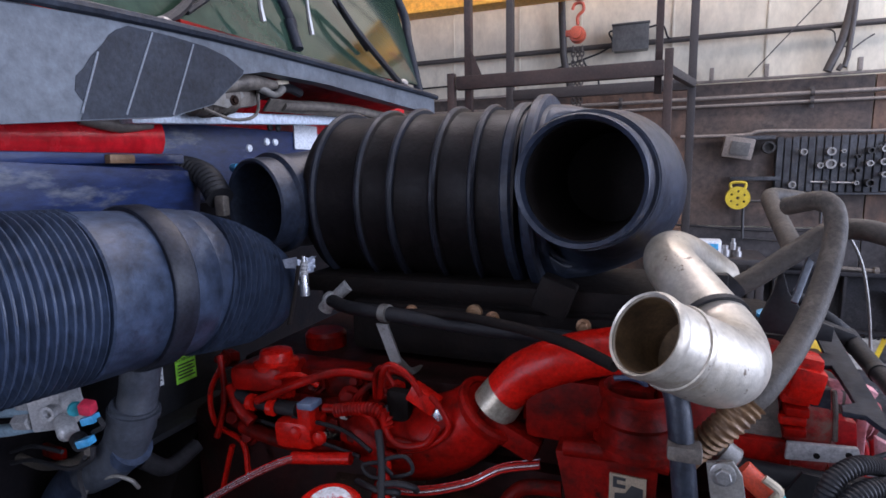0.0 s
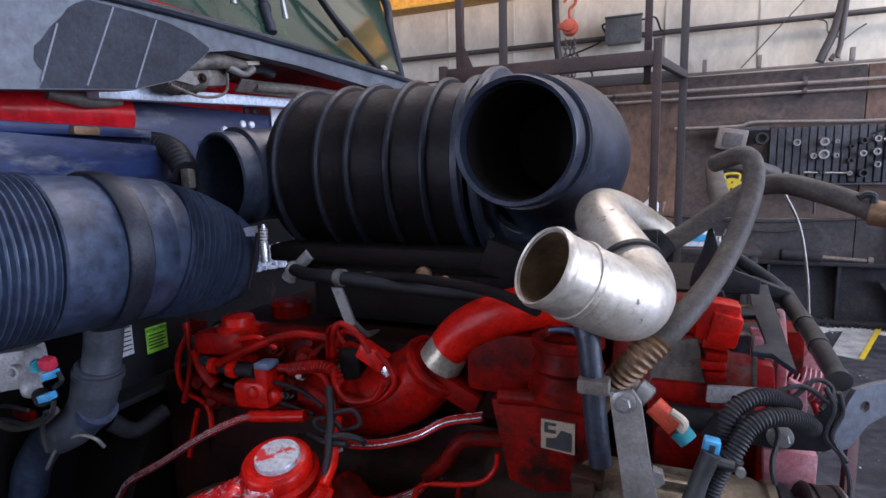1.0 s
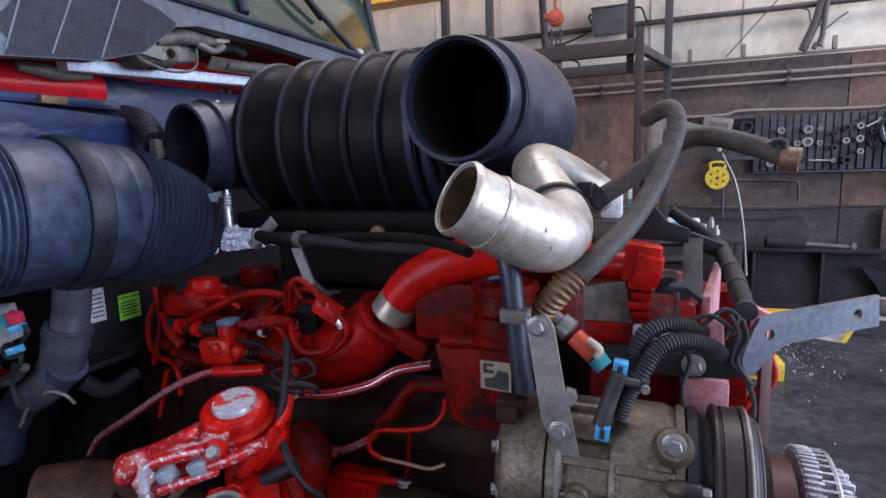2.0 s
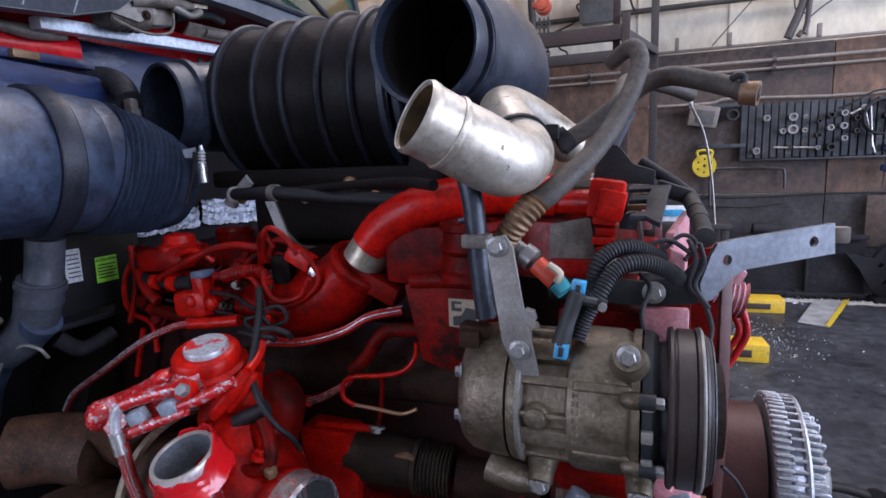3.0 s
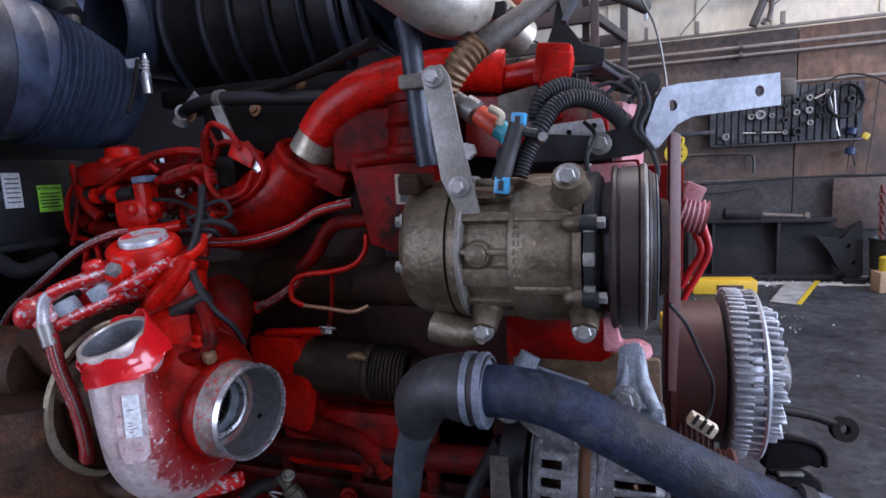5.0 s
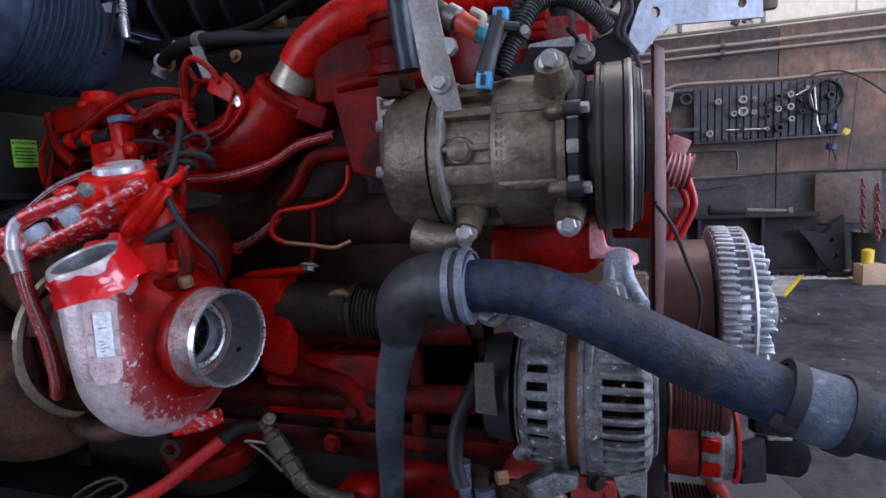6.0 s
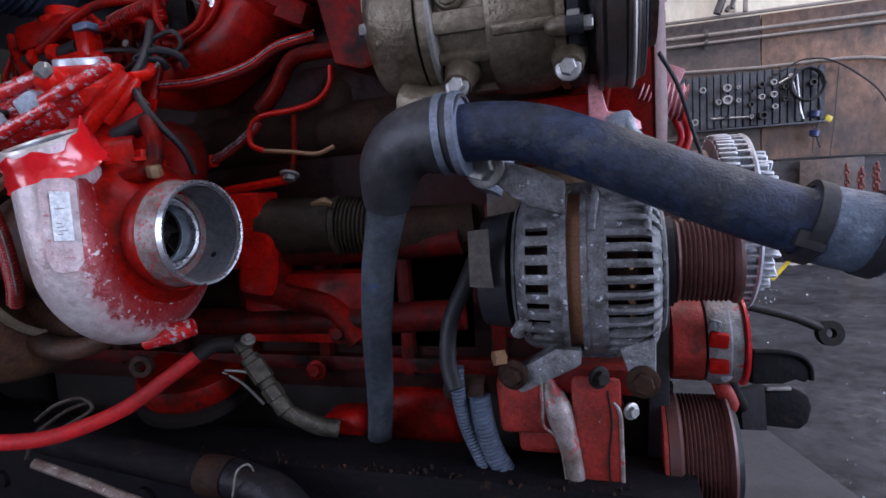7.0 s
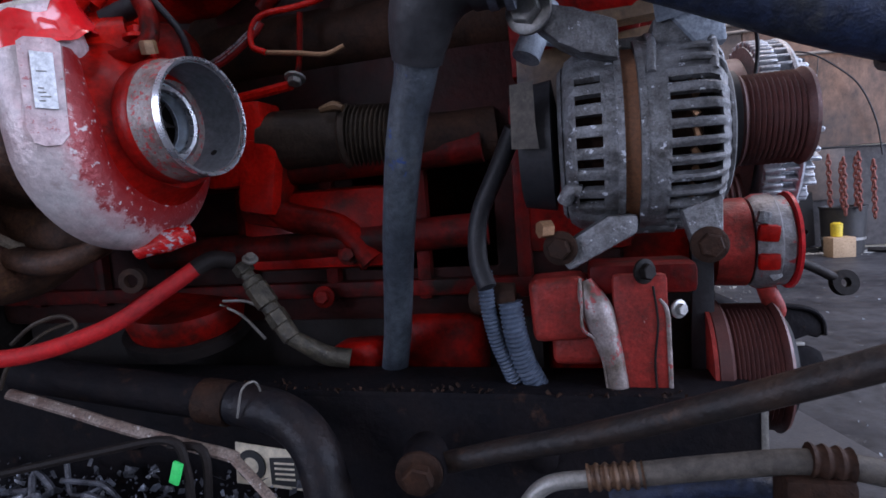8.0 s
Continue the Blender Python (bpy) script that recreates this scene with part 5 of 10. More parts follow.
part("wire_loop", tube(B(), [(-0.1663, 0.4400, 0.4122), (-0.1578, 0.4400, 0.4406), (-0.1503, 0.4500, 0.4451), (-0.1512, 0.4600, 0.4277), (-0.1577, 0.4600, 0.4100)], 0.0012, 6, 5), STRAP, pipe)

ROD_STEEL = surface("rust_flecked_rod", (0.016, 0.013, 0.012), (0.034, 0.021, 0.015), 0.5, scale=30, amount=1.0, dirt=(0.075, 0.040, 0.024), dirt_at=0.58, dirt_scale=50, bump=0.8, bump_scale=110, spec=0.25)
rod = thing("torque_rod", (0.15, 0.42, 0.36), "dark steel rod with a rusty bolted end", "rod")
part("shaft", tube(B(), [(0.0174, 0.4500, 0.3670), (0.0879, 0.4350, 0.3928), (0.1633, 0.4100, 0.4212), (0.2568, 0.3700, 0.4659), (0.3327, 0.3350, 0.5061), (0.3665, 0.3100, 0.5302)], 0.0098, 14, 5), ROD_STEEL, rod, "dark greasy steel shaft")
part("eye", turned(B(), [(-0.026, 0.018), (-0.022, 0.021), (0.022, 0.021), (0.026, 0.018)], (0.0179, 0.4500, 0.3724), (0.25, -1, 0.1), 20), FRAME_STEEL, rod)
part("bolt", bolt(B(), (0.0236, 0.4150, 0.3803), (0.15, -1, -0.1), 0.0135), RUST, rod, "rusty hexagon bolt")

FERRULE = surface("rusty_tarnished_ferrule", (0.110, 0.058, 0.030), (0.040, 0.022, 0.014), 0.5, metal=0.3, scale=60, amount=1.0, bump=0.6)
fuel = thing("hydraulic_hose", (0.15, 0.36, 0.34), "grey hose with brass crimped fittings", "hose")
part("bent_end", tube(B(), [(0.1038, 0.3700, 0.3557), (0.1200, 0.3700, 0.3875), (0.1369, 0.3700, 0.4031), (0.1681, 0.3700, 0.4092)], 0.006, 12, 6), STRAP, fuel)
part("ferrule", tube(B(), [(0.1624, 0.3700, 0.4089), (0.1998, 0.3700, 0.4136)], 0.0088, 16, 8, rib=(0.0065, 0.0018)), FERRULE, fuel, "tarnished crimped ferrule")
part("hose", tube(B(), [(0.1962, 0.3700, 0.4134), (0.2491, 0.3700, 0.4220), (0.3014, 0.3700, 0.4279), (0.3498, 0.3700, 0.4208), (0.3952, 0.3700, 0.4114)], 0.0082, 14, 6), HOSE_GREY, fuel)
part("clip", tube(B(), [(0.2982, 0.3700, 0.4289), (0.3215, 0.3700, 0.4264)], 0.0105, 14, 6, rib=(0.007, 0.002)), RUST, fuel)
part("lower_hose", tube(B(), [(0.1774, 0.3900, 0.3845), (0.2238, 0.3900, 0.3936), (0.2708, 0.3900, 0.3992), (0.3214, 0.3900, 0.3868)], 0.008, 12, 6), HOSE_BLUE, fuel)
part("tee", block(B(), (0.3012, 0.3700, 0.4066), (0.04, 0.03, 0.03), bevel=0.004), RUST, fuel)

strip = solo("rusty_strip", tube(B(), [(-0.4247, 0.4200, 0.4385), (-0.3490, 0.4200, 0.4223), (-0.2946, 0.4200, 0.4093), (-0.2296, 0.4200, 0.3958), (-0.1649, 0.4200, 0.3843), (-0.1576, 0.4200, 0.3791), (-0.1368, 0.4150, 0.3642), (-0.1152, 0.4100, 0.3468), (-0.0877, 0.4100, 0.3114)], 0.0058, 8, 5, squash=0.55), surface("rust_flecked_strip", (0.19, 0.150, 0.122), (0.075, 0.038, 0.025), 0.6, fine=0.6, chip=(0.36, 0.33, 0.30), chip_scale=130, chip_at=0.60, metal=0.2, scale=45, amount=1.0, bump=0.4), "thin rusty steel strip hanging by the frame", "strip")
tag = thing("round_label", (-0.16, 0.50, 0.33), "cream label with a black ring on the frame", "label")
lm = plane_of((-0.1786, 0.5050, 0.3296), (1, 0, 0), (0, 0, 1))
part("card", slab(B(), [(-0.045, -0.022), (0.040, -0.026), (0.036, 0.018), (-0.042, 0.026)], 0.002, lm), CREAM, tag)
part("ring", turned(B(), [(0.0, 0.010), (0.002, 0.010), (0.002, 0.018), (0.0, 0.018)], lm @ Vector((-0.024, 0, 0.001)), (0, -1, 0), 24, closed=True), INK, tag)
part("dark_field", slab(B(), [(0.0, -0.020), (0.036, -0.022), (0.033, 0.012), (0.0, 0.010)], 0.0015, lm @ Matrix.Translation((0, 0, 0.0016))), INK, tag)
for i in range(4):
    part("print_line", slab(B(), [(0.006, 0), (0.030, 0), (0.030, 0.002), (0.006, 0.002)], 0.001, lm @ Matrix.Translation((0, -0.014 + i * 0.006, 0.003))), CREAM, tag)

# tangle of scraps low beside the frame
rnd = random.Random(21)
scr, bits = B(), B()
for i in range(1500):
    c = Vector((-0.60 + 0.50 * rnd.random(), 0.40 + 0.10 * rnd.random(), 0.245 + 0.085 * rnd.random() ** 1.5))
    shard(scr if i % 6 else bits, c, 0.002 + (0.009 if i % 6 else 0.007) * rnd.random() ** 2.5, rnd)
for i in range(40):
    c = Vector((-0.58 + 0.46 * rnd.random(), 0.39 + 0.05 * rnd.random(), 0.27 + 0.06 * rnd.random()))
    tube(scr, [c + Vector((rnd.gauss(0, 0.02), rnd.gauss(0, 0.01), rnd.gauss(0, 0.012))) for _ in range(4)], 0.0025 + 0.002 * rnd.random(), 6, 4)
for k in range(3):
    c = Vector((-0.55 + 0.11 * k, 0.395, 0.300 + 0.012 * k))
    run("old_hose", [c, c + Vector((0.05, -0.004, 0.016)), c + Vector((0.10, 0.0, 0.010)), c + Vector((0.13, 0.01, -0.03))], 0.0075, (HOSE_DUSTY, RUBBER, HOSE_DUSTY)[k], ("dusty blue-grey hose end among the scraps", "black hose end among the scraps", "dusty blue-grey hose end among the scraps")[k], "hose", 12, 6)
solo("scrap_tangle", scr, DEBRIS, "tangle of oily scraps and swarf by the frame", "scraps", kind="stuff")
solo("bright_scraps", bits, FOIL, "torn white and silver scraps among the oily swarf", "scraps", kind="stuff")
solo("drip_tray", block(B(), (-0.40, 0.44, 0.235), (0.56, 0.16, 0.02), bevel=0.004), BLACK_STEEL, "black tray full of scraps by the frame", "tray")
for p in ([(-0.4245, 0.4000, 0.3602), (-0.2905, 0.4000, 0.3911), (-0.2109, 0.4000, 0.4058), (-0.1961, 0.4000, 0.3794), (-0.1950, 0.4000, 0.3412)], [(-0.2210, 0.4100, 0.3952), (-0.1841, 0.4100, 0.3915), (-0.1851, 0.4100, 0.3360)]):
    run("loose_cable", p, 0.0042, GRIME_SHADE, "loose black cable over the scraps", "cable", 8, 5)
solo("cable_tag", block(B(), (-0.1986, 0.3900, 0.3802), (0.010, 0.004, 0.022), rot=(0, 20, 0), bevel=0.002), surface("neon_green_tape", (0.03, 0.6, 0.12), None, 0.5, bump=0), "bright green tape on a cable", "tape")

# front of the truck: cross-member, hanging strap, wrench
spanner = thing("tow_eye", (0.60, 1.2, 0.33), "dark steel eye rod sticking out of the frame", "eye rod")
part("rod", tube(B(), [(0.4607, 1.1000, 0.4820), (0.5834, 1.2000, 0.4310), (0.6493, 1.2500, 0.3952)], 0.010, 10, 4), GRIME_SHADE, spanner)
part("eye", turned(B(), [(-0.008, 0.010), (-0.008, 0.026), (0.008, 0.026), (0.008, 0.010)], (0.6677, 1.2500, 0.3835), (0.2, -1, 0.25), 22, closed=True), GRIME_SHADE, spanner)
cross = thing("cross_member", (0.55, 1.0, 0.12), "black front cross-member bracket under the fan", "cross-member")
CROSS_U, CROSS_V = (0.95, 0.30, -0.06), (0.0, 0.05, 1)
part("upper_plate", slab(B(), [(0.0, 0.040), (0.060, 0.038), (0.105, 0.028), (0.128, 0.004), (0.132, -0.022), (0.120, -0.034), (0.100, -0.026), (0.070, -0.036), (0.0, -0.036)], 0.03, plane_of((0.5300, 1.3000, 0.2900), CROSS_U, CROSS_V), bevel=0.006), FRAME_STEEL, cross)
part("lower_plate", slab(B(), [(0.0, 0.030), (0.080, 0.030), (0.104, 0.018), (0.112, -0.010), (0.104, -0.045), (0.085, -0.060), (0.0, -0.050)], 0.05, plane_of((0.5480, 1.3100, 0.2080), CROSS_U, CROSS_V), bevel=0.010), FRAME_STEEL, cross)
part("scraped_edge", block(B(), (0.585, 1.292, 0.2460), (0.055, 0.012, 0.008), rot=(0, 3, 17), bevel=0.002), STRAP, cross)
part("lip", tube(B(), [(0.5350, 1.2850, 0.3290), (0.5900, 1.3000, 0.3260), (0.6350, 1.3150, 0.3120), (0.6570, 1.3250, 0.2860), (0.6600, 1.3250, 0.2560)], 0.0060, 8, 4), FRAME_STEEL, cross)
part("wedge", plate3(B(), [(0.4600, 1.1000, 0.3100), (0.5278, 1.2000, 0.2872), (0.5279, 1.2000, 0.1893), (0.4696, 1.1000, 0.2309)], 0.02), FRAME_STEEL, cross)
part("stay", tube(B(), [(0.4717, 1.1000, 0.2766), (0.38, 1.02, 0.40), (0.05, 0.90, 0.40)], 0.014, 10, 4), FRAME_STEEL, cross)
solo("drip_sheet", slab(B(), [(0, 0), (0.26, 0.02), (0.10, 0.55), (-0.05, 0.55)], 0.004, plane_of((0.4869, 1.2374, 0.0100), (1, 0, 0), (0, 1, 0))), surface("wet_steel_sheet", (0.055, 0.060, 0.072), (0.028, 0.030, 0.037), 0.36, metal=0.3, scale=60, dirt=(0.35, 0.37, 0.4), dirt_at=0.66, dirt_scale=90, bump=0.3), "wet speckled steel sheet on the floor", "sheet")

# ---- intake ducts ----
hose = thing("intake_hose", (-0.63, 0.50, 1.03), "dusty black ribbed air intake hose with a band clamp", "intake hose")


def hose_ring(y0, y1, r0, r1, at, seg=48):
    """A sleeve of the hose between two stations, along its slanting axis."""
    return turned(B(), [(y0, r0 - 0.03), (y0 + 0.0005, r0 - 0.002), (y0 + 0.003, r0), (y1 - 0.003, r1), (y1 - 0.0005, r1 - 0.002), (y1, r1 - 0.03)], at, (0.13, 0.99, -0.035), seg)


HB = Vector((-0.618, 0.493, 1.143))
part("ribbed_end", tube(B(), [(-0.70, -0.10, 1.160), (-0.672, 0.15, 1.154), (-0.638, 0.395, 1.147)], 0.104, 48, 8, rib=(0.0088, 0.0065)), DUCT_DUSTY, hose)
part("sleeve", hose_ring(-0.106, -0.026, 0.1045, 0.103, HB), DUCT_DUSTY, hose)
part("band", hose_ring(-0.034, -0.001, 0.110, 0.1105, HB), DUCT_RIB, hose, "black rubber band")
part("collar", hose_ring(-0.004, 0.040, 0.1045, 0.103, HB), DUCT_DUSTY, hose)
part("step", hose_ring(0.036, 0.068, 0.1010, 0.100, HB), DUCT_DUSTY, hose)
part("ribbed_cone", tube(B(), [(-0.610, 0.555, 1.135), (-0.600, 0.600, 1.124), (-0.588, 0.648, 1.109)], [0.100, 0.095, 0.083], 48, 8, rib=(0.0095, 0.0095)), DUCT_DUSTY, hose)
part("nose", tube(B(), [(-0.589, 0.646, 1.109), (-0.582, 0.668, 1.102), (-0.575, 0.690, 1.094)], [0.083, 0.079, 0.066], 40, 4, wall=0.006), DUCT_DUSTY, hose)
screw = thing("hose_clamp", (-0.478, 0.64, 1.08), "bright worm-drive screw of the hose clamp", "clamp")
part("barrel", turned(B(), [(0, 0.007), (0.03, 0.0075), (0.033, 0.006)], (-0.4755, 0.6450, 1.1057), (-0.03, 0, 1), 16), STEEL_BRIGHT, screw)
part("thread", tube(B(), [(-0.4758, 0.6450, 1.1329), (-0.4742, 0.6450, 1.1581)], 0.0055, 14, 6, rib=(0.005, 0.002)), ZINC, screw)
part("tip", turned(B(), [(0, 0.004), (0.008, 0.0035)], (-0.4742, 0.6450, 1.1581), (-0.03, 0, 1), 12), STEEL_BRIGHT, screw)
part("band", tube(B(), [(-0.4736, 0.6300, 1.1547), (-0.4751, 0.6200, 1.1140), (-0.4730, 0.6000, 1.0724)], 0.003, 8, 5), GRIME_SHADE, screw)
part("foil_tab", plate3(B(), [(-0.5095, 0.6400, 1.1599), (-0.4908, 0.6500, 1.1635), (-0.4888, 0.6500, 1.1461), (-0.5052, 0.6400, 1.1470)], 0.002), FOIL, screw)

elb = thing("drain_elbow", (-0.63, 0.50, 0.90), "black plastic elbow under the intake hose", "elbow pipe")
part("neck", tube(B(), [(-0.6416, 0.4900, 1.0348), (-0.6517, 0.4900, 0.9921), (-0.6561, 0.4850, 0.9641)], 0.026, 20, 4), ELBOW, elb)
part("cuff", tube(B(), [(-0.6571, 0.4850, 0.9724), (-0.6688, 0.4850, 0.9366)], [0.031, 0.033], 20, 4), ELBOW, elb)
part("bead", tube(B(), [(-0.6580, 0.4850, 0.9664), (-0.6603, 0.4850, 0.9576)], 0.0345, 20, 2), ELBOW, elb)
part("bend", tube(B(), [(-0.6681, 0.4850, 0.9410), (-0.6841, 0.4850, 0.9080), (-0.7138, 0.4800, 0.8743), (-0.7598, 0.4800, 0.8471)], [0.032, 0.031, 0.030, 0.028], 20, 5), ELBOW, elb)

valve = thing("air_valve", (-0.76, 0.42, 0.90), "grey valve block with bright coloured connectors", "valve")
part("body", block(B(), (-0.7360, 0.4300, 0.9815), (0.05, 0.04, 0.055), rot=(0, -6, 25), bevel=0.004), ZINC, valve)
AIR_LINE = surface("grey_blue_line", (0.30, 0.42, 0.50), (0.20, 0.27, 0.33), 0.5, scale=30)
for pts in ([(-0.8857, 0.4000, 0.9617), (-0.8129, 0.4100, 0.9702), (-0.7557, 0.4200, 0.9796)], [(-0.8937, 0.4000, 0.9278), (-0.8192, 0.4100, 0.9408), (-0.7654, 0.4200, 0.9534)]):
    part("air_line", tube(B(), pts, 0.009, 12, 4), AIR_LINE, valve)
for c in ((-0.6715, 0.4100, 1.0044), (-0.6889, 0.4100, 0.9660)):
    part("solenoid", turned(B(), [(-0.02, 0.012), (0.012, 0.0125), (0.018, 0.008)], c, (1, -0.5, -0.2), 18), ZINC, valve)
part("red_connector", block(B(), (-0.6214, 0.3950, 1.0109), (0.016, 0.014, 0.016), rot=(20, 10, 20), bevel=0.002), surface("pink_red_plastic", (0.58, 0.035, 0.07), None, 0.4, bump=0.05), valve)
for c in ((-0.6187, 0.3950, 0.9966), (-0.6319, 0.3950, 0.9647)):
    part("blue_connector", block(B(), c, (0.018, 0.014, 0.010), rot=(0, -15, 20), bevel=0.002), BLUE_PLASTIC, valve)
part("teal_ring", turned(B(), [(0, 0.009), (0.006, 0.009)], (-0.6519, 0.4000, 1.0041), (1, -0.5, -0.2), 14), TEAL, valve)
part("dark_ring", turned(B(), [(0, 0.010), (0.016, 0.010)], (-0.6537, 0.4000, 0.9629), (1, -0.4, -0.2), 14), RUBBER, valve)
for pts in ([(-0.5959, 0.3900, 1.0040), (-0.5907, 0.3900, 0.9940), (-0.6238, 0.4000, 0.9764)], [(-0.6119, 0.3900, 0.9648), (-0.6202, 0.3900, 0.9447), (-0.6808, 0.4000, 0.9159), (-0.7657, 0.4100, 0.9061), (-0.8170, 0.4100, 0.8919)], [(-0.6299, 0.3900, 0.9466), (-0.6601, 0.4000, 0.9122), (-0.6548, 0.4000, 0.8803)], [(-0.8320, 0.4200, 0.9011), (-0.7791, 0.4200, 0.9193), (-0.7203, 0.4200, 0.9218)]):
    part("wire", tube(B(), pts, 0.003, 6, 5), RUBBER, valve)

part("red_gasket", block(B(), (-0.8029, 0.4600, 0.8854), (0.045, 0.01, 0.02), rot=(0, 4, 0), bevel=0.004), RED_DIRTY_SHADED, valve)
part("bleed_hose", tube(B(), [(-0.8709, 0.4500, 0.8693), (-0.8130, 0.4500, 0.8665), (-0.7364, 0.4450, 0.8916), (-0.6967, 0.4400, 0.9163)], 0.0065, 12, 6), HOSE_GREY, valve)
part("port_ring", turned(B(), [(-0.004, 0.006), (-0.004, 0.010), (0.004, 0.010), (0.004, 0.006)], (-0.7170, 0.4080, 0.9834), (0.3, -1, 0), 18, closed=True), ZINC, valve)
for c in ((-0.7633, 0.4120, 0.9903), (-0.7747, 0.4120, 0.9605)):
    part("line_nut", turned(B(), [(-0.014, 0.012), (0.012, 0.012), (0.014, 0.010)], c, (1, 0.1, 0.1), 6), ZINC, valve)
part("outlet_hose", tube(B(), [(-0.6694, 0.4850, 0.9085), (-0.7236, 0.4850, 0.8723), (-0.7948, 0.4900, 0.8362), (-0.8715, 0.5000, 0.7662), (-0.8971, 0.5000, 0.7088)], [0.030, 0.029, 0.028, 0.028, 0.028], 20, 6), DUCT_DUSTY, elb, "black drain hose")
part("drain_pipe", tube(B(), [(-0.7669, 0.4600, 0.8016), (-0.7341, 0.4600, 0.8432), (-0.6857, 0.4600, 0.8703), (-0.6625, 0.4700, 0.8642), (-0.6594, 0.4800, 0.8470)], 0.0028, 12, 6), STRAP, elb, "bent bare steel pipe")
part("stay", tube(B(), [(-0.6970, 0.5200, 0.8625), (-0.6815, 0.5500, 0.8360), (-0.6706, 0.6000, 0.8511)], [0.014, 0.013, 0.012], 12, 4), DUSTY_HAZY_STEEL, elb, "dusty steel stay")

# short duct and the big bellows
bel = thing("air_bellows", (-0.30, 0.84, 1.09), "large black rubber bellows air duct with an open mouth", "air duct")
BY, BZ = 0.856, 1.243
ribs_x = [-0.500, -0.418, -0.362, -0.292, -0.232]
prof = [(-0.535, 0.06), (-0.533, 0.128), (-0.522, 0.139)]
for i, x in enumerate(ribs_x):
    w = 0.004 + 0.002 * (i % 2)
    prof += [(x - 0.016, 0.1405), (x - w - 0.002, 0.1425), (x - w, 0.1475), (x, 0.150), (x + w, 0.1475), (x + w + 0.002, 0.1425), (x + 0.018, 0.141)]
prof += [(-0.17, 0.142), (-0.165, 0.06)]
part("bellows", turned(B(), prof, (0, BY, BZ), (1, 0, 0.0), 64), DUCT, bel)
# Separate bluish ribs stand in for the highlight along each ridge.
for i, x in enumerate(ribs_x):
    part("rib", turned(B(), [(x - 0.0055, 0.140), (x - 0.0050, 0.1478), (x - 0.002, 0.1515), (x + 0.002, 0.1518), (x + 0.0055, 0.1485), (x + 0.006, 0.140)], (0, BY, BZ), (1, 0, 0), 64, closed=True), DUCT_RIB, bel)
for x, r in ((-0.186, 0.154), (-0.155, 0.163)):
    part("ridge", turned(B(), [(x, 0.10), (x + 0.002, r - 0.004), (x + 0.006, r), (x + 0.016, r), (x + 0.020, r - 0.004), (x + 0.022, 0.10)], (0, BY, BZ + 0.006), (1, -0.05, 0.04), 64), DUCT_SHEEN, bel)
body = B()
mouth = Vector((-0.066, 0.612, 1.275))
path = [(-0.155, BY, BZ + 0.004), (-0.105, BY - 0.004, BZ + 0.008), (-0.066, BY - 0.030, BZ + 0.014), (-0.052, BY - 0.085, BZ + 0.022), (-0.058, 0.70, 1.272), (-0.063, 0.645, 1.275)]
tube(body, path, [0.143, 0.138, 0.122, 0.106, 0.093, 0.0835], 52, 6, wall=0.008)
part("elbow", body, DUCT_SHEEN, bel)
part("mouth_collar", turned(B(), [(0.0, 0.0715), (-0.004, 0.0765), (0.0, 0.0785), (0.026, 0.0795), (0.028, 0.0765), (0.036, 0.0765), (0.038, 0.085), (0.05, 0.086), (0.05, 0.072)], mouth, (0.10, 1, 0.0), 60, closed=True), DUCT_SHEEN, bel)
# Near-black liner: the dark inside the mouth is in its colour.
part("liner", turned(B(), [(0.20, 0.02), (0.20, 0.066), (0.02, 0.0725), (0.02, 0.0705), (0.195, 0.064), (0.195, 0.02)], mouth, (0.10, 1, 0), 44), GRIME_SHADE, bel)

duct = thing("air_duct_stub", (-0.58, 0.74, 1.15), "short open black rubber duct beside the bellows", "air duct")
dm = Vector((-0.604, 0.698, 1.237))
dax = (0.28, 1.0, 0.05)
part("tube", turned(B(), [(0, 0.070), (-0.003, 0.0745), (0.0, 0.078), (0.030, 0.079), (0.034, 0.086), (0.046, 0.086), (0.05, 0.080), (0.10, 0.084), (0.16, 0.09), (0.16, 0.075), (0.03, 0.070)], dm, dax, 48, closed=True), DUCT_SHEEN, duct)
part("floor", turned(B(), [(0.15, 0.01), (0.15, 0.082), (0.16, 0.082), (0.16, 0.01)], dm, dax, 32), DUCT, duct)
part("joint", tube(B(), [dm + Vector((0.035, 0.13, 0.005)), (-0.545, 0.845, 1.243), (-0.52, BY, BZ)], [0.088, 0.108, 0.126], 40, 5), DUCT, duct)

# dark shroud that carries the bellows
base = thing("duct_tray", (-0.25, 0.80, 1.05), "black plastic tray under the bellows", "tray")
part("tray", block(B(), (-0.25, 0.82, 1.108), (0.56, 0.20, 0.030), bevel=0.008), GRIME_SHADE, base)
part("front_lip", block(B(), (-0.24, 0.735, 1.10), (0.52, 0.016, 0.045), bevel=0.004), GRIME_SHADE, base)
part("foot", block(B(), (-0.11, 0.715, 1.115), (0.05, 0.04, 0.05), rot=(0, 20, 0), bevel=0.006), GRIME_SHADE, base)

# ---- the engine ----
eng = thing("diesel_engine", (-0.2, 0.75, 0.40), "red painted diesel truck engine, grimy and partly stripped", "engine")
part("block", block(B(), (-0.25, 0.80, 0.68), (0.92, 0.34, 0.44), bevel=0.02), ENGINE_DARK, eng, "grimy red and brown cylinder block with shade in its colour")
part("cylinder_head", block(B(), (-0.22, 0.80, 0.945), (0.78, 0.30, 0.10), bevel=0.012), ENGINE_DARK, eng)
part("valve_cover", block(B(), (-0.13, 0.815, 1.045), (0.62, 0.20, 0.085), bevel=0.014), GRIME_SHADE, eng, "black valve cover")
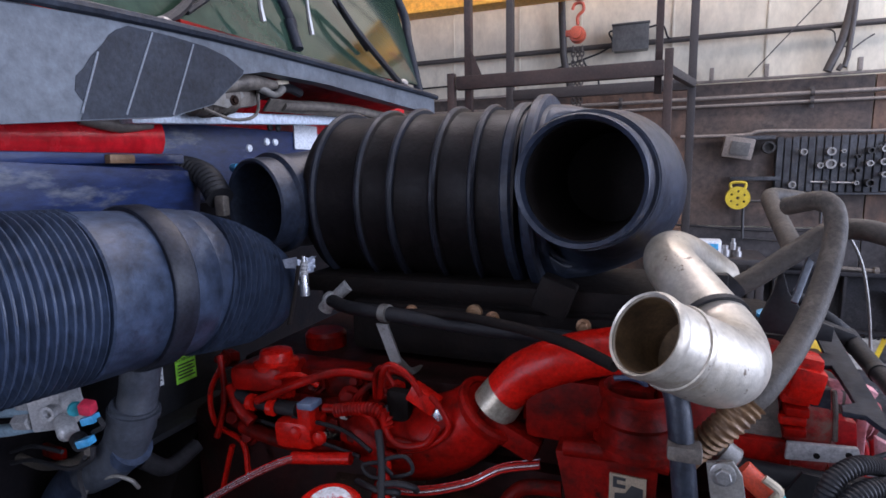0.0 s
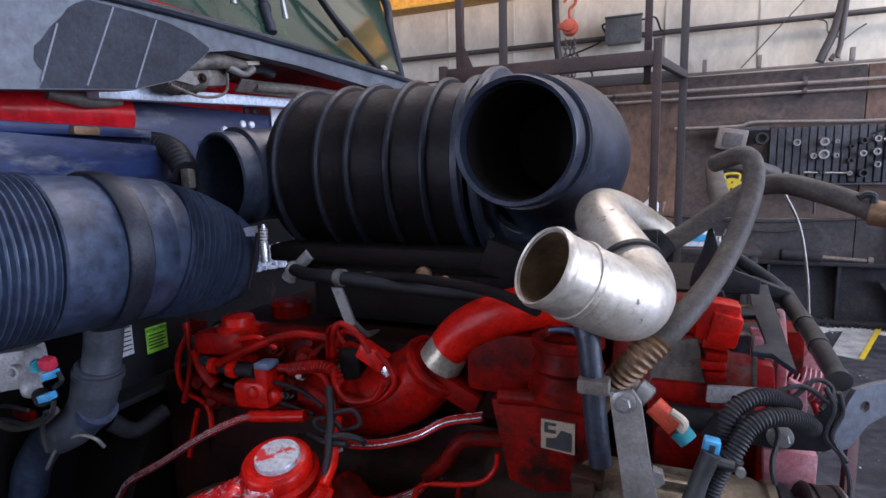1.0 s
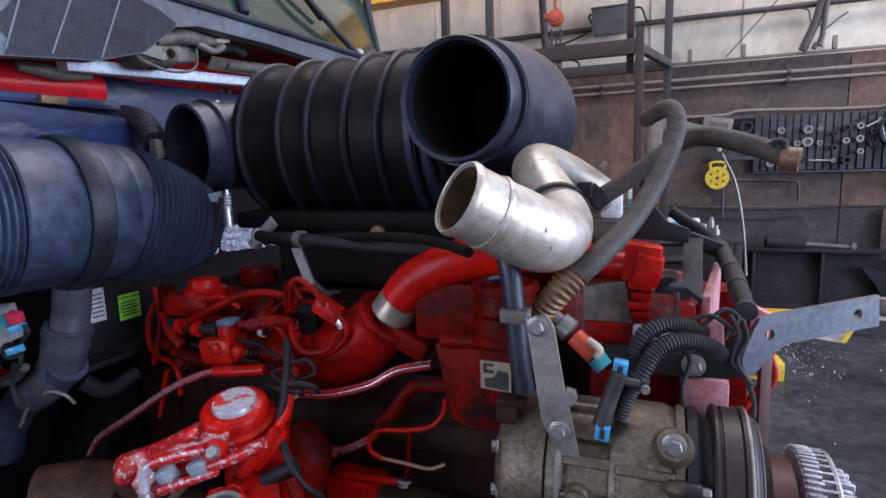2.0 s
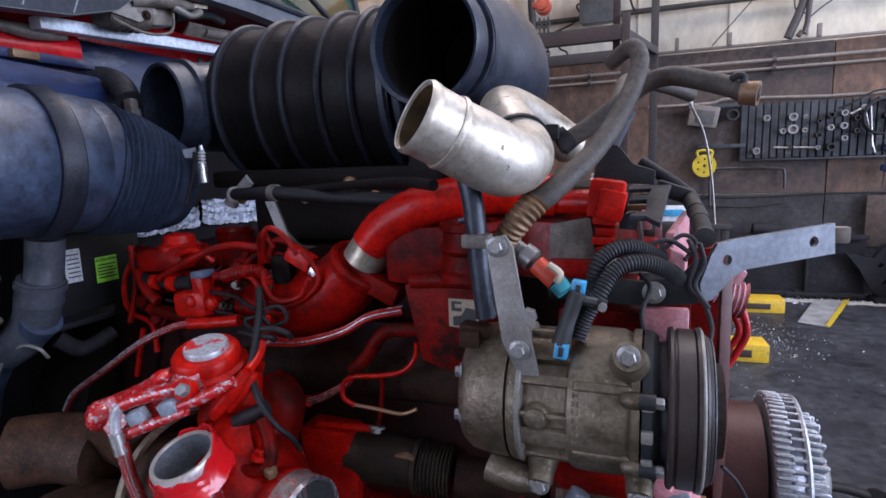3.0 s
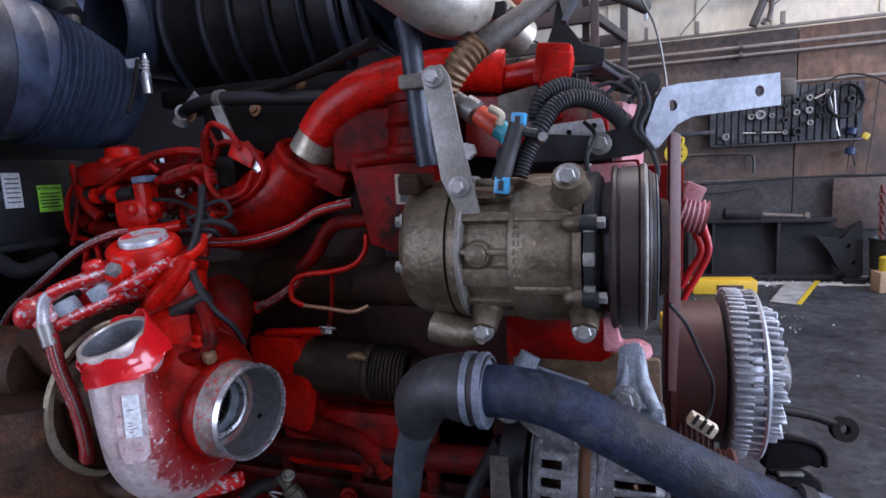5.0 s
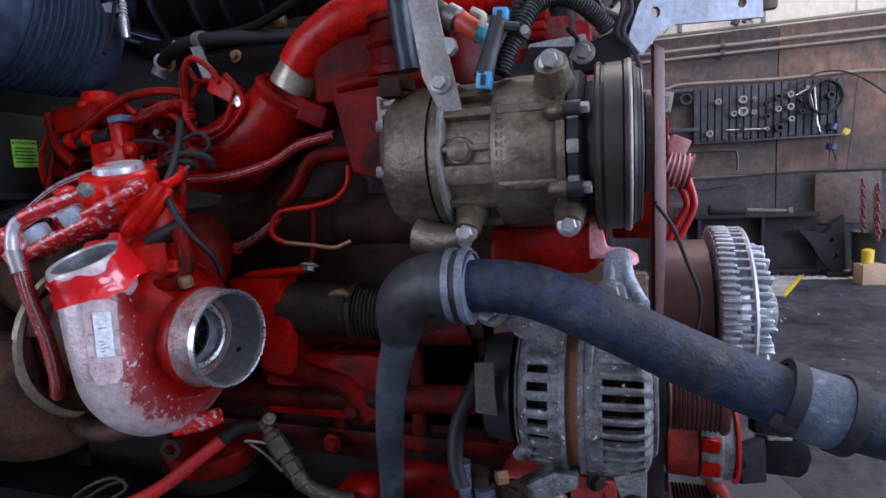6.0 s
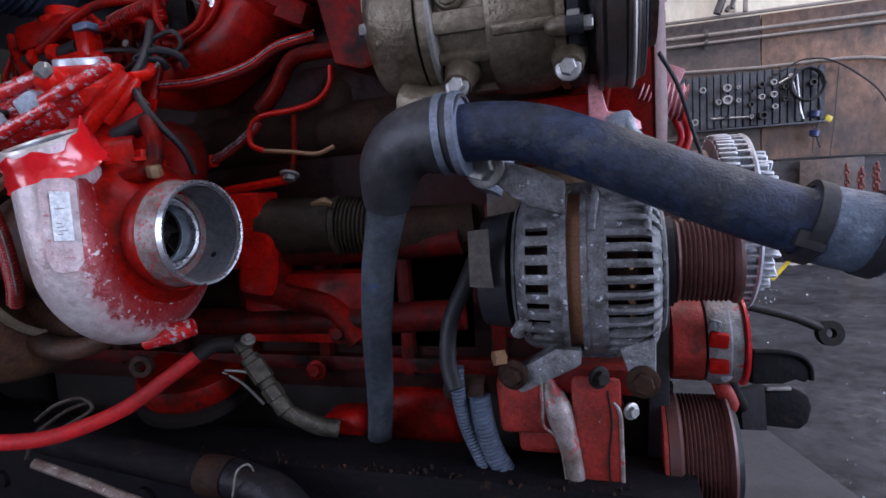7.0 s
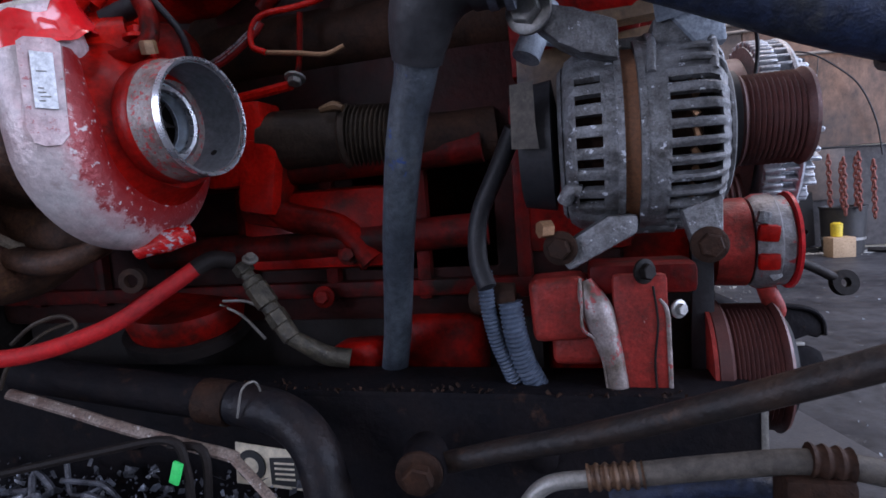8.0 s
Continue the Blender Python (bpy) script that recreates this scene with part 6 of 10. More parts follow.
for i in range(4):
    part("cover_bolt", bolt(B(), (-0.46 + i * 0.13, 0.714, 1.075), (0, -1, 0.2), 0.007), BRASS, eng)
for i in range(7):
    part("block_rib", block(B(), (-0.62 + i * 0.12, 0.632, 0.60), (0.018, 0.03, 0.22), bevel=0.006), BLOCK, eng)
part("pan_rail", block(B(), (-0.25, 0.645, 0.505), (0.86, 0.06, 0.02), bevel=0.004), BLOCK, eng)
part("oil_pan", block(B(), (-0.28, 0.78, 0.40), (0.80, 0.28, 0.20), bevel=0.03), GRIME_SHADE, eng, "dark oily sump")
part("side_cover", block(B(), (-0.02, 0.655, 0.59), (0.20, 0.05, 0.15), bevel=0.012), RED_WORN_SHADED, eng)
for z in (0.655, 0.56):
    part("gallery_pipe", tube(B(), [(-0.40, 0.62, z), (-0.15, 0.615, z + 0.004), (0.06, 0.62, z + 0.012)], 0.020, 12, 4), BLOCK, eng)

# exhaust manifold, dark and rusty, along the side
man = thing("exhaust_manifold", (-0.05, 0.62, 0.74), "dark rusty exhaust manifold on the engine side", "manifold")
part("log", tube(B(), [(-0.42, 0.645, 0.80), (-0.25, 0.648, 0.812), (0.0, 0.65, 0.815), (0.20, 0.655, 0.81)], 0.040, 18, 5), RUST, man)
for x in (-0.30, -0.10, 0.10):
    part("port", tube(B(), [(x, 0.645, 0.83), (x + 0.01, 0.655, 0.87), (x + 0.01, 0.68, 0.88)], [0.030, 0.026, 0.03], 14, 4), RUST, man)
egr = thing("exhaust_bellows", (-0.10, 0.61, 0.66), "rusty steel bellows pipe with a band clamp", "pipe")
part("flange", block(B(), (-0.2370, 0.6050, 0.6906), (0.082, 0.05, 0.100), bevel=0.006), RED, egr, "bright red flange")
part("tube", tube(B(), [(-0.2047, 0.6150, 0.6928), (-0.1769, 0.6150, 0.6917), (-0.1400, 0.6150, 0.6905), (-0.0960, 0.6150, 0.6890)], [0.038, 0.039, 0.038, 0.035], 26, 4), BROWN_STEEL, egr, "dark brown steel tube")
part("band", turned(B(), [(0, 0.030), (0, 0.039), (0.004, 0.041), (0.010, 0.039), (0.012, 0.030)], (-0.1010, 0.6150, 0.6890), (1, 0, 0.02), 28), BROWN_STEEL, egr)
part("band_bolt", tube(B(), [(-0.1180, 0.5800, 0.7200), (-0.1010, 0.5800, 0.7230), (-0.0900, 0.5800, 0.7190)], [0.0035, 0.006, 0.004], 8, 3), CORRODED, egr)
part("bellows", tube(B(), [(-0.0920, 0.6150, 0.6888), (-0.0480, 0.6200, 0.6864)], 0.0375, 30, 4, rib=(0.0054, 0.0040)), BROWN_STEEL, egr)
part("tail", tube(B(), [(-0.0411, 0.6200, 0.6799), (0.0165, 0.6300, 0.6783), (0.0732, 0.6400, 0.6809)], 0.032, 18, 4), RUST, egr)
part("neck", block(B(), (-0.2088, 0.6150, 0.6402), (0.06, 0.05, 0.10), rot=(0, 12, 0), bevel=0.012), RED_DIRTY_SHADED, egr)

# intake horn and the red crossover pipe
horn = thing("intake_horn", (-0.22, 0.60, 0.90), "red cast intake elbow with a bolted flange", "intake elbow")
part("bowl", tube(B(), [(-0.3875, 0.6400, 0.9162), (-0.2938, 0.6300, 0.9129), (-0.2243, 0.6200, 0.9433), (-0.1758, 0.6100, 0.9829)], [0.045, 0.056, 0.052, 0.044], 24, 6), RED_WORN_SHADED, horn)
part("flange", turned(B(), [(-0.018, 0.028), (-0.016, 0.043), (-0.006, 0.049), (0.002, 0.050), (0.006, 0.0475), (0.006, 0.040), (0.001, 0.038), (0.001, 0.028)], (-0.1710, 0.6120, 0.9850), (0.60, -0.12, 0.79), 36), RED_WORN_SHADED, horn)
part("web", block(B(), (-0.1464, 0.6000, 0.9651), (0.09, 0.04, 0.03), rot=(0, 25, 0), bevel=0.01), RED_DIRTY_SHADED, horn)
xp = thing("crossover_pipe", (-0.10, 0.60, 1.0), "bright red painted crossover pipe with a bare metal end", "pipe")
part("bare_end", turned(B(), [(0, 0.027), (0.002, 0.0300), (0.012, 0.0298), (0.032, 0.0282), (0.034, 0.024)], (-0.1660, 0.6040, 0.9905), (0.55, 0, 0.80), 32), surface("bare_tan_metal", (0.46, 0.42, 0.34), (0.26, 0.22, 0.15), 0.36, metal=0.6, scale=26, amount=0.95, bump=0.2), xp, "bare shiny pipe end")
part("pipe", tube(B(), [(-0.1499, 0.6000, 1.0158), (-0.1240, 0.6000, 1.0423), (-0.0730, 0.6000, 1.0680), (-0.0137, 0.6100, 1.0810), (0.0430, 0.6200, 1.0845), (0.0978, 0.6300, 1.0789)], [0.0275, 0.0285, 0.0282, 0.0278, 0.0270, 0.026], 26, 7), RED, xp)

# electrical gear on the engine's side
inj = thing("fuel_actuator", (-0.45, 0.60, 0.92), "red painted fuel actuator with wiring", "actuator")
part("upper_box", block(B(), (-0.5306, 0.6200, 0.9853), (0.10, 0.07, 0.040), rot=(0, -5, 0), bevel=0.014), RED_WORN_SHADED, inj)
part("dome", turned(B(), [(0, 0.034), (0.008, 0.034), (0.012, 0.026), (0.024, 0.024), (0.028, 0.01)], (-0.5163, 0.6200, 0.9985), (0, 0, 1), 22), RED, inj)
part("filter_head", turned(B(), [(-0.055, 0.040), (-0.03, 0.046), (-0.026, 0.052), (-0.004, 0.053), (0.002, 0.050), (0.004, 0.030), (0.010, 0.028), (0.012, 0.012)], (-0.5644, 0.6600, 0.9814), (0, -0.03, 1), 32), RED_WORN_SHADED, inj, "round red filter head")
part("rear_canister", turned(B(), [(-0.05, 0.034), (0.0, 0.035), (0.006, 0.030), (0.007, 0.01)], (-0.5062, 0.7400, 1.0157), (0, 0, 1), 26), RED_WORN_SHADED, inj)
part("lower_box", block(B(), (-0.4495, 0.5850, 0.9227), (0.065, 0.05, 0.042), rot=(0, -4, 0), bevel=0.012), RED, inj)
for c in ((-0.4424, 0.5620, 0.9290), (-0.4025, 0.5620, 0.9289)):
    part("boss", turned(B(), [(0, 0.010), (0.006, 0.009), (0.008, 0.004)], c, (0, -1, 0), 14), RED, inj)
part("plug", block(B(), (-0.4298, 0.5750, 0.9519), (0.022, 0.025, 0.040), rot=(0, -4, 0), bevel=0.004), RED, inj)
part("plug_band", block(B(), (-0.4236, 0.5700, 0.9714), (0.026, 0.026, 0.010), rot=(0, -4, 0), bevel=0.003), surface("slate_blue_plastic", (0.10, 0.14, 0.22), None, 0.4), inj)
part("black_tube", tube(B(), [(-0.5867, 0.6000, 0.9514), (-0.5141, 0.5900, 0.9488), (-0.4503, 0.5800, 0.9542)], 0.011, 12, 4), RUBBER, inj)
for c in ((-0.5376, 0.5850, 0.9505), (-0.4964, 0.5800, 0.9505)):
    part("strap", turned(B(), [(-0.005, 0.0125), (0.005, 0.0125)], c, (1, 0, 0), 14), RED, inj)
part("elbow_fitting", tube(B(), [(-0.5907, 0.6000, 0.9634), (-0.5650, 0.5900, 0.9340), (-0.5439, 0.5900, 0.9158)], 0.010, 10, 4), RED_WORN_SHADED, inj)
part("rear_casting", block(B(), (-0.4562, 0.6600, 0.9671), (0.16, 0.06, 0.06), bevel=0.012), RED_DIRTY_SHADED, inj)
part("rail", tube(B(), [(-0.5711, 0.6000, 0.9005), (-0.4880, 0.5900, 0.8954), (-0.3868, 0.5900, 0.8989)], 0.012, 12, 4), RED_DIRTY_SHADED, inj)
for c, r in (((-0.3752, 0.6000, 0.9740), 0.016), ((-0.3301, 0.6000, 0.9606), 0.013), ((-0.4027, 0.6000, 0.9319), 0.013), ((-0.3721, 0.6000, 0.9189), 0.012), ((-0.5946, 0.6100, 0.9083), 0.016), ((-0.5681, 0.6100, 0.8801), 0.014)):
    part("fitting", bolt(turned(B(), [(-0.03, r), (0.0, r)], c, (0.1, -1, 0.2), 14), c, (0.1, -1, 0.2), r * 0.75), RED_DIRTY_SHADED, inj)
# red tubes and harness
for pts, r in (([(-0.5245, 0.5800, 0.9570), (-0.4378, 0.5800, 0.9978), (-0.3914, 0.6000, 1.0105), (-0.3382, 0.6100, 1.0057)], 0.0062), ([(-0.3995, 0.5700, 0.9685), (-0.3369, 0.5700, 0.9728), (-0.3155, 0.5700, 0.9469), (-0.3067, 0.5600, 0.9082), (-0.3137, 0.5500, 0.8619)], 0.0062),
               ([(-0.3019, 0.5700, 0.9372), (-0.2624, 0.5800, 0.9334), (-0.2414, 0.5900, 0.9519), (-0.2393, 0.6000, 0.9788)], 0.0070), ([(-0.3269, 0.6000, 0.9852), (-0.3163, 0.6100, 1.0172), (-0.2869, 0.6100, 1.0119), (-0.2618, 0.6000, 0.9914)], 0.0050),
               ([(-0.3141, 0.5650, 0.9235), (-0.2848, 0.5700, 0.9188), (-0.2633, 0.5800, 0.9255)], 0.0055), ([(-0.6283, 0.6200, 1.0020), (-0.6150, 0.6100, 0.9367), (-0.6275, 0.6000, 0.8715)], 0.0050)):
    part("tube", tube(B(), pts, r, 10, 6), RED_WORN_SHADED, inj)
part("connector", block(B(), (-0.2542, 0.5850, 0.9980), (0.042, 0.022, 0.024), rot=(0, 28, 0), bevel=0.004), RED, inj)
part("connector_end", block(B(), (-0.2311, 0.5850, 0.9787), (0.018, 0.016, 0.014), rot=(0, 40, 0), bevel=0.003), STEEL_BRIGHT, inj)
part("black_hole_pad", block(B(), (-0.2978, 0.6000, 0.9763), (0.035, 0.02, 0.045), bevel=0.008), GRIME_SHADE, inj)

loom = thing("wiring_loom", (-0.32, 0.50, 0.80), "black wiring loom tied with a cable tie", "wiring")
part("sleeve", tube(B(), [(-0.3075, 0.5550, 0.9577), (-0.2908, 0.5300, 0.9281), (-0.2772, 0.5000, 0.8942), (-0.2692, 0.4800, 0.8766), (-0.2553, 0.4650, 0.8563), (-0.2353, 0.4550, 0.8354), (-0.2165, 0.4550, 0.8128), (-0.2061, 0.4700, 0.7902), (-0.2107, 0.4900, 0.7644)], [0.0055, 0.005, 0.0045, 0.0042, 0.0038, 0.0036, 0.0036, 0.0036, 0.0036], 10, 7), RUBBER, loom)
part("second_wire", tube(B(), [(-0.2994, 0.5500, 0.9411), (-0.2890, 0.5300, 0.9129), (-0.2768, 0.5050, 0.8911), (-0.2680, 0.4850, 0.8733), (-0.2570, 0.4720, 0.8531), (-0.2362, 0.4600, 0.8374)], 0.0028, 8, 6), RUBBER, loom)
part("cross_wire", tube(B(), [(-0.3274, 0.5300, 0.8979), (-0.2909, 0.5150, 0.9017), (-0.2678, 0.5200, 0.9012), (-0.2683, 0.5300, 0.8934)], 0.0042, 8, 6), RUBBER, loom)
part("loop", tube(B(), [(-0.2890, 0.5150, 0.9093), (-0.2664, 0.5200, 0.9124), (-0.2485, 0.5300, 0.9057), (-0.2479, 0.5400, 0.8950)], 0.0042, 8, 6), RUBBER, loom)
part("tie", tube(B(), [(-0.2709, 0.5150, 0.8930), (-0.2659, 0.5150, 0.8961)], 0.0025, 6, 3), STEEL_BRIGHT, loom)
part("red_wire", tube(B(), [(-0.2948, 0.5500, 0.9177), (-0.2805, 0.5200, 0.8957), (-0.2717, 0.5000, 0.8811), (-0.2649, 0.4700, 0.8718)], 0.0065, 12, 6), RED, loom)
part("tab", plate3(B(), [(-0.3071, 0.5300, 0.8624), (-0.2885, 0.5300, 0.8591), (-0.2932, 0.5300, 0.8448), (-0.3122, 0.5300, 0.8465)], 0.003), RED, loom)


def braided(pts, r, label, strand=STEEL_BRIGHT):
    h = thing("oil_line", Vector(pts[0]) - Vector((0, 0, 0.01)), label, "oil line", "braided oil lines")
    part("hose", tube(B(), pts, r * 0.9, 12, 8), RED_HOSE, h)
    for k in range(4):
        a = radians(-15 + 34 * k)
        off = Vector((0, -math.cos(a) * r, math.sin(a) * r))
        part("bright_strand", tube(B(), [Vector(p) + off for p in pts], r * 0.13, 5, 8), (strand, STEEL_BRIGHT, strand, RED_CHIPPED)[k], h)
    return h


ln = braided([(-0.6695, 0.5000, 0.7504), (-0.6401, 0.5000, 0.7841), (-0.5696, 0.5000, 0.8272), (-0.4990, 0.5100, 0.8736), (-0.4590, 0.5300, 0.8937), (-0.4375, 0.5500, 0.8981)], 0.0058, "red-stained braided oil line over the turbo")
part("end", tube(B(), [(-0.4431, 0.5500, 0.8972), (-0.3997, 0.5600, 0.8993), (-0.3569, 0.5650, 0.9047)], 0.0085, 12, 5), RED, ln)
ln = braided([(-0.3012, 0.5550, 0.8788), (-0.2472, 0.5650, 0.8803), (-0.1923, 0.5800, 0.8942), (-0.1522, 0.5900, 0.9162), (-0.1055, 0.6000, 0.9263)], 0.0068, "red-stained braided oil line along the head", RED)
ln = braided([(-0.2601, 0.5800, 0.7825), (-0.2300, 0.5800, 0.7942), (-0.1954, 0.5800, 0.8147), (-0.1824, 0.5800, 0.8274)], 0.0062, "short red braided line by the manifold")
part("elbow", tube(B(), [(-0.1794, 0.5800, 0.8402), (-0.1533, 0.5800, 0.8638), (-0.1346, 0.5800, 0.8911), (-0.1170, 0.5850, 0.9018), (-0.0770, 0.5900, 0.9044)], 0.0095, 12, 6), RED_DIRTY_SHADED, ln)
part("end", tube(B(), [(-0.2550, 0.5800, 0.7844), (-0.3044, 0.5850, 0.7766), (-0.3462, 0.5900, 0.7654)], 0.0085, 12, 5), RED, ln)
lp = thing("fuel_pipe", (-0.15, 0.57, 0.78), "thin red fuel pipe bent in a loop", "pipe")
part("loop", tube(B(), [(-0.0823, 0.5900, 0.8863), (-0.0864, 0.5900, 0.8634), (-0.1036, 0.5850, 0.8448), (-0.1356, 0.5800, 0.8371), (-0.1751, 0.5750, 0.8329), (-0.1916, 0.5750, 0.8203), (-0.1935, 0.5750, 0.8001), (-0.1763, 0.5750, 0.7906)], 0.0036, 10, 6), RED, lp)
part("bare_end", tube(B(), [(-0.1807, 0.5750, 0.7912), (-0.1398, 0.5800, 0.7865), (-0.1083, 0.5850, 0.7822), (-0.0865, 0.5900, 0.7898)], 0.0029, 8, 5), BRASS, lp)
part("stem", tube(B(), [(-0.1346, 0.5850, 0.8320), (-0.1406, 0.5850, 0.7801), (-0.1459, 0.5800, 0.7556)], 0.0035, 8, 5), RED_DIRTY_SHADED, lp)
part("stud", bolt(B(), (-0.1455, 0.5800, 0.7597), (0, -0.4, -1), 0.008), STEEL, lp)
part("arm", tube(B(), [(-0.2521, 0.5900, 0.7441), (-0.1543, 0.5850, 0.7532)], 0.006, 8, 3), RED, lp)

# front timing housing with the maker's plate
tim = thing("gear_housing", (0.0, 0.60, 0.85), "red gear housing with a grimy tan maker's plate", "housing")
part("case", plate3(B(), [(-0.0791, 0.5800, 0.9758), (-0.0204, 0.5800, 0.9812), (0.0309, 0.5800, 0.9762), (0.0266, 0.5800, 0.8791), (-0.0231, 0.5800, 0.8671), (-0.0578, 0.5800, 0.8774)], 0.06), RED_DIRTY_SHADED, tim)
part("rim", tube(B(), [(-0.0685, 0.5550, 0.9790), (-0.0078, 0.5500, 0.9843), (0.0411, 0.5500, 0.9795)], 0.010, 10, 4), RED_DIRTY_SHADED, tim)
part("top_case", block(B(), (-0.0479, 0.6300, 1.0057), (0.15, 0.09, 0.08), bevel=0.012), RED_DIRTY_SHADED, tim)
part("neck", turned(B(), [(0, 0.046), (0.008, 0.046), (0.012, 0.040), (0.030, 0.038), (0.036, 0.042), (0.044, 0.038), (0.058, 0.037), (0.060, 0.041), (0.068, 0.041), (0.070, 0.036), (0.062, 0.033), (0.03, 0.033)], (0.0064, 0.5750, 0.9841), (0, 0, 1), 28), RED_DIRTY_SHADED, tim, "grimy dark red filler neck")
part("neck_clip", tube(B(), [(-0.0323, 0.6000, 1.0427), (-0.0159, 0.6000, 1.0515), (0.0067, 0.6000, 1.0519), (0.0132, 0.6000, 1.0424), (-0.0091, 0.6000, 1.0328), (-0.0289, 0.6000, 1.0339)], 0.004, 8, 5), surface("slate_clip", (0.05, 0.07, 0.12), None, 0.4), tim)
part("side_block", block(B(), (-0.1122, 0.6400, 1.0004), (0.04, 0.05, 0.06), bevel=0.008), RED, tim)
mp_ = plane_of((0.0004, 0.5480, 0.9436), (1, -0.05, 0), (0, 0, 1))
plt = part("makers_plate", slab(B(), [(-0.019, -0.017), (0.019, -0.019), (0.019, 0.018), (-0.019, 0.018)], 0.002, mp_), surface("grimy_tan_plate", (0.30, 0.235, 0.16), (0.17, 0.12, 0.08), 0.5, scale=60, bump=0.1), tim, "grimy tan plate with a black emblem")
part("emblem", slab(B(), [(-0.015, 0.003), (-0.002, 0.003), (-0.002, 0.007), (-0.011, 0.007), (-0.011, 0.012), (-0.002, 0.012), (-0.002, 0.015), (-0.015, 0.015)], 0.001, mp_ @ Matrix.Translation((0, 0, 0.0015))), INK, plt)
part("emblem_field", slab(B(), [(-0.013, -0.015), (0.016, -0.016), (0.016, 0.006), (0.004, 0.008), (-0.002, -0.002), (-0.013, -0.004)], 0.001, mp_ @ Matrix.Translation((0, 0, 0.0015))), INK, plt)

# heater pipe with a bracket on the valve cover
hp = thing("heater_pipe", (-0.30, 0.65, 1.05), "black pipe with a bare end held by a steel bracket", "pipe")
part("pipe", tube(B(), [(-0.478, 0.716, 1.082), (-0.42, 0.676, 1.084), (-0.343, 0.652, 1.087), (-0.22, 0.655, 1.078), (-0.08, 0.67, 1.07)], 0.0105, 14, 6), RUBBER, hp)
part("long_hose", tube(B(), [(-0.343, 0.652, 1.087), (-0.2499, 0.6500, 1.0939), (-0.1440, 0.6000, 1.1006), (-0.0696, 0.5500, 1.1035), (-0.0132, 0.5000, 1.1008)], 0.0065, 12, 6), GRIME_SHADE, hp)
part("end_ring", turned(B(), [(-0.006, 0.009), (-0.006, 0.0135), (0.006, 0.0135), (0.008, 0.009)], (-0.476, 0.714, 1.082), (-0.6, 0.6, 0.05), 18), ZINC, hp, "grey steel end ring")
part("elbow", tube(B(), [(-0.476, 0.716, 1.083), (-0.487, 0.745, 1.090), (-0.500, 0.782, 1.094)], 0.0115, 14, 4), RUBBER, hp)
part("bare_end", tube(B(), [(-0.4920, 0.7200, 1.0640), (-0.4860, 0.7200, 1.0720), (-0.4700, 0.7200, 1.0870), (-0.4450, 0.7210, 1.1080)], [0.0125, 0.0120, 0.0095, 0.0105], 16, 5), ZINC, hp, "bare steel pipe end")
part("bracket", plate3(B(), [(-0.350, 0.638, 1.075), (-0.332, 0.638, 1.075), (-0.312, 0.640, 1.020), (-0.330, 0.640, 1.020)], 0.004), STEEL, hp, "zinc steel bracket")
part("bracket_foot", tube(B(), [(-0.318, 0.640, 1.022), (-0.310, 0.66, 1.00), (-0.31, 0.70, 0.99)], 0.006, 8, 4), STRAP, hp)
part("clip", turned(B(), [(-0.006, 0.0135), (0.006, 0.0135)], (-0.343, 0.652, 1.087), (1, -0.2, 0), 16), STRAP, hp)
part("sender", turned(B(), [(0, 0.011), (0.008, 0.011), (0.012, 0.006)], (-0.2086, 0.6600, 1.0979), (0, -1, 0.1), 14), CORRODED, hp)

# crowded small gear on the side of the head
clut = thing("fuel_rail", (-0.30, 0.61, 0.90), "grimy red fuel rail with unions and thin pipes", "fuel rail")
part("rail", tube(B(), [(-0.6277, 0.6300, 0.9345), (-0.4657, 0.6300, 0.9378), (-0.3316, 0.6300, 0.9452)], 0.017, 12, 4), RED_DIRTY_SHADED, clut)
for i, (c, r) in enumerate((((-0.5524, 0.6100, 0.9683), 0.010), ((-0.4441, 0.6150, 0.9789), 0.012), ((-0.3840, 0.6000, 0.9488), 0.010), ((-0.3198, 0.6100, 0.9886), 0.011), ((-0.3753, 0.6200, 0.9923), 0.013), ((-0.4161, 0.6000, 0.9146), 0.009), ((-0.5003, 0.6000, 0.9592), 0.008), ((-0.6437, 0.6400, 0.9871), 0.012), ((-0.2918, 0.6000, 0.9435), 0.010), ((-0.2278, 0.6100, 0.9779), 0.009))):
    part("union_nut", turned(turned(B(), [(-0.028, r * 1.2), (-0.006, r * 1.2), (-0.005, r * 0.8), (0.004, r * 0.8)], c, (0.1 * (i % 3 - 1), -1, 0.25), 6), [(0.004, r * 0.5), (0.012, r * 0.5)], c, (0.1 * (i % 3 - 1), -1, 0.25), 10), (RED, RED_DIRTY_SHADED, STRAP)[i % 3], clut)
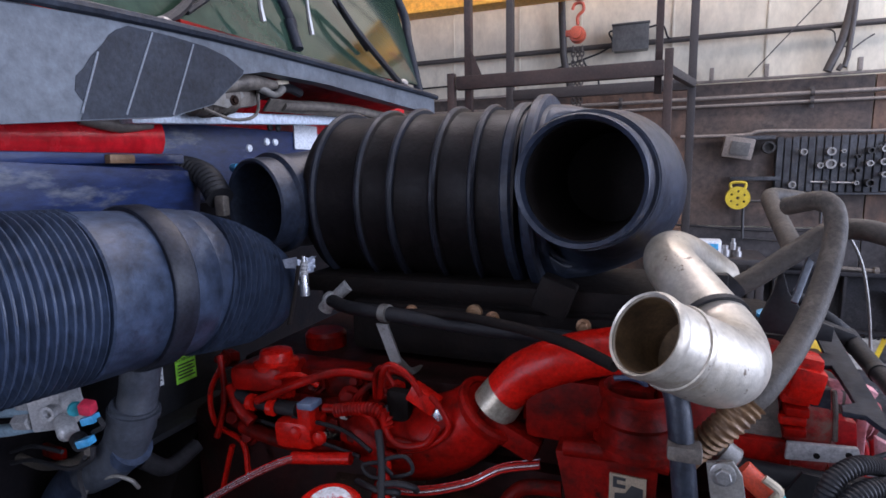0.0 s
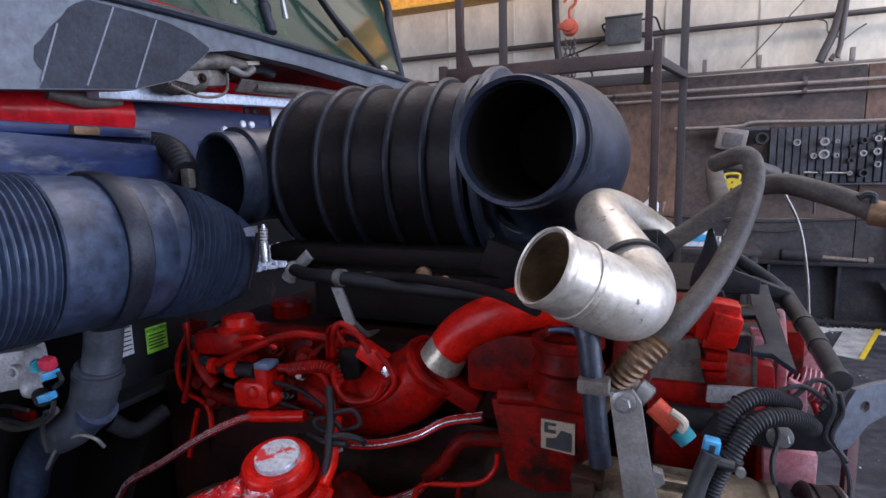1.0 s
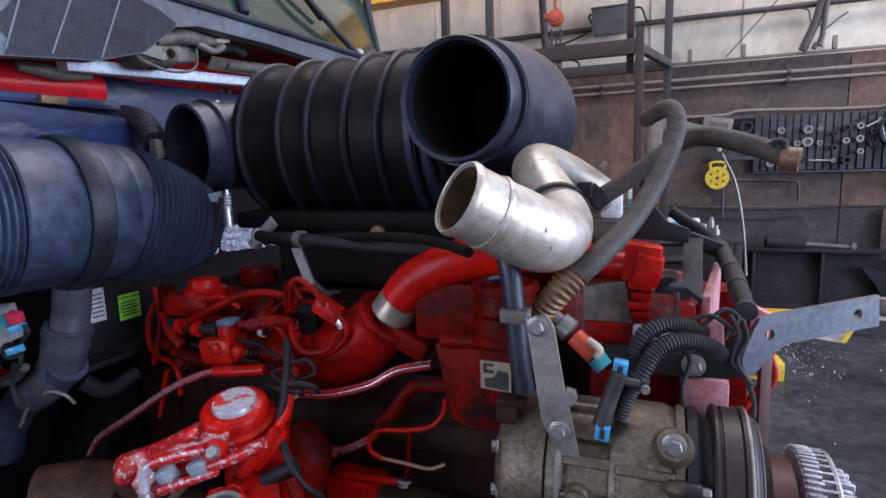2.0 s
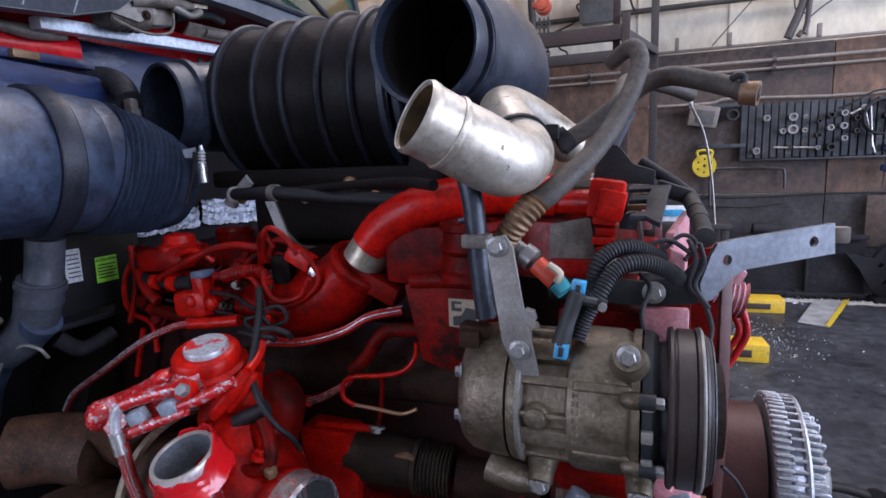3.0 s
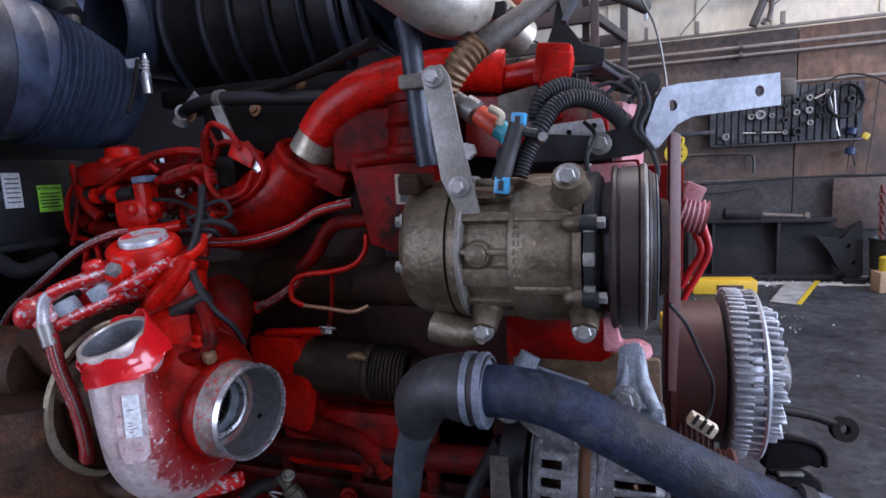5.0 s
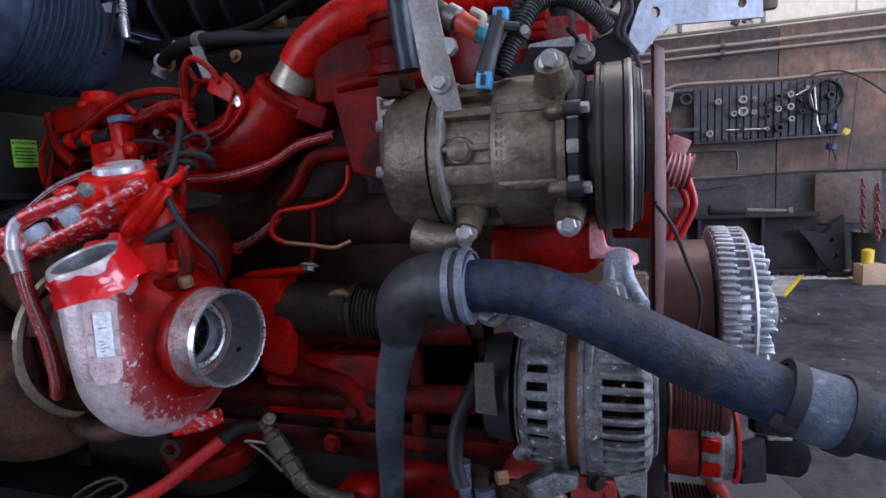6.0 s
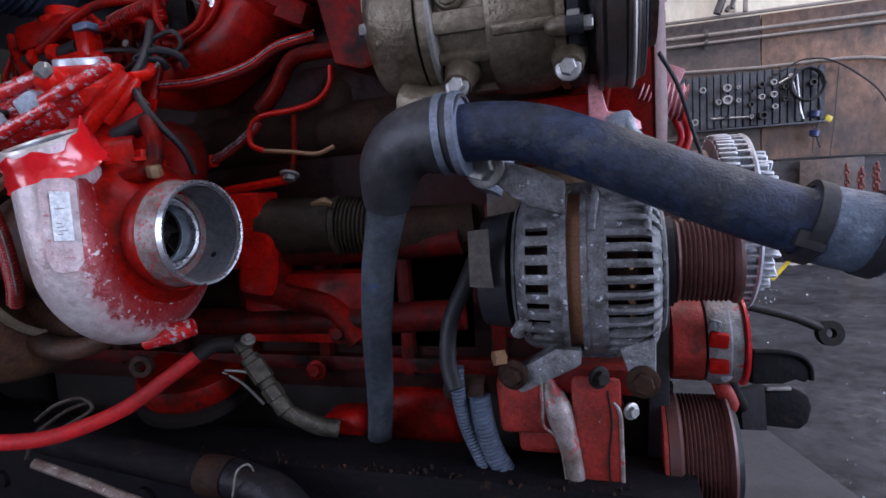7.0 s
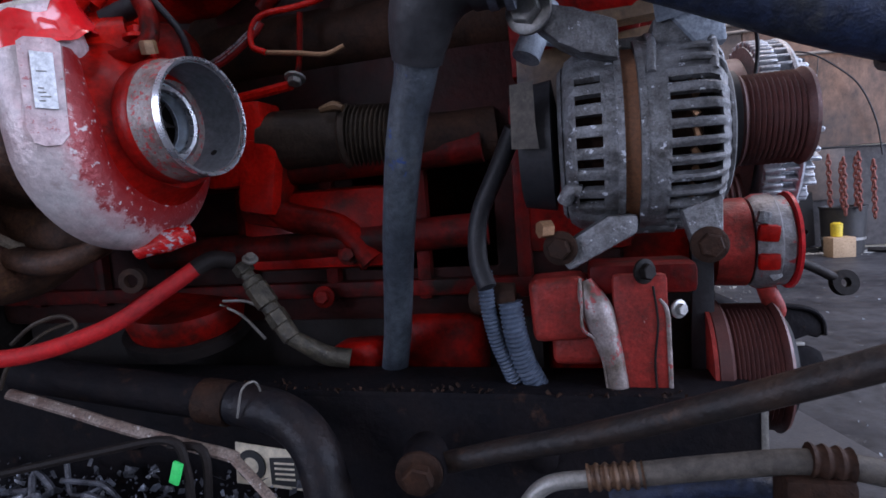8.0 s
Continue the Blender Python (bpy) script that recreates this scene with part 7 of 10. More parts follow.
for i, pts in enumerate(([(-0.5464, 0.6050, 0.9686), (-0.5010, 0.5900, 0.9907), (-0.4535, 0.5900, 1.0021), (-0.4331, 0.6050, 0.9836)], [(-0.3792, 0.5950, 0.9492), (-0.3604, 0.5850, 0.9788), (-0.3406, 0.6000, 0.9979), (-0.3113, 0.6000, 0.9889)], [(-0.6309, 0.6300, 0.9874), (-0.6544, 0.6200, 0.9358), (-0.6372, 0.6100, 0.8889), (-0.5762, 0.6000, 0.8723), (-0.5596, 0.5900, 0.8279)],
                         [(-0.2836, 0.5900, 0.9445), (-0.2469, 0.5850, 0.9367), (-0.2245, 0.5950, 0.9512), (-0.2210, 0.6000, 0.9744)], [(-0.5970, 0.6000, 0.8625), (-0.6106, 0.6000, 0.8238), (-0.6265, 0.6000, 0.7742)], [(-0.2263, 0.6300, 0.9889), (-0.1834, 0.6200, 0.9761), (-0.1477, 0.6200, 0.9713), (-0.1124, 0.6200, 0.9742)])):
    part("thin_pipe", tube(B(), pts, 0.0045, 8, 6), (RED, RED_DIRTY_SHADED)[i % 2], clut)
for pts in ([(-0.4577, 0.5750, 0.9437), (-0.3772, 0.5750, 0.9388), (-0.3223, 0.5600, 0.9242)], [(-0.3142, 0.5900, 0.9773), (-0.3109, 0.5850, 0.9534), (-0.3175, 0.5700, 0.9309)], [(-0.5250, 0.5900, 0.9203), (-0.4184, 0.5800, 0.9113), (-0.3460, 0.5700, 0.9065)]):
    part("wire", tube(B(), pts, 0.003, 6, 6), RUBBER, clut)
low = thing("oil_cooler", (-0.06, 0.62, 0.55), "dark red oil cooler casting with bolts low on the engine", "oil cooler")
part("case", block(B(), (-0.1536, 0.6300, 0.5818), (0.20, 0.05, 0.10), bevel=0.016), RED_WORN_SHADED, low)
part("flange", block(B(), (-0.2064, 0.6000, 0.6501), (0.05, 0.05, 0.09), rot=(0, 10, 0), bevel=0.012), RED, low)
part("pipe", tube(B(), [(-0.2337, 0.6000, 0.6430), (-0.1888, 0.6050, 0.6029), (-0.1173, 0.6100, 0.5824), (-0.0800, 0.6100, 0.5409)], 0.018, 14, 5), RED_DIRTY_SHADED, low)
part("port", block(B(), (-0.1120, 0.6250, 0.4200), (0.066, 0.06, 0.040), rot=(0, -4, 0), bevel=0.016, seg=3), RED_WORN_SHADED, low)
part("port_housing", block(B(), (-0.0050, 0.6450, 0.4280), (0.110, 0.06, 0.085), bevel=0.024, seg=3), RED_DIRTY_SHADED, low)
for c in ((-0.1068, 0.6000, 0.5509), (-0.1449, 0.6000, 0.5000)):
    part("bolt", bolt(B(), c, (0.1, -1, 0.1), 0.009), RED_DIRTY_SHADED, low)

fw = thing("fuel_wiring", (-0.30, 0.57, 0.93), "red-oversprayed wires and ribbed sleeve over the fuel rail", "wiring")
part("ribbed_sleeve", tube(B(), [(-0.377, 0.565, 0.971), (-0.347, 0.565, 0.978), (-0.318, 0.565, 0.981), (-0.303, 0.565, 0.973), (-0.299, 0.565, 0.960)], 0.0078, 14, 6, rib=(0.0052, 0.0028)), RED_WORN_SHADED, fw)
for pts, r in (([(-0.320, 0.585, 0.990), (-0.310, 0.575, 1.027), (-0.300, 0.575, 1.041), (-0.283, 0.575, 1.037), (-0.266, 0.575, 1.023), (-0.254, 0.575, 1.005)], 0.0042), ([(-0.226, 0.560, 0.974), (-0.244, 0.560, 0.948), (-0.282, 0.560, 0.940), (-0.299, 0.560, 0.956), (-0.302, 0.560, 0.984)], 0.0046), ([(-0.237, 0.565, 1.012), (-0.221, 0.565, 0.993), (-0.214, 0.565, 0.970), (-0.239, 0.565, 0.945), (-0.283, 0.565, 0.927)], 0.0040), ([(-0.330, 0.590, 0.985), (-0.326, 0.585, 1.020), (-0.312, 0.580, 1.034), (-0.296, 0.580, 1.012)], 0.0034)):
    part("wire", tube(B(), pts, r, 10, 6), RED_WORN_SHADED, fw)
part("black_wire", tube(B(), [(-0.279, 0.535, 0.913), (-0.292, 0.535, 0.929), (-0.263, 0.540, 0.938), (-0.255, 0.540, 0.918), (-0.304, 0.535, 0.904), (-0.323, 0.540, 0.915), (-0.292, 0.545, 0.923)], 0.0028, 8, 6), RUBBER, fw)

# ---- turbocharger ----
tb = thing("turbocharger", (-0.28, 0.38, 0.60), "turbocharger with flaking red paint on a grey casting", "turbocharger")
TC = Vector((-0.268, 0.462, 0.694))
ax = Vector((1, -0.10, 0.0)).normalized()
sc, radii = [], []
for k in range(15):
    a = radians(-180 + 290 * k / 14)     # from the near side round the bottom to the far side and over
    rr = 0.080 - 0.014 * k / 14
    sc.append(TC + Vector((-0.004, math.cos(a) * rr, math.sin(a) * rr)))
    radii.append(0.045 - 0.022 * k / 14)
part("volute", tube(B(), [TC + Vector((-0.019, -0.080, 0.060)), TC + Vector((-0.012, -0.080, 0.030))] + sc, [0.034, 0.0365] + [r * (0.86 + 0.14 * min(1, k / 3)) for k, r in enumerate(radii)], 40, 6), TURBO_CASTING, tb, "grey cast volute with patches of red paint")
part("cover", turned(B(), [(-0.05, 0.03), (-0.045, 0.088), (-0.015, 0.094), (0.012, 0.088), (0.034, 0.072), (0.048, 0.061), (0.058, 0.056), (0.058, 0.048), (-0.03, 0.052)], TC, ax, 44, closed=True), RED_WORN_SHADED, tb, "red painted inlet cover")
IC = Vector((-0.212, 0.446, 0.700))
part("inlet", turned(B(), [(0, 0.040), (0, 0.0545), (0.006, 0.0565), (0.014, 0.0570), (0.018, 0.0550), (0.042, 0.0540), (0.046, 0.0525), (0.044, 0.0505), (-0.006, 0.049), (-0.012, 0.040)], IC, ax, 52, closed=True), surface("worn_inlet_paint", (0.26, 0.235, 0.22), (0.13, 0.075, 0.062), 0.42, metal=0.35, scale=50, amount=1.0, chip=(0.30, 0.024, 0.024), chip_scale=170, chip_at=0.55, dirt=(0.40, 0.36, 0.32), dirt_at=0.60, dirt_scale=70, bump=0.8), tb, "grey inlet pipe with red paint traces")
part("collar", turned(B(), [(-0.004, 0.0540), (-0.004, 0.0560), (0.001, 0.0578), (0.012, 0.0578), (0.015, 0.0566), (0.015, 0.0540)], IC, ax, 52, closed=True), RED_WORN_SHADED, tb, "red painted collar with chipped edge")
part("bore", turned(B(), [(-0.004, 0.0470), (-0.004, 0.0486), (0.0435, 0.0501), (0.0435, 0.0492)], IC, ax, 52, closed=True), surface("grey_bore", (0.20, 0.21, 0.225), (0.12, 0.125, 0.135), 0.36, metal=0.5, scale=18, bump=0.1), tb, "plain grey inlet bore")
part("insert_ring", turned(B(), [(-0.004, 0.0300), (0.002, 0.0310), (0.003, 0.0345), (-0.001, 0.0365), (-0.006, 0.0365)], IC, ax, 44, closed=True), STEEL_BRIGHT, tb, "bright insert ring")
part("inlet_rim", turned(B(), [(0.040, 0.0500), (0.047, 0.0512), (0.0475, 0.0538), (0.041, 0.0546)], IC, ax, 52, closed=True), STEEL_BRIGHT, tb)
part("bore_wall", turned(B(), [(-0.022, 0.030), (-0.022, 0.0492), (0.040, 0.0502), (0.040, 0.0495), (-0.018, 0.0480), (-0.018, 0.030)], IC, ax, 48, closed=True), surface("dark_machined_bore", (0.24, 0.25, 0.27), (0.15, 0.16, 0.18), 0.35, metal=0.7, scale=40, bump=0.1), tb)
part("inner_ring", turned(B(), [(-0.018, 0.031), (-0.008, 0.031), (-0.004, 0.033), (-0.004, 0.039), (-0.008, 0.041), (-0.018, 0.042)], IC, ax, 44, closed=True), surface("pale_blue_bore", (0.58, 0.66, 0.74), (0.45, 0.52, 0.60), 0.3, metal=0.5, bump=0.05), tb)
# Wheel, blades and bore_back are coloured near-black for the shade inside the inlet.
wheel = part("compressor_wheel", turned(B(), [(-0.045, 0.002), (-0.045, 0.030), (-0.028, 0.022), (-0.014, 0.009), (-0.008, 0.006), (-0.006, 0.002)], IC, ax, 24), GRIME_SHADE, tb)
for k in range(7):
    a = 2 * math.pi * k / 7
    d = Vector((0, math.cos(a), math.sin(a)))
    part("blade", plate3(B(), [IC - ax * 0.016 + d * 0.006, IC - ax * 0.016 + d * 0.029, IC - ax * 0.036 + d * 0.029 + ax.cross(d) * 0.014, IC - ax * 0.036 + d * 0.007 + ax.cross(d) * 0.007], 0.0015), GRIME_SHADE, wheel)
part("port_hole", turned(B(), [(0, 0.0035), (0.001, 0.0035)], IC + ax * 0.020 + Vector((0, 0.040, -0.028)), (0, -0.8, 0.6), 12), GRIME_SHADE, tb)
part("bore_back", turned(B(), [(-0.06, 0.002), (-0.06, 0.040), (-0.02, 0.043), (-0.02, 0.032), (-0.045, 0.031)], IC, ax, 32), GRIME_SHADE, tb)
part("plate", slab(B(), [(-0.0150, -0.034), (-0.011, -0.046), (-0.004, -0.049), (0.007, -0.048), (0.0130, -0.040), (0.0145, 0.034), (0.009, 0.038), (-0.010, 0.038), (-0.0150, 0.034)], 0.010, plane_of((-0.2500, 0.3570, 0.7230), (0.72, 0.69, 0), (-0.07, 0.0, 1))), VOLUTE, tb)
dl = plane_of((-0.2452, 0.3522, 0.7265), (0.72, 0.69, 0), (-0.07, 0.0, 1))
dp = part("data_plate", slab(B(), [(-0.0075, -0.022), (0.0080, -0.023), (0.0085, 0.022), (-0.0070, 0.023)], 0.002, dl), PAPER, tb, "white data plate")
for i, (u0, u1) in enumerate(((-0.004, 0.000), (-0.003, 0.004), (-0.004, 0.001), (-0.004, 0.000), (-0.004, 0.003))):
    part("print_line", slab(B(), [(u0, 0), (u1, 0), (u1, 0.0008), (u0, 0.0008)], 0.0008, dl @ Matrix.Translation((0, -0.017 + i * 0.0034 + 0.010 * (i > 3), 0.0013))), STRAP, dp)
# discharge flange, wrapped red
FU = Vector((-0.2923, 0.3820, 0.7979))
fax = Vector((-0.07, -0.37, 0.92)).normalized()
part("discharge", turned(B(), [(-0.048, 0.031), (-0.044, 0.0345), (-0.03, 0.0355), (-0.014, 0.0385), (-0.002, 0.039), (0.0, 0.038), (0.0, 0.0335), (-0.046, 0.0315)], FU, fax, 40, closed=True), VOLUTE, tb, "grey discharge neck with a bare rim")
part("discharge_rim", turned(B(), [(0.0, 0.0328), (0.003, 0.0335), (0.003, 0.0372), (0.0, 0.0385)], FU, fax, 40, closed=True), surface("bare_cream_rim", (0.52, 0.48, 0.42), (0.36, 0.33, 0.30), 0.4, metal=0.5, scale=60, bump=0.2), tb)
part("discharge_bore", turned(B(), [(-0.042, 0.002), (-0.042, 0.0316), (0.001, 0.0332), (0.001, 0.0324), (-0.040, 0.0306), (-0.040, 0.002)], FU, fax, 36), surface("grey_cast_bore", (0.20, 0.215, 0.235), (0.12, 0.13, 0.145), 0.45, metal=0.45, scale=24, bump=0.25), tb, "dark grey bore")
part("seal_tape", ragged_band(FU, fax, 0.0405, -0.030, 0.012, (0.35, 1, 0.0), 3), TAPE, tb, "crumpled red sealing tape")
part("seal_tape", ragged_band(FU - fax * 0.012, fax, 0.0415, -0.022, 0.004, (-1, -0.4, 0.0), 8), TAPE, tb, "crumpled red sealing tape")
part("stud", bolt(tube(B(), [(-0.2258, 0.4400, 0.7759), (-0.2249, 0.4400, 0.7597)], 0.009, 10, 3), (-0.2263, 0.4400, 0.7785), (0, 0, 1), 0.010), RED, tb)
part("upper_port", tube(B(), [(-0.3179, 0.4600, 0.7584), (-0.2828, 0.4700, 0.7707), (-0.2569, 0.4800, 0.7794)], [0.045, 0.045, 0.038], 20, 5), RED, tb)
part("lower_lug", tube(B(), [(-0.2693, 0.4500, 0.5782), (-0.2407, 0.4600, 0.5870), (-0.2180, 0.4700, 0.5928)], [0.008, 0.012, 0.010], 10, 4), RED_CHIPPED, tb)
# turbine side
part("bearing_housing", turned(B(), [(-0.17, 0.06), (-0.14, 0.068), (-0.08, 0.062), (-0.045, 0.085)], TC, (1, -0.05, 0), 28), TURBINE, tb)
part("v_band", turned(B(), [(-0.145, 0.097), (-0.145, 0.1035), (-0.140, 0.106), (-0.135, 0.1035), (-0.135, 0.097)], TC + Vector((0, 0.01, -0.01)), (1, -0.05, 0), 40, closed=True), surface("brassy_clamp_steel", (0.44, 0.39, 0.30), (0.26, 0.21, 0.14), 0.36, metal=0.6, scale=40, amount=0.9, bump=0.3), tb, "bright v-band clamp")
tv = []
for k in range(13):
    a = radians(-200 + 320 * k / 12)
    tv.append(TC + Vector((-0.205, 0.01 + math.cos(a) * 0.095, -0.02 + math.sin(a) * 0.095)))
part("turbine_volute", tube(B(), tv, [0.062 - 0.022 * k / 12 for k in range(13)], 22, 4), TURBINE, tb, "rusty brown turbine casing")
part("turbine_foot", tube(B(), [(-0.452, 0.440, 0.612), (-0.432, 0.440, 0.590), (-0.405, 0.440, 0.577), (-0.372, 0.440, 0.572), (-0.338, 0.445, 0.577), (-0.310, 0.455, 0.590)], [0.010, 0.013, 0.014, 0.014, 0.012, 0.008], 14, 5), TURBINE, tb, "rusty lower flange of the turbine casing")
part("casing_belly", tube(B(), [(-0.470, 0.470, 0.640), (-0.420, 0.475, 0.612), (-0.372, 0.480, 0.600), (-0.330, 0.490, 0.612)], [0.030, 0.036, 0.036, 0.024], 18, 5), TURBINE, tb)
part("downpipe", tube(B(), [(-0.6413, 0.4000, 0.7341), (-0.5903, 0.4400, 0.7310), (-0.5149, 0.4500, 0.7258)], 0.05, 20, 5), TURBINE, tb)
part("oil_elbow", tube(B(), [(-0.3900, 0.3920, 0.8451), (-0.3969, 0.3880, 0.8397), (-0.4022, 0.3860, 0.8276), (-0.4020, 0.3840, 0.8061), (-0.3965, 0.3830, 0.7894)], [0.0055, 0.006, 0.006, 0.007, 0.007], 14, 6), surface("worn_pale_pipe", (0.46, 0.46, 0.49), (0.34, 0.33, 0.35), 0.35, metal=0.3, scale=40, chip=(0.45, 0.02, 0.03), chip_scale=60, chip_at=0.58), tb, "worn pale oil pipe")
part("oil_ferrule", tube(B(), [(-0.4003, 0.3830, 0.8080), (-0.3925, 0.3820, 0.7839)], 0.0085, 14, 3), STEEL, tb)
part("oil_hose", tube(B(), [(-0.3945, 0.3850, 0.7969), (-0.3856, 0.3850, 0.7530), (-0.3682, 0.3850, 0.7078), (-0.3682, 0.3900, 0.6595), (-0.3851, 0.4000, 0.6340)], 0.0072, 12, 6, rib=(0.0030, 0.0006)), RED_HOSE, tb)
for k in range(4):
    off = Vector((0.0045 * (k - 1.5), -0.0068 + 0.0012 * abs(k - 1.5), 0))
    part("bright_strand", tube(B(), [Vector(p) + off for p in ((-0.3945, 0.3850, 0.7969), (-0.3856, 0.3850, 0.7530), (-0.3682, 0.3850, 0.7078), (-0.3682, 0.3900, 0.6595), (-0.3851, 0.4000, 0.6340))], 0.0009, 5, 6), (RED_CHIPPED, STRAP)[k % 2], tb)

act = thing("turbo_actuator", (-0.36, 0.46, 0.82), "red actuator with flaking paint and a round cap on the turbo", "actuator")
part("arm_body", tube(B(), [(-0.4901, 0.4250, 0.8022), (-0.4230, 0.4350, 0.8207), (-0.3688, 0.4500, 0.8437), (-0.3223, 0.4700, 0.8604)], [0.018, 0.026, 0.030, 0.038], 10, 4), RED_CHIPPED, act)
part("end_knob", turned(B(), [(-0.020, 0.010), (-0.014, 0.017), (-0.004, 0.020), (0.006, 0.019), (0.012, 0.014), (0.015, 0.006)], (-0.4622, 0.4080, 0.8125), (-0.5, -0.7, 0.25), 20), RED_CHIPPED, act)
part("upper_rib", tube(B(), [(-0.3216, 0.4080, 0.8435), (-0.2892, 0.4150, 0.8560), (-0.2512, 0.4300, 0.8759)], [0.006, 0.0075, 0.007], 10, 4), RED_CHIPPED, act)
part("lower_rib", tube(B(), [(-0.4053, 0.3950, 0.7992), (-0.3643, 0.4000, 0.8173), (-0.3073, 0.4080, 0.8402)], [0.007, 0.0075, 0.005], 10, 4), RED_CHIPPED, act)
for c in ((-0.3829, 0.4020, 0.8252), (-0.3317, 0.4060, 0.8429)):
    part("bare_boss", block(B(), c, (0.026, 0.016, 0.020), rot=(10, -24, 8), bevel=0.005), CASTING, act)
part("oily_pocket", block(B(), (-0.3955, 0.4120, 0.8327), (0.035, 0.016, 0.010), rot=(0, -24, 8), bevel=0.004), GRIME_SHADE, act)
part("ridge_knob", turned(B(), [(0, 0.012), (0.006, 0.011), (0.009, 0.006)], (-0.3629, 0.4250, 0.8683), (0, -0.4, 1), 16), RED_CHIPPED, act)
part("cap_base", turned(B(), [(-0.03, 0.050), (-0.012, 0.050), (-0.008, 0.044), (0.006, 0.043), (0.010, 0.040), (0.012, 0.035)], (-0.3353, 0.4750, 0.8831), (0.08, -0.25, 1), 32), RED, act)
part("cap_top", turned(B(), [(0.0, 0.028), (0.010, 0.0285), (0.013, 0.027)], (-0.3313, 0.4730, 0.8888), (0.08, -0.25, 1), 28), surface("flaked_cap", (0.50, 0.53, 0.57), (0.40, 0.43, 0.47), 0.4, metal=0.5, scale=20, chip=(0.50, 0.015, 0.015), chip_scale=22, chip_at=0.56), act, "flaked grey cap top")
part("bolt_seat", turned(B(), [(-0.012, 0.013), (0.0, 0.0135), (0.003, 0.012)], (-0.3096, 0.4080, 0.8677), (0.1, -0.8, 0.5), 20), RED, act)
part("bolt", turned(B(), [(0.0, 0.0085), (0.007, 0.0085), (0.009, 0.0070)], (-0.3006, 0.4020, 0.8695), (0.1, -0.8, 0.5), 6), STEEL, act, "bare steel bolt")
part("pipe", tube(B(), [(-0.3172, 0.4080, 0.8687), (-0.3471, 0.4020, 0.8595), (-0.3756, 0.3960, 0.8509), (-0.3920, 0.3920, 0.8443)], 0.0078, 14, 5), RED_CHIPPED, act)
part("bracket", plate3(B(), [(-0.4797, 0.4100, 0.8212), (-0.4443, 0.4200, 0.8387), (-0.4045, 0.4200, 0.8154), (-0.4279, 0.4000, 0.7841)], 0.012), RED_CHIPPED, act)
part("lower_casting", tube(B(), [(-0.3213, 0.5200, 0.8525), (-0.3255, 0.5100, 0.8235), (-0.3306, 0.5000, 0.7870), (-0.3315, 0.5000, 0.7472)], [0.030, 0.038, 0.042, 0.036], 20, 5), RED, act)
part("stub", tube(B(), [(-0.2790, 0.4550, 0.8065), (-0.2398, 0.4700, 0.8258)], 0.0105, 12, 3), RUBBER, act, "black rubber stub")
# Casting behind lower_casting; its darker red carries the shade there.
part("shadow_casting", tube(B(), [(-0.3093, 0.5600, 0.8106), (-0.2837, 0.5500, 0.7902), (-0.2907, 0.5400, 0.7438)], [0.030, 0.036, 0.034], 18, 5), RED_DIRTY_SHADED, act)
part("red_hose", tube(B(), [(-0.2605, 0.4620, 0.8737), (-0.2738, 0.4520, 0.8525), (-0.2958, 0.4450, 0.8286), (-0.3048, 0.4450, 0.8167)], [0.007, 0.0095, 0.010, 0.007], 14, 6), RED, act)
part("red_hose", tube(B(), [(-0.2564, 0.4700, 0.8699), (-0.2664, 0.4620, 0.8502), (-0.2895, 0.4550, 0.8260)], [0.006, 0.008, 0.008], 14, 6), RED, act)
part("arch", tube(B(), [(-0.2932, 0.4350, 0.7939), (-0.2845, 0.4320, 0.7736), (-0.2598, 0.4300, 0.7616), (-0.2313, 0.4320, 0.7624), (-0.2144, 0.4360, 0.7744), (-0.2148, 0.4400, 0.7969), (-0.2315, 0.4500, 0.8205)], 0.0085, 12, 6), RED_DIRTY_SHADED, act)
part("arch_nut", turned(B(), [(0, 0.0075), (0.010, 0.0075), (0.012, 0.006)], (-0.2102, 0.4320, 0.7606), (0.1, -0.3, 1), 6), CORRODED, act)

# below the turbo: red hose, fitting, chain
rh = thing("red_hose", (-0.4, 0.42, 0.43), "scuffed red rubber hose under the turbo", "hose")
part("hose", tube(B(), [(-0.4291, 0.3600, 0.4920), (-0.3733, 0.3800, 0.4882), (-0.3350, 0.4000, 0.4923), (-0.2893, 0.4300, 0.5084), (-0.2515, 0.4600, 0.5360), (-0.2276, 0.4800, 0.5551)], 0.0085, 16, 6), surface("scuffed_red_rubber", (0.36, 0.010, 0.010), (0.17, 0.008, 0.009), 0.5, bump=0.5, amount=0.95, spec=0.25, scale=20, dirt=(0.06, 0.03, 0.03), dirt_at=0.58), rh)
part("end_sleeve", tube(B(), [(-0.2314, 0.4800, 0.5529), (-0.2213, 0.5000, 0.5618), (-0.2115, 0.5200, 0.5576)], 0.0095, 14, 5), GRIME_SHADE, rh, "oily black sleeve")
FITTING = surface("greasy_olive_iron", (0.085, 0.073, 0.050), (0.020, 0.017, 0.013), 0.46, metal=0.3, scale=70, amount=1.0, dirt=(0.20, 0.175, 0.125), dirt_at=0.60, dirt_scale=80, bump=1.0, bump_scale=150)
fit_ = thing("swivel_fitting", (-0.20, 0.54, 0.45), "dull swivel pipe fitting with a hexagon nut", "fitting")
fd = Vector((0.55, 0.0, -0.835)).normalized()
f0 = Vector((-0.2260, 0.5550, 0.5500))
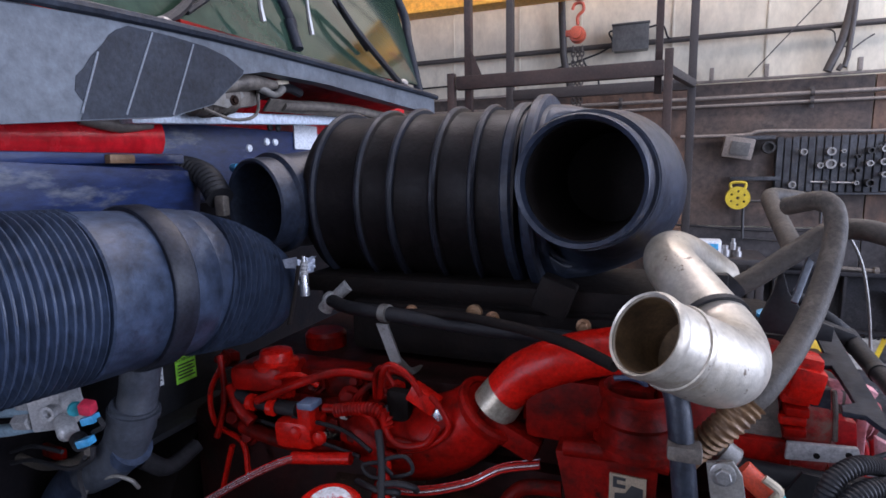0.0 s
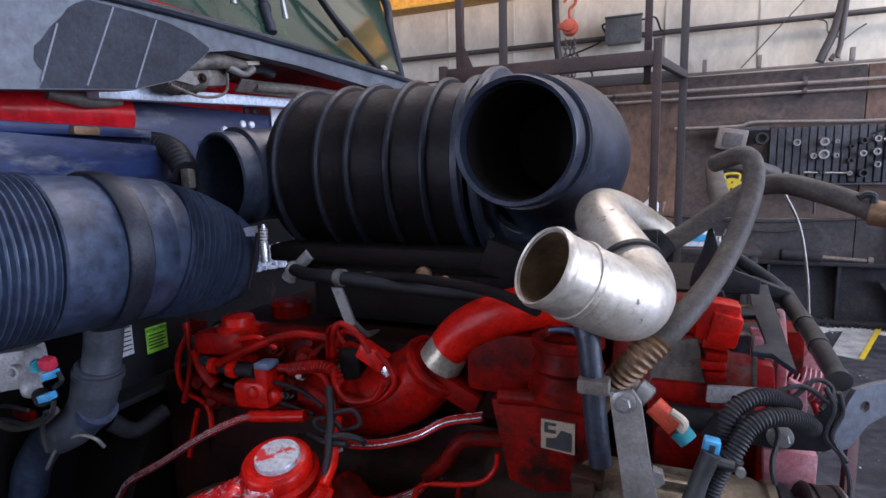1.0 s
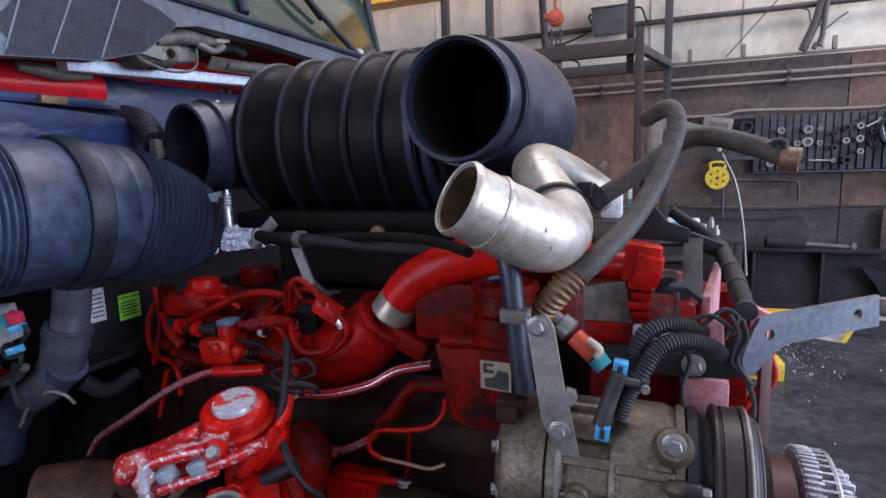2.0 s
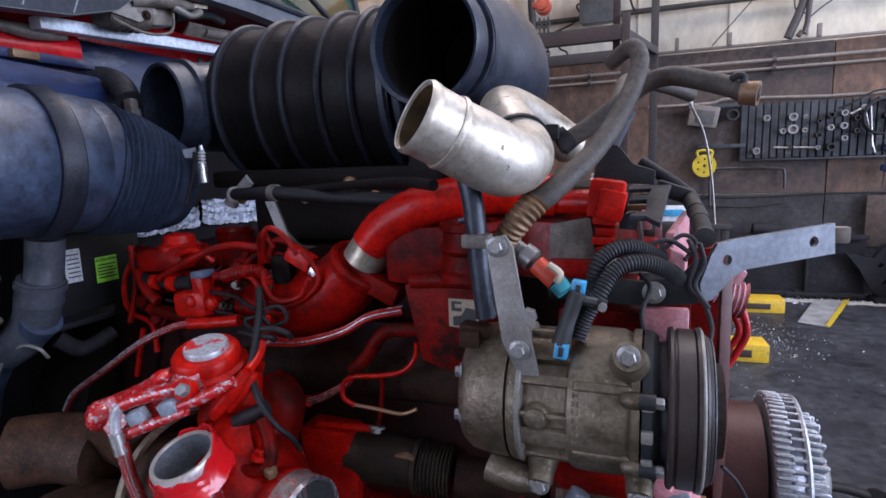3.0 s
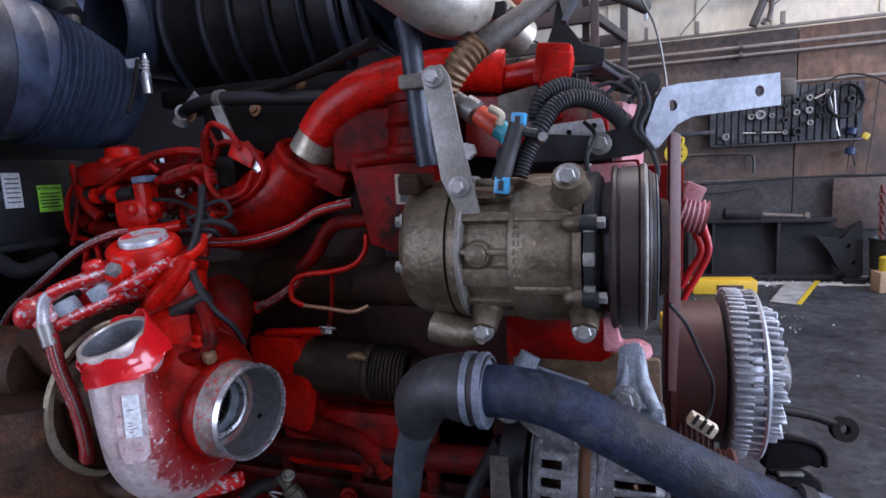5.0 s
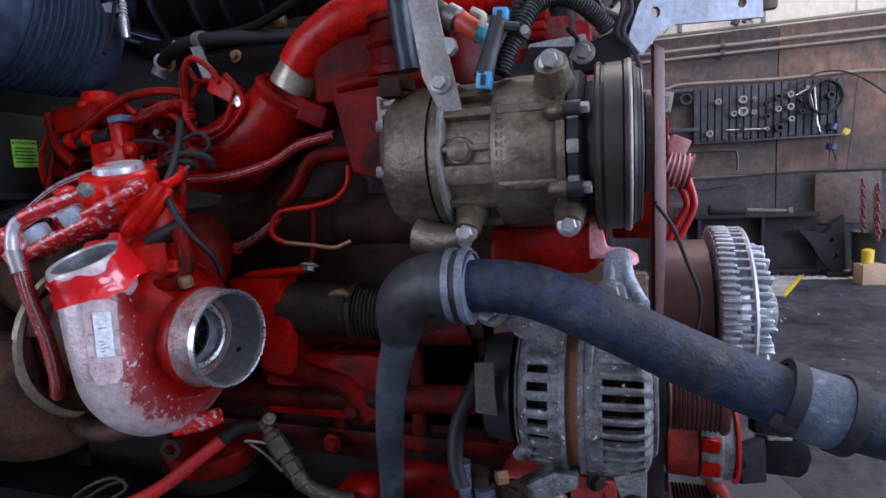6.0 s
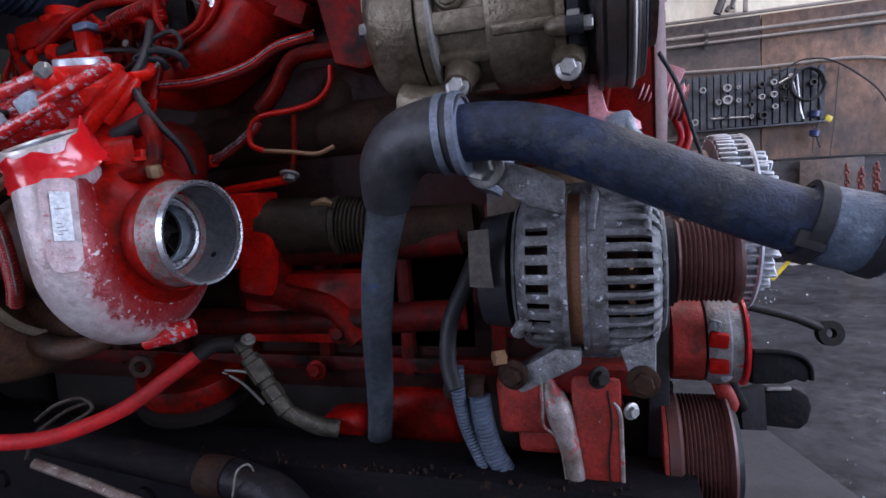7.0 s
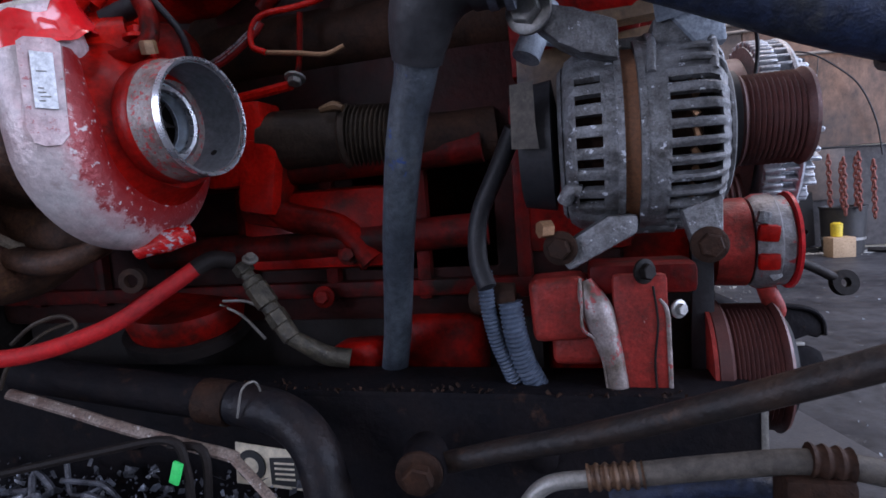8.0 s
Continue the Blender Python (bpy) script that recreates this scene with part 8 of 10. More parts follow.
for nm, a, b, r, sides in (("nut", 0.0, 0.014, 0.0115, 6), ("neck", 0.012, 0.024, 0.0080, 18), ("collar", 0.022, 0.032, 0.0120, 20), ("body", 0.031, 0.060, 0.0135, 8), ("step", 0.059, 0.070, 0.0105, 18), ("union", 0.069, 0.088, 0.0125, 6), ("tail_nut", 0.087, 0.108, 0.0112, 20)):
    part(nm, turned(B(), [(a, r * 0.86), (a + 0.0015, r), (b - 0.0015, r), (b, r * 0.86)], f0, fd, sides), FITTING, fit_)
part("tail", tube(B(), [f0 + fd * 0.106, f0 + fd * 0.125 + Vector((0.006, 0.006, 0.004)), (-0.1340, 0.5750, 0.4340), (-0.1100, 0.5850, 0.4270)], [0.0095, 0.0105, 0.012, 0.012], 14, 5), FITTING, fit_)
part("bleed_screw", bolt(B(), (-0.2050, 0.5450, 0.5560), (0.4, -0.4, 0.8), 0.006), STRAP, fit_)
for pts in ([(-0.2731, 0.5800, 0.5018), (-0.2371, 0.5800, 0.4996), (-0.2141, 0.5900, 0.4792)], [(-0.2854, 0.5900, 0.4949), (-0.2543, 0.5900, 0.4798), (-0.2320, 0.6000, 0.4478)]):
    run("bright_tube", pts, 0.0020, STRAP, "thin bare steel tube under the turbo", "pipe", 8, 5)
run("twisted_wire", [(-0.4110, 0.4200, 0.4913), (-0.3773, 0.4200, 0.5118), (-0.3515, 0.4300, 0.5179), (-0.3355, 0.4300, 0.5060), (-0.3590, 0.4200, 0.4912), (-0.3992, 0.4200, 0.4734)], 0.0022, BROWN_STEEL, "grey looped steel cable under the turbo", "cable", 8, 6)
run("twisted_wire", [(-0.4356, 0.4200, 0.4426), (-0.4144, 0.4200, 0.4733), (-0.3767, 0.4300, 0.5004), (-0.3497, 0.4400, 0.5096)], 0.0022, BROWN_STEEL, "grey steel cable by the frame", "cable", 8, 6)
solo("lifting_eye", turned(B(), [(-0.004, 0.007), (-0.004, 0.013), (0.004, 0.013), (0.004, 0.007)], (-0.2884, 0.4600, 0.5478), (0.3, -1, 0), 18, closed=True), RUST, "small steel eye hanging under the turbo", "eye bolt")
sump = thing("sump_flange", (-0.30, 0.58, 0.46), "red flange with a dark rim under the turbo", "flange")
part("disc", turned(B(), [(-0.02, 0.07), (0.0, 0.075), (0.012, 0.07)], (-0.3452, 0.6000, 0.4903), (0.1, -0.25, 1), 30), RED_DIRTY_SHADED, sump)
part("rim", turned(B(), [(-0.035, 0.078), (-0.02, 0.080), (-0.018, 0.06)], (-0.3455, 0.6000, 0.4880), (0.1, -0.25, 1), 30), GRIME_SHADE, sump)

# ---- air-conditioning compressor ----
PULLEY = surface("brown_black_pulley", (0.030, 0.020, 0.017), (0.016, 0.012, 0.011), 0.45, scale=30, dirt=(0.06, 0.035, 0.025), dirt_at=0.60, dirt_scale=40, bump=0.15, spec=0.4)
comp = thing("ac_compressor", (0.13, 0.485, 0.80), "grimy cast aluminium air-conditioning compressor", "compressor")
CC = Vector((0, 0.487, 0.884))


def lathe_x(prof, c=CC, seg=44):
    return turned(B(), prof, c, (1, 0, 0), seg)


part("rear_head", lathe_x([(0.030, 0.030), (0.031, 0.052), (0.034, 0.060), (0.042, 0.066), (0.060, 0.0695), (0.082, 0.0700), (0.083, 0.05)]), CAST, comp)
part("seam", lathe_x([(0.082, 0.05), (0.0822, 0.0680), (0.0848, 0.0680), (0.085, 0.05)]), GRIME_SHADE, comp, "dark joint line")
part("gasket_ring", lathe_x([(0.0845, 0.05), (0.0845, 0.0700), (0.087, 0.0715), (0.096, 0.0715), (0.0975, 0.0700), (0.0985, 0.05)]), CAST, comp)
part("worn_lip", lathe_x([(0.0930, 0.066), (0.0932, 0.0722), (0.0968, 0.0722), (0.0985, 0.0700), (0.0995, 0.062)]), STRAP, comp, "bright worn lip")
part("waist", lathe_x([(0.096, 0.04), (0.098, 0.0625), (0.140, 0.0625), (0.144, 0.04)]), CAST, comp)
part("barrel", lathe_x([(0.138, 0.05), (0.1395, 0.064), (0.142, 0.0690), (0.147, 0.0710), (0.160, 0.0718), (0.188, 0.0712), (0.196, 0.0680), (0.198, 0.0715), (0.205, 0.0720), (0.206, 0.05)], seg=56), CAST, comp)
for a, w in ((60, 0.007), (95, 0.007), (128, 0.009), (148, 0.010), (176, 0.006), (196, 0.018), (222, 0.010), (262, 0.007), (300, 0.007)):
    d = Vector((0, math.cos(radians(a)), math.sin(radians(a))))
    part("rib", block(B(), CC + Vector((0.119, 0, 0)) + d * 0.0635, (0.048, w, 0.012), rot=(a - 90, 0, 0), bevel=0.003), CAST, comp)
for a in (150, 205):
    d = Vector((0, math.cos(radians(a)), math.sin(radians(a))))
    part("barrel_web", block(B(), CC + Vector((0.172, 0, 0)) + d * 0.0690, (0.052, 0.010, 0.008), rot=(a - 90, 0, 0), bevel=0.0035, seg=3), CAST, comp)
part("front_plate", lathe_x([(0.206, 0.05), (0.207, 0.0715), (0.215, 0.0715), (0.220, 0.066), (0.221, 0.05)]), BLACK_STEEL, comp, "dark greasy front plate")
for a in (158, 180, 204):
    d = Vector((0, math.cos(radians(a)), math.sin(radians(a))))
    part("plate_clip", block(B(), CC + Vector((0.2115, 0, 0)) + d * 0.0715, (0.010, 0.012, 0.008), rot=(a - 90, 0, 0), bevel=0.002), STRAP, comp)
part("port_boss", turned(B(), [(-0.008, 0.0135), (0.0, 0.0125), (0.002, 0.0110), (0.002, 0.0095), (0.006, 0.0095), (0.007, 0.008)], Vector((0.1131, 0.4205, 0.8867)), (0, -1, 0.02), 24), CAST, comp)
for c, r in (((0.1949, 0.4180, 0.9537), 0.0135), ((0.1151, 0.4250, 0.8140), 0.0115), ((0.2061, 0.4250, 0.8182), 0.0115)):
    v = Vector(c)
    inward = (Vector((v.x, CC.y, CC.z)) - v) * 0.55
    part("ear", tube(B(), [v + Vector((0, 0.003, 0)), v + Vector((0, 0.006, 0)) + inward * 0.2, v + inward + Vector((0, 0.02, 0))], [r, r * 1.1, r * 2.0], 20, 4), CAST, comp)
    part("ear_bolt", bolt(B(), v + Vector((0, 0.002, 0)), (0.0, -1, 0.05), 0.0070, washer=1.45), STEEL, comp, "zinc flange bolt")
part("lower_web", tube(B(), [(0.0592, 0.4550, 0.8099), (0.0846, 0.4500, 0.8049), (0.1094, 0.4400, 0.8090)], [0.018, 0.016, 0.012], 14, 4), CAST, comp)
for c in ((0.1981, 0.4200, 0.9139), (0.1993, 0.4220, 0.8496)):
    v = Vector(c)
    part("bolt_boss", turned(B(), [(-0.010, 0.003), (-0.006, 0.0070), (0.002, 0.0080), (0.006, 0.0080)], v, (1, 0, 0), 16), CAST, comp)
    part("spacer", turned(B(), [(0.006, 0.0075), (0.020, 0.0075)], v, (1, 0, 0), 14), BLACK_STEEL, comp)
    part("front_bolt", turned(B(), [(0.020, 0.0055), (0.026, 0.0055), (0.027, 0.0045)], v, (1, 0, 0), 6), STEEL, comp)
part("rear_bolt", bolt(B(), (0.034, 0.435, 0.872), (-1, -0.2, 0), 0.006), STEEL, comp)
part("rear_bolt", bolt(B(), (0.034, 0.441, 0.915), (-1, -0.2, 0), 0.006), STEEL, comp)
part("rear_lug", block(B(), (0.0429, 0.4450, 0.9504), (0.020, 0.02, 0.018), rot=(0, 0, 0), bevel=0.004), RUST, comp)
for i in range(7):
    ang = 0.40 - i * 0.105
    for dx in (-0.0022, 0.0022) if i % 3 else (-0.0022, 0.0, 0.0022):
        part("raised_mark", block(B(), (0.1495 + dx, CC.y - 0.0716 * math.cos(ang), CC.z + 0.0716 * math.sin(ang)), (0.0012 if dx else 0.0044, 0.0014, 0.0048 if dx else 0.0012), rot=(-math.degrees(ang), 0, 0), bevel=0.0004, seg=1), CAST, comp)
clutch = part("clutch_hub", lathe_x([(0.220, 0.04), (0.220, 0.060), (0.228, 0.062), (0.228, 0.04)]), RUBBER, comp)
pl = part("pulley", lathe_x([(0.227, 0.05), (0.228, 0.0745), (0.230, 0.0765), (0.2325, 0.0765), (0.234, 0.0735), (0.236, 0.0728), (0.251, 0.0728), (0.2525, 0.0765), (0.2555, 0.0770), (0.2560, 0.05)], seg=64), PULLEY, comp, "brown-black belt pulley")
part("pulley_rim", lathe_x([(0.2555, 0.060), (0.2556, 0.0772), (0.2570, 0.0772), (0.2585, 0.0752), (0.2590, 0.060)], seg=64), STRAP, pl, "bright worn pulley rim")
part("belt", lathe_x([(0.2365, 0.070), (0.2365, 0.0752), (0.2505, 0.0752), (0.2508, 0.070)], seg=56), PULLEY, pl)
part("pulley_step", lathe_x([(0.2594, 0.050), (0.2596, 0.0715), (0.2618, 0.0700), (0.2622, 0.050)], seg=56), PULLEY, pl)
part("clutch_plate", lathe_x([(0.2620, 0.03), (0.2622, 0.0690), (0.2645, 0.0680), (0.2652, 0.0660), (0.2662, 0.03)], seg=56), PULLEY, comp)
part("plate_edge", lathe_x([(0.2655, 0.055), (0.2656, 0.0672), (0.2668, 0.0668), (0.2674, 0.055)], seg=56), BAR, comp, "blued steel plate edge")
part("clutch_coil", lathe_x([(0.2685, 0.02), (0.2695, 0.045), (0.2760, 0.043), (0.2765, 0.02)], seg=40), RUST, comp)
run("fine_wire", [(0.2782, 0.4800, 0.8318), (0.2947, 0.5000, 0.8067), (0.3110, 0.5300, 0.7673), (0.3253, 0.5550, 0.7302), (0.3247, 0.5650, 0.6964), (0.3174, 0.5700, 0.6763)], 0.0019, RUBBER, "thin grey wire hanging from the clutch", "wire", 8, 6)
wc = thing("loose_connector", (0.32, 0.56, 0.66), "cream plastic connector on a loose wire", "connector")
part("shell", block(B(), (0.3168, 0.5650, 0.6790), (0.030, 0.016, 0.014), rot=(0, 30, 0), bevel=0.003), CREAM, wc)
for dx in (-10, 2, 14):
    part("pin_slot", block(B(), Vector((0.3158, 0.5560, 0.6837)) + Vector((dx * 0.0006, 0, -dx * 0.0004)), (0.003, 0.004, 0.012), rot=(0, 30, 0), bevel=0.0005), INK, wc)

# bracket strap and tube at the compressor
strap = thing("steel_strap", (0.09, 0.425, 0.93), "dull steel strap bolted to the compressor", "bracket")
part("strap", plate3(B(), [(0.0648, 0.4320, 1.0529), (0.0841, 0.4320, 1.0575), (0.0916, 0.4320, 1.0460), (0.1002, 0.4320, 0.9927), (0.1153, 0.4320, 0.9226), (0.0957, 0.4320, 0.9197), (0.0795, 0.4320, 0.9542), (0.0718, 0.4320, 1.0040)], 0.005), STRAP, strap)
for c in ((0.0769, 0.4280, 1.0463), (0.0969, 0.4280, 0.9477)):
    part("bolt", bolt(B(), c, (0, -1, 0.02), 0.0066), STEEL, strap)
part("nut", turned(B(), [(0, 0.008), (0.01, 0.008)], (0.1043, 0.4400, 0.9793), (0, -1, 0), 6), STEEL, strap)
tp = thing("steel_tube", (0.07, 0.46, 0.93), "dark blue-grey tube held by a clip", "pipe")
part("tube", tube(B(), [(0.0357, 0.4700, 1.1092), (0.0424, 0.4650, 1.0865), (0.0463, 0.4620, 1.0591), (0.0507, 0.4600, 1.0154), (0.0560, 0.4600, 0.9682)], 0.0108, 14, 5), surface("blue_grey_steel", (0.030, 0.037, 0.052), (0.014, 0.017, 0.024), 0.4, metal=0.3, scale=26, amount=1.0, dirt=(0.19, 0.21, 0.24), dirt_at=0.62, dirt_scale=34, bump=0.5, bump_scale=120), tp)
part("clip", block(B(), (0.0495, 0.4550, 1.0477), (0.028, 0.020, 0.014), bevel=0.003), OLD_IRON, tp)
part("clip", block(B(), (0.0453, 0.4550, 0.9560), (0.030, 0.022, 0.012), rot=(0, 6, 0), bevel=0.003), RUST, tp)

# silver pipe
sp = thing("aluminium_pipe", (0.05, 0.45, 1.08), "oxidised silver aluminium pipe with a beaded open end", "pipe")
P0, P1 = Vector((0.0151, 0.3950, 1.1667)), Vector((0.0525, 0.4320, 1.1407))
path = [P0, P0.lerp(P1, 0.5), P1, (0.0761, 0.4680, 1.1247), (0.0824, 0.5150, 1.1308), (0.0610, 0.5650, 1.1577), (0.0356, 0.6100, 1.1836), (0.0371, 0.6500, 1.1901), (0.0611, 0.7000, 1.1750), (0.0959, 0.7600, 1.1439)]
part("tube", tube(B(), path, [0.0335, 0.0335, 0.0350, 0.0355, 0.033, 0.029, 0.0275, 0.0275, 0.0275, 0.0275], 36, 7, wall=0.003), SILVER, sp)
ax = (P1 - P0).normalized()
part("end_bead", turned(B(), [(-0.002, 0.0312), (-0.003, 0.033), (0.001, 0.0350), (0.006, 0.0345), (0.010, 0.033), (0.010, 0.0312)], P0, ax, 40, closed=True), SILVER, sp)
part("bead", turned(B(), [(0.030, 0.031), (0.031, 0.0350), (0.034, 0.0358), (0.037, 0.0350), (0.038, 0.031)], P0, ax, 40, closed=True), SILVER, sp)
part("bore", tube(B(), path[:4], [0.0298, 0.0298, 0.0300, 0.0300], 36, 7, wall=0.0006), PIPE_IN, sp, "oil-stained pipe bore")
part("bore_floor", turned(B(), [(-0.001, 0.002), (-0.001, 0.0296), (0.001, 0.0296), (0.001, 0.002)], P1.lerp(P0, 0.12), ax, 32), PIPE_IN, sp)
tied = turned(B(), [(-0.003, 0.031), (-0.003, 0.0345), (0.003, 0.0340), (0.003, 0.031)], (0.0735, 0.5360, 1.1425), (-0.0214, 0.05, 0.0269), 32, closed=True)
part("tie", tied, RUBBER, sp, "black strap round the neck")

# heater hoses
hh = thing("heater_hose", (0.09, 0.50, 1.05), "weathered grey rubber hose rising in a loop", "hose")
part("hose", tube(B(), [(0.0953, 0.4950, 1.0777), (0.1170, 0.5100, 1.0946), (0.1526, 0.5600, 1.1330), (0.1804, 0.6100, 1.1849), (0.1929, 0.6450, 1.2308), (0.1843, 0.6600, 1.2524), (0.1577, 0.7000, 1.2435)], [0.0130, 0.0122, 0.0112, 0.0108, 0.0106, 0.0104, 0.0102], 18, 7), HOSE_GREY, hh)
part("ferrule", tube(B(), [(0.1025, 0.4930, 1.0856), (0.0836, 0.4850, 1.0632), (0.0609, 0.4900, 1.0331)], [0.0150, 0.0135, 0.012], 18, 8, rib=(0.0065, 0.002)), CORRODED, hh, "corroded crimped ferrule")
part("tail", tube(B(), [(0.0635, 0.4900, 1.0335), (0.0497, 0.5000, 1.0069)], 0.010, 12, 3), BRASS, hh)
h2 = thing("heater_hose", (0.12, 0.68, 1.14), "weathered grey rubber hose with an open end", "hose")
part("hose", tube(B(), [(0.0943, 0.6750, 1.1405), (0.1301, 0.6850, 1.1625), (0.1682, 0.6950, 1.1910), (0.2002, 0.7000, 1.2141), (0.2279, 0.6900, 1.2193), (0.2585, 0.6800, 1.2114), (0.2891, 0.6650, 1.1997), (0.3138, 0.6500, 1.1872)], 0.0118, 18, 7, wall=0.004), HOSE_GREY, h2)
part("clamp", turned(B(), [(-0.009, 0.0165), (0.009, 0.0165)], (0.1013, 0.6800, 1.1477), (0.7, 0.2, 0.6), 16), RUBBER, h2, "black hose clamp")
part("clamp_screw", block(B(), (0.0885, 0.6600, 1.1583), (0.018, 0.014, 0.020), bevel=0.003), RUBBER, h2)
part("end_cuff", turned(B(), [(-0.010, 0.0128), (0.008, 0.0135), (0.008, 0.0095), (0.0, 0.009)], (0.3101, 0.6520, 1.1890), (1, -0.3, -0.15), 18), CORRODED, h2)
part("end_tie", tube(B(), [(0.2893, 0.6500, 1.2057), (0.2959, 0.6500, 1.2091), (0.3027, 0.6500, 1.2060), (0.3009, 0.6500, 1.1954)], 0.004, 8, 4), RUBBER, h2)
h3 = thing("heater_hose", (0.18, 0.85, 1.16), "thin grey hose with a white clip at its end", "hose")
part("hose", tube(B(), [(0.1682, 0.6950, 1.1910), (0.1664, 0.8200, 1.2285), (0.1725, 0.9000, 1.2440), (0.2018, 0.9300, 1.2415), (0.2387, 0.9700, 1.2332), (0.2682, 1.0000, 1.2227)], 0.0115, 14, 6), HOSE_GREY, h3)
part("clip", block(B(), (0.2677, 1.0000, 1.2097), (0.006, 0.006, 0.016), bevel=0.002), WHITE, h3)
run("speed_wire", [(0.2588, 0.8500, 1.1977), (0.2782, 0.8500, 1.1547), (0.2909, 0.8500, 1.0914), (0.2982, 0.8500, 1.0187)], 0.0019, STRAP, "thin grey wire hanging from the hose", "wire", 6, 6)

# red front gear and black bracket
ff = thing("front_bracket", (0.25, 0.60, 0.90), "black steel bracket plate at the engine front", "bracket")
part("lower_plate", plate3(B(), [(0.1597, 0.5520, 0.9965), (0.2042, 0.5520, 0.9918), (0.2245, 0.5520, 0.9956), (0.2415, 0.5520, 1.0007), (0.2533, 0.5520, 1.0182), (0.2649, 0.5520, 1.0209), (0.2684, 0.5520, 0.9938), (0.2633, 0.5520, 0.9770), (0.2537, 0.5520, 0.9698), (0.2092, 0.5520, 0.9656), (0.1440, 0.5520, 0.9672)], 0.006), BLACK_STEEL, ff)
part("sail", plate3(B(), [(0.1561, 0.7000, 1.1769), (0.1662, 0.7000, 1.1421), (0.1860, 0.7000, 1.1152), (0.2136, 0.7000, 1.1052), (0.2125, 0.7000, 1.0868), (0.1355, 0.7000, 1.0930), (0.1384, 0.7000, 1.1127), (0.1485, 0.7000, 1.1397)], 0.008), BLACK_STEEL, ff)
part("link", plate3(B(), [(0.1627, 0.6700, 1.1379), (0.1695, 0.6700, 1.1352), (0.1877, 0.7000, 1.1780), (0.1822, 0.7000, 1.1855)], 0.006), BAR, ff)
part("crossbar", tube(B(), [(0.1003, 0.5800, 0.9743), (0.1656, 0.5750, 0.9740), (0.2257, 0.5700, 0.9773)], 0.013, 14, 4), BLACK_STEEL, ff)
part("bolt", bolt(B(), (0.2145, 0.5420, 0.9825), (0, -1, 0.05), 0.0078), STEEL, ff)
bar = thing("marked_steel_bar", (0.33, 0.59, 0.98), "blued steel bar with holes and faint stamped marks", "steel bar")
b0 = Vector((0.2637, 0.5480, 1.0186))
b1 = Vector((0.3914, 0.6280, 1.0310))
bm_ = plane_of(b0, b1 - b0, (0, 0, 1))
L = (b1 - b0).length
part("blade", slab(B(), [(-0.008, -0.044), (0.004, -0.043), (0.014, -0.034), (0.026, -0.023), (0.045, -0.0170), (L, -0.0165), (L, 0.0165), (0.03, 0.0165), (0.012, 0.0145), (0.004, 0.004), (-0.004, -0.012), (-0.010, -0.024)], 0.005, bm_, [(0.022, -0.004, 0.0055), (L - 0.026, 0.0, 0.0058)]), BAR, bar)
for i in range(3):
    part("stamped_mark", slab(B(), [(L * 0.56, 0.003 - i * 0.005), (L * 0.56 + 0.030, 0.003 - i * 0.005), (L * 0.56 + 0.030, 0.0055 - i * 0.005), (L * 0.56, 0.0055 - i * 0.005)], 0.0006, bm_ @ Matrix.Translation((0, 0, -0.0028))), STRAP, bar)
part("end_tab", block(B(), b1 + Vector((0.010, 0.012, 0.002)), (0.016, 0.012, 0.018), bevel=0.003), CONDUIT, bar)

TAN_RED = surface("dusty_worn_red_casting", (0.36, 0.010, 0.007), (0.16, 0.012, 0.008), 0.45, scale=18, amount=0.9, dirt=(0.17, 0.135, 0.10), dirt_at=0.53, dirt_scale=24, bump=0.5, fine=0.45)
rd = thing("thermostat_housing", (0.12, 0.64, 0.95), "red thermostat housing and sensor plug at the engine front", "housing")
part("base", block(B(), (0.1250, 0.6600, 1.0097), (0.15, 0.10, 0.075), rot=(0, 4, 0), bevel=0.010), TAN_RED, rd)
part("worn_plate", plate3(B(), [(0.0955, 0.6050, 1.0470), (0.1435, 0.6050, 1.0560), (0.1530, 0.6050, 0.9930), (0.0940, 0.6050, 0.9900)], 0.010), OLD_IRON, rd, "dusty brown machined face")
part("skirt", plate3(B(), [(0.0960, 0.5970, 1.0060), (0.1560, 0.5970, 1.0060), (0.1600, 0.5970, 0.9720), (0.0930, 0.5970, 0.9690)], 0.012), RED_WORN_SHADED, rd)
part("plug", block(B(), (0.1603, 0.6100, 1.0765), (0.040, 0.035, 0.045), rot=(0, 8, 0), bevel=0.006), RED, rd)
for i, (dx, w, z) in enumerate(((0.000, 0.026, 1.0520), (0.002, 0.022, 1.0400), (-0.001, 0.025, 1.0290), (0.001, 0.021, 1.0180))):
    part("plug_step", block(B(), (0.1590 + dx, 0.6040 - 0.002 * (i % 2), z), (w, 0.024, 0.0100), rot=(4 * (i % 2), 5 - 3 * i, 0), bevel=0.0028), (RED, RED_WORN_SHADED)[i % 2], rd)
part("slate_plate", plate3(B(), [(0.1740, 0.6150, 1.0560), (0.1930, 0.6150, 1.0610), (0.1980, 0.6150, 1.0110), (0.1770, 0.6150, 1.0090)], 0.006), COWL_DARK, rd, "scratched slate-grey plate")
part("strap", tube(B(), [(0.1960, 0.6130, 1.0600), (0.1990, 0.6120, 1.0350), (0.2005, 0.6110, 1.0060)], 0.0026, 8, 4), OLD_IRON, rd)
part("red_end", plate3(B(), [(0.2000, 0.6200, 1.0310), (0.2180, 0.6200, 1.0290), (0.2210, 0.6200, 0.9980), (0.2010, 0.6200, 1.0000)], 0.020), PINK, rd, "sun-faded red end block")
part("red_tab", block(B(), (0.2055, 0.6400, 1.0440), (0.010, 0.012, 0.014), bevel=0.002), FADED_SUNLIT, rd)
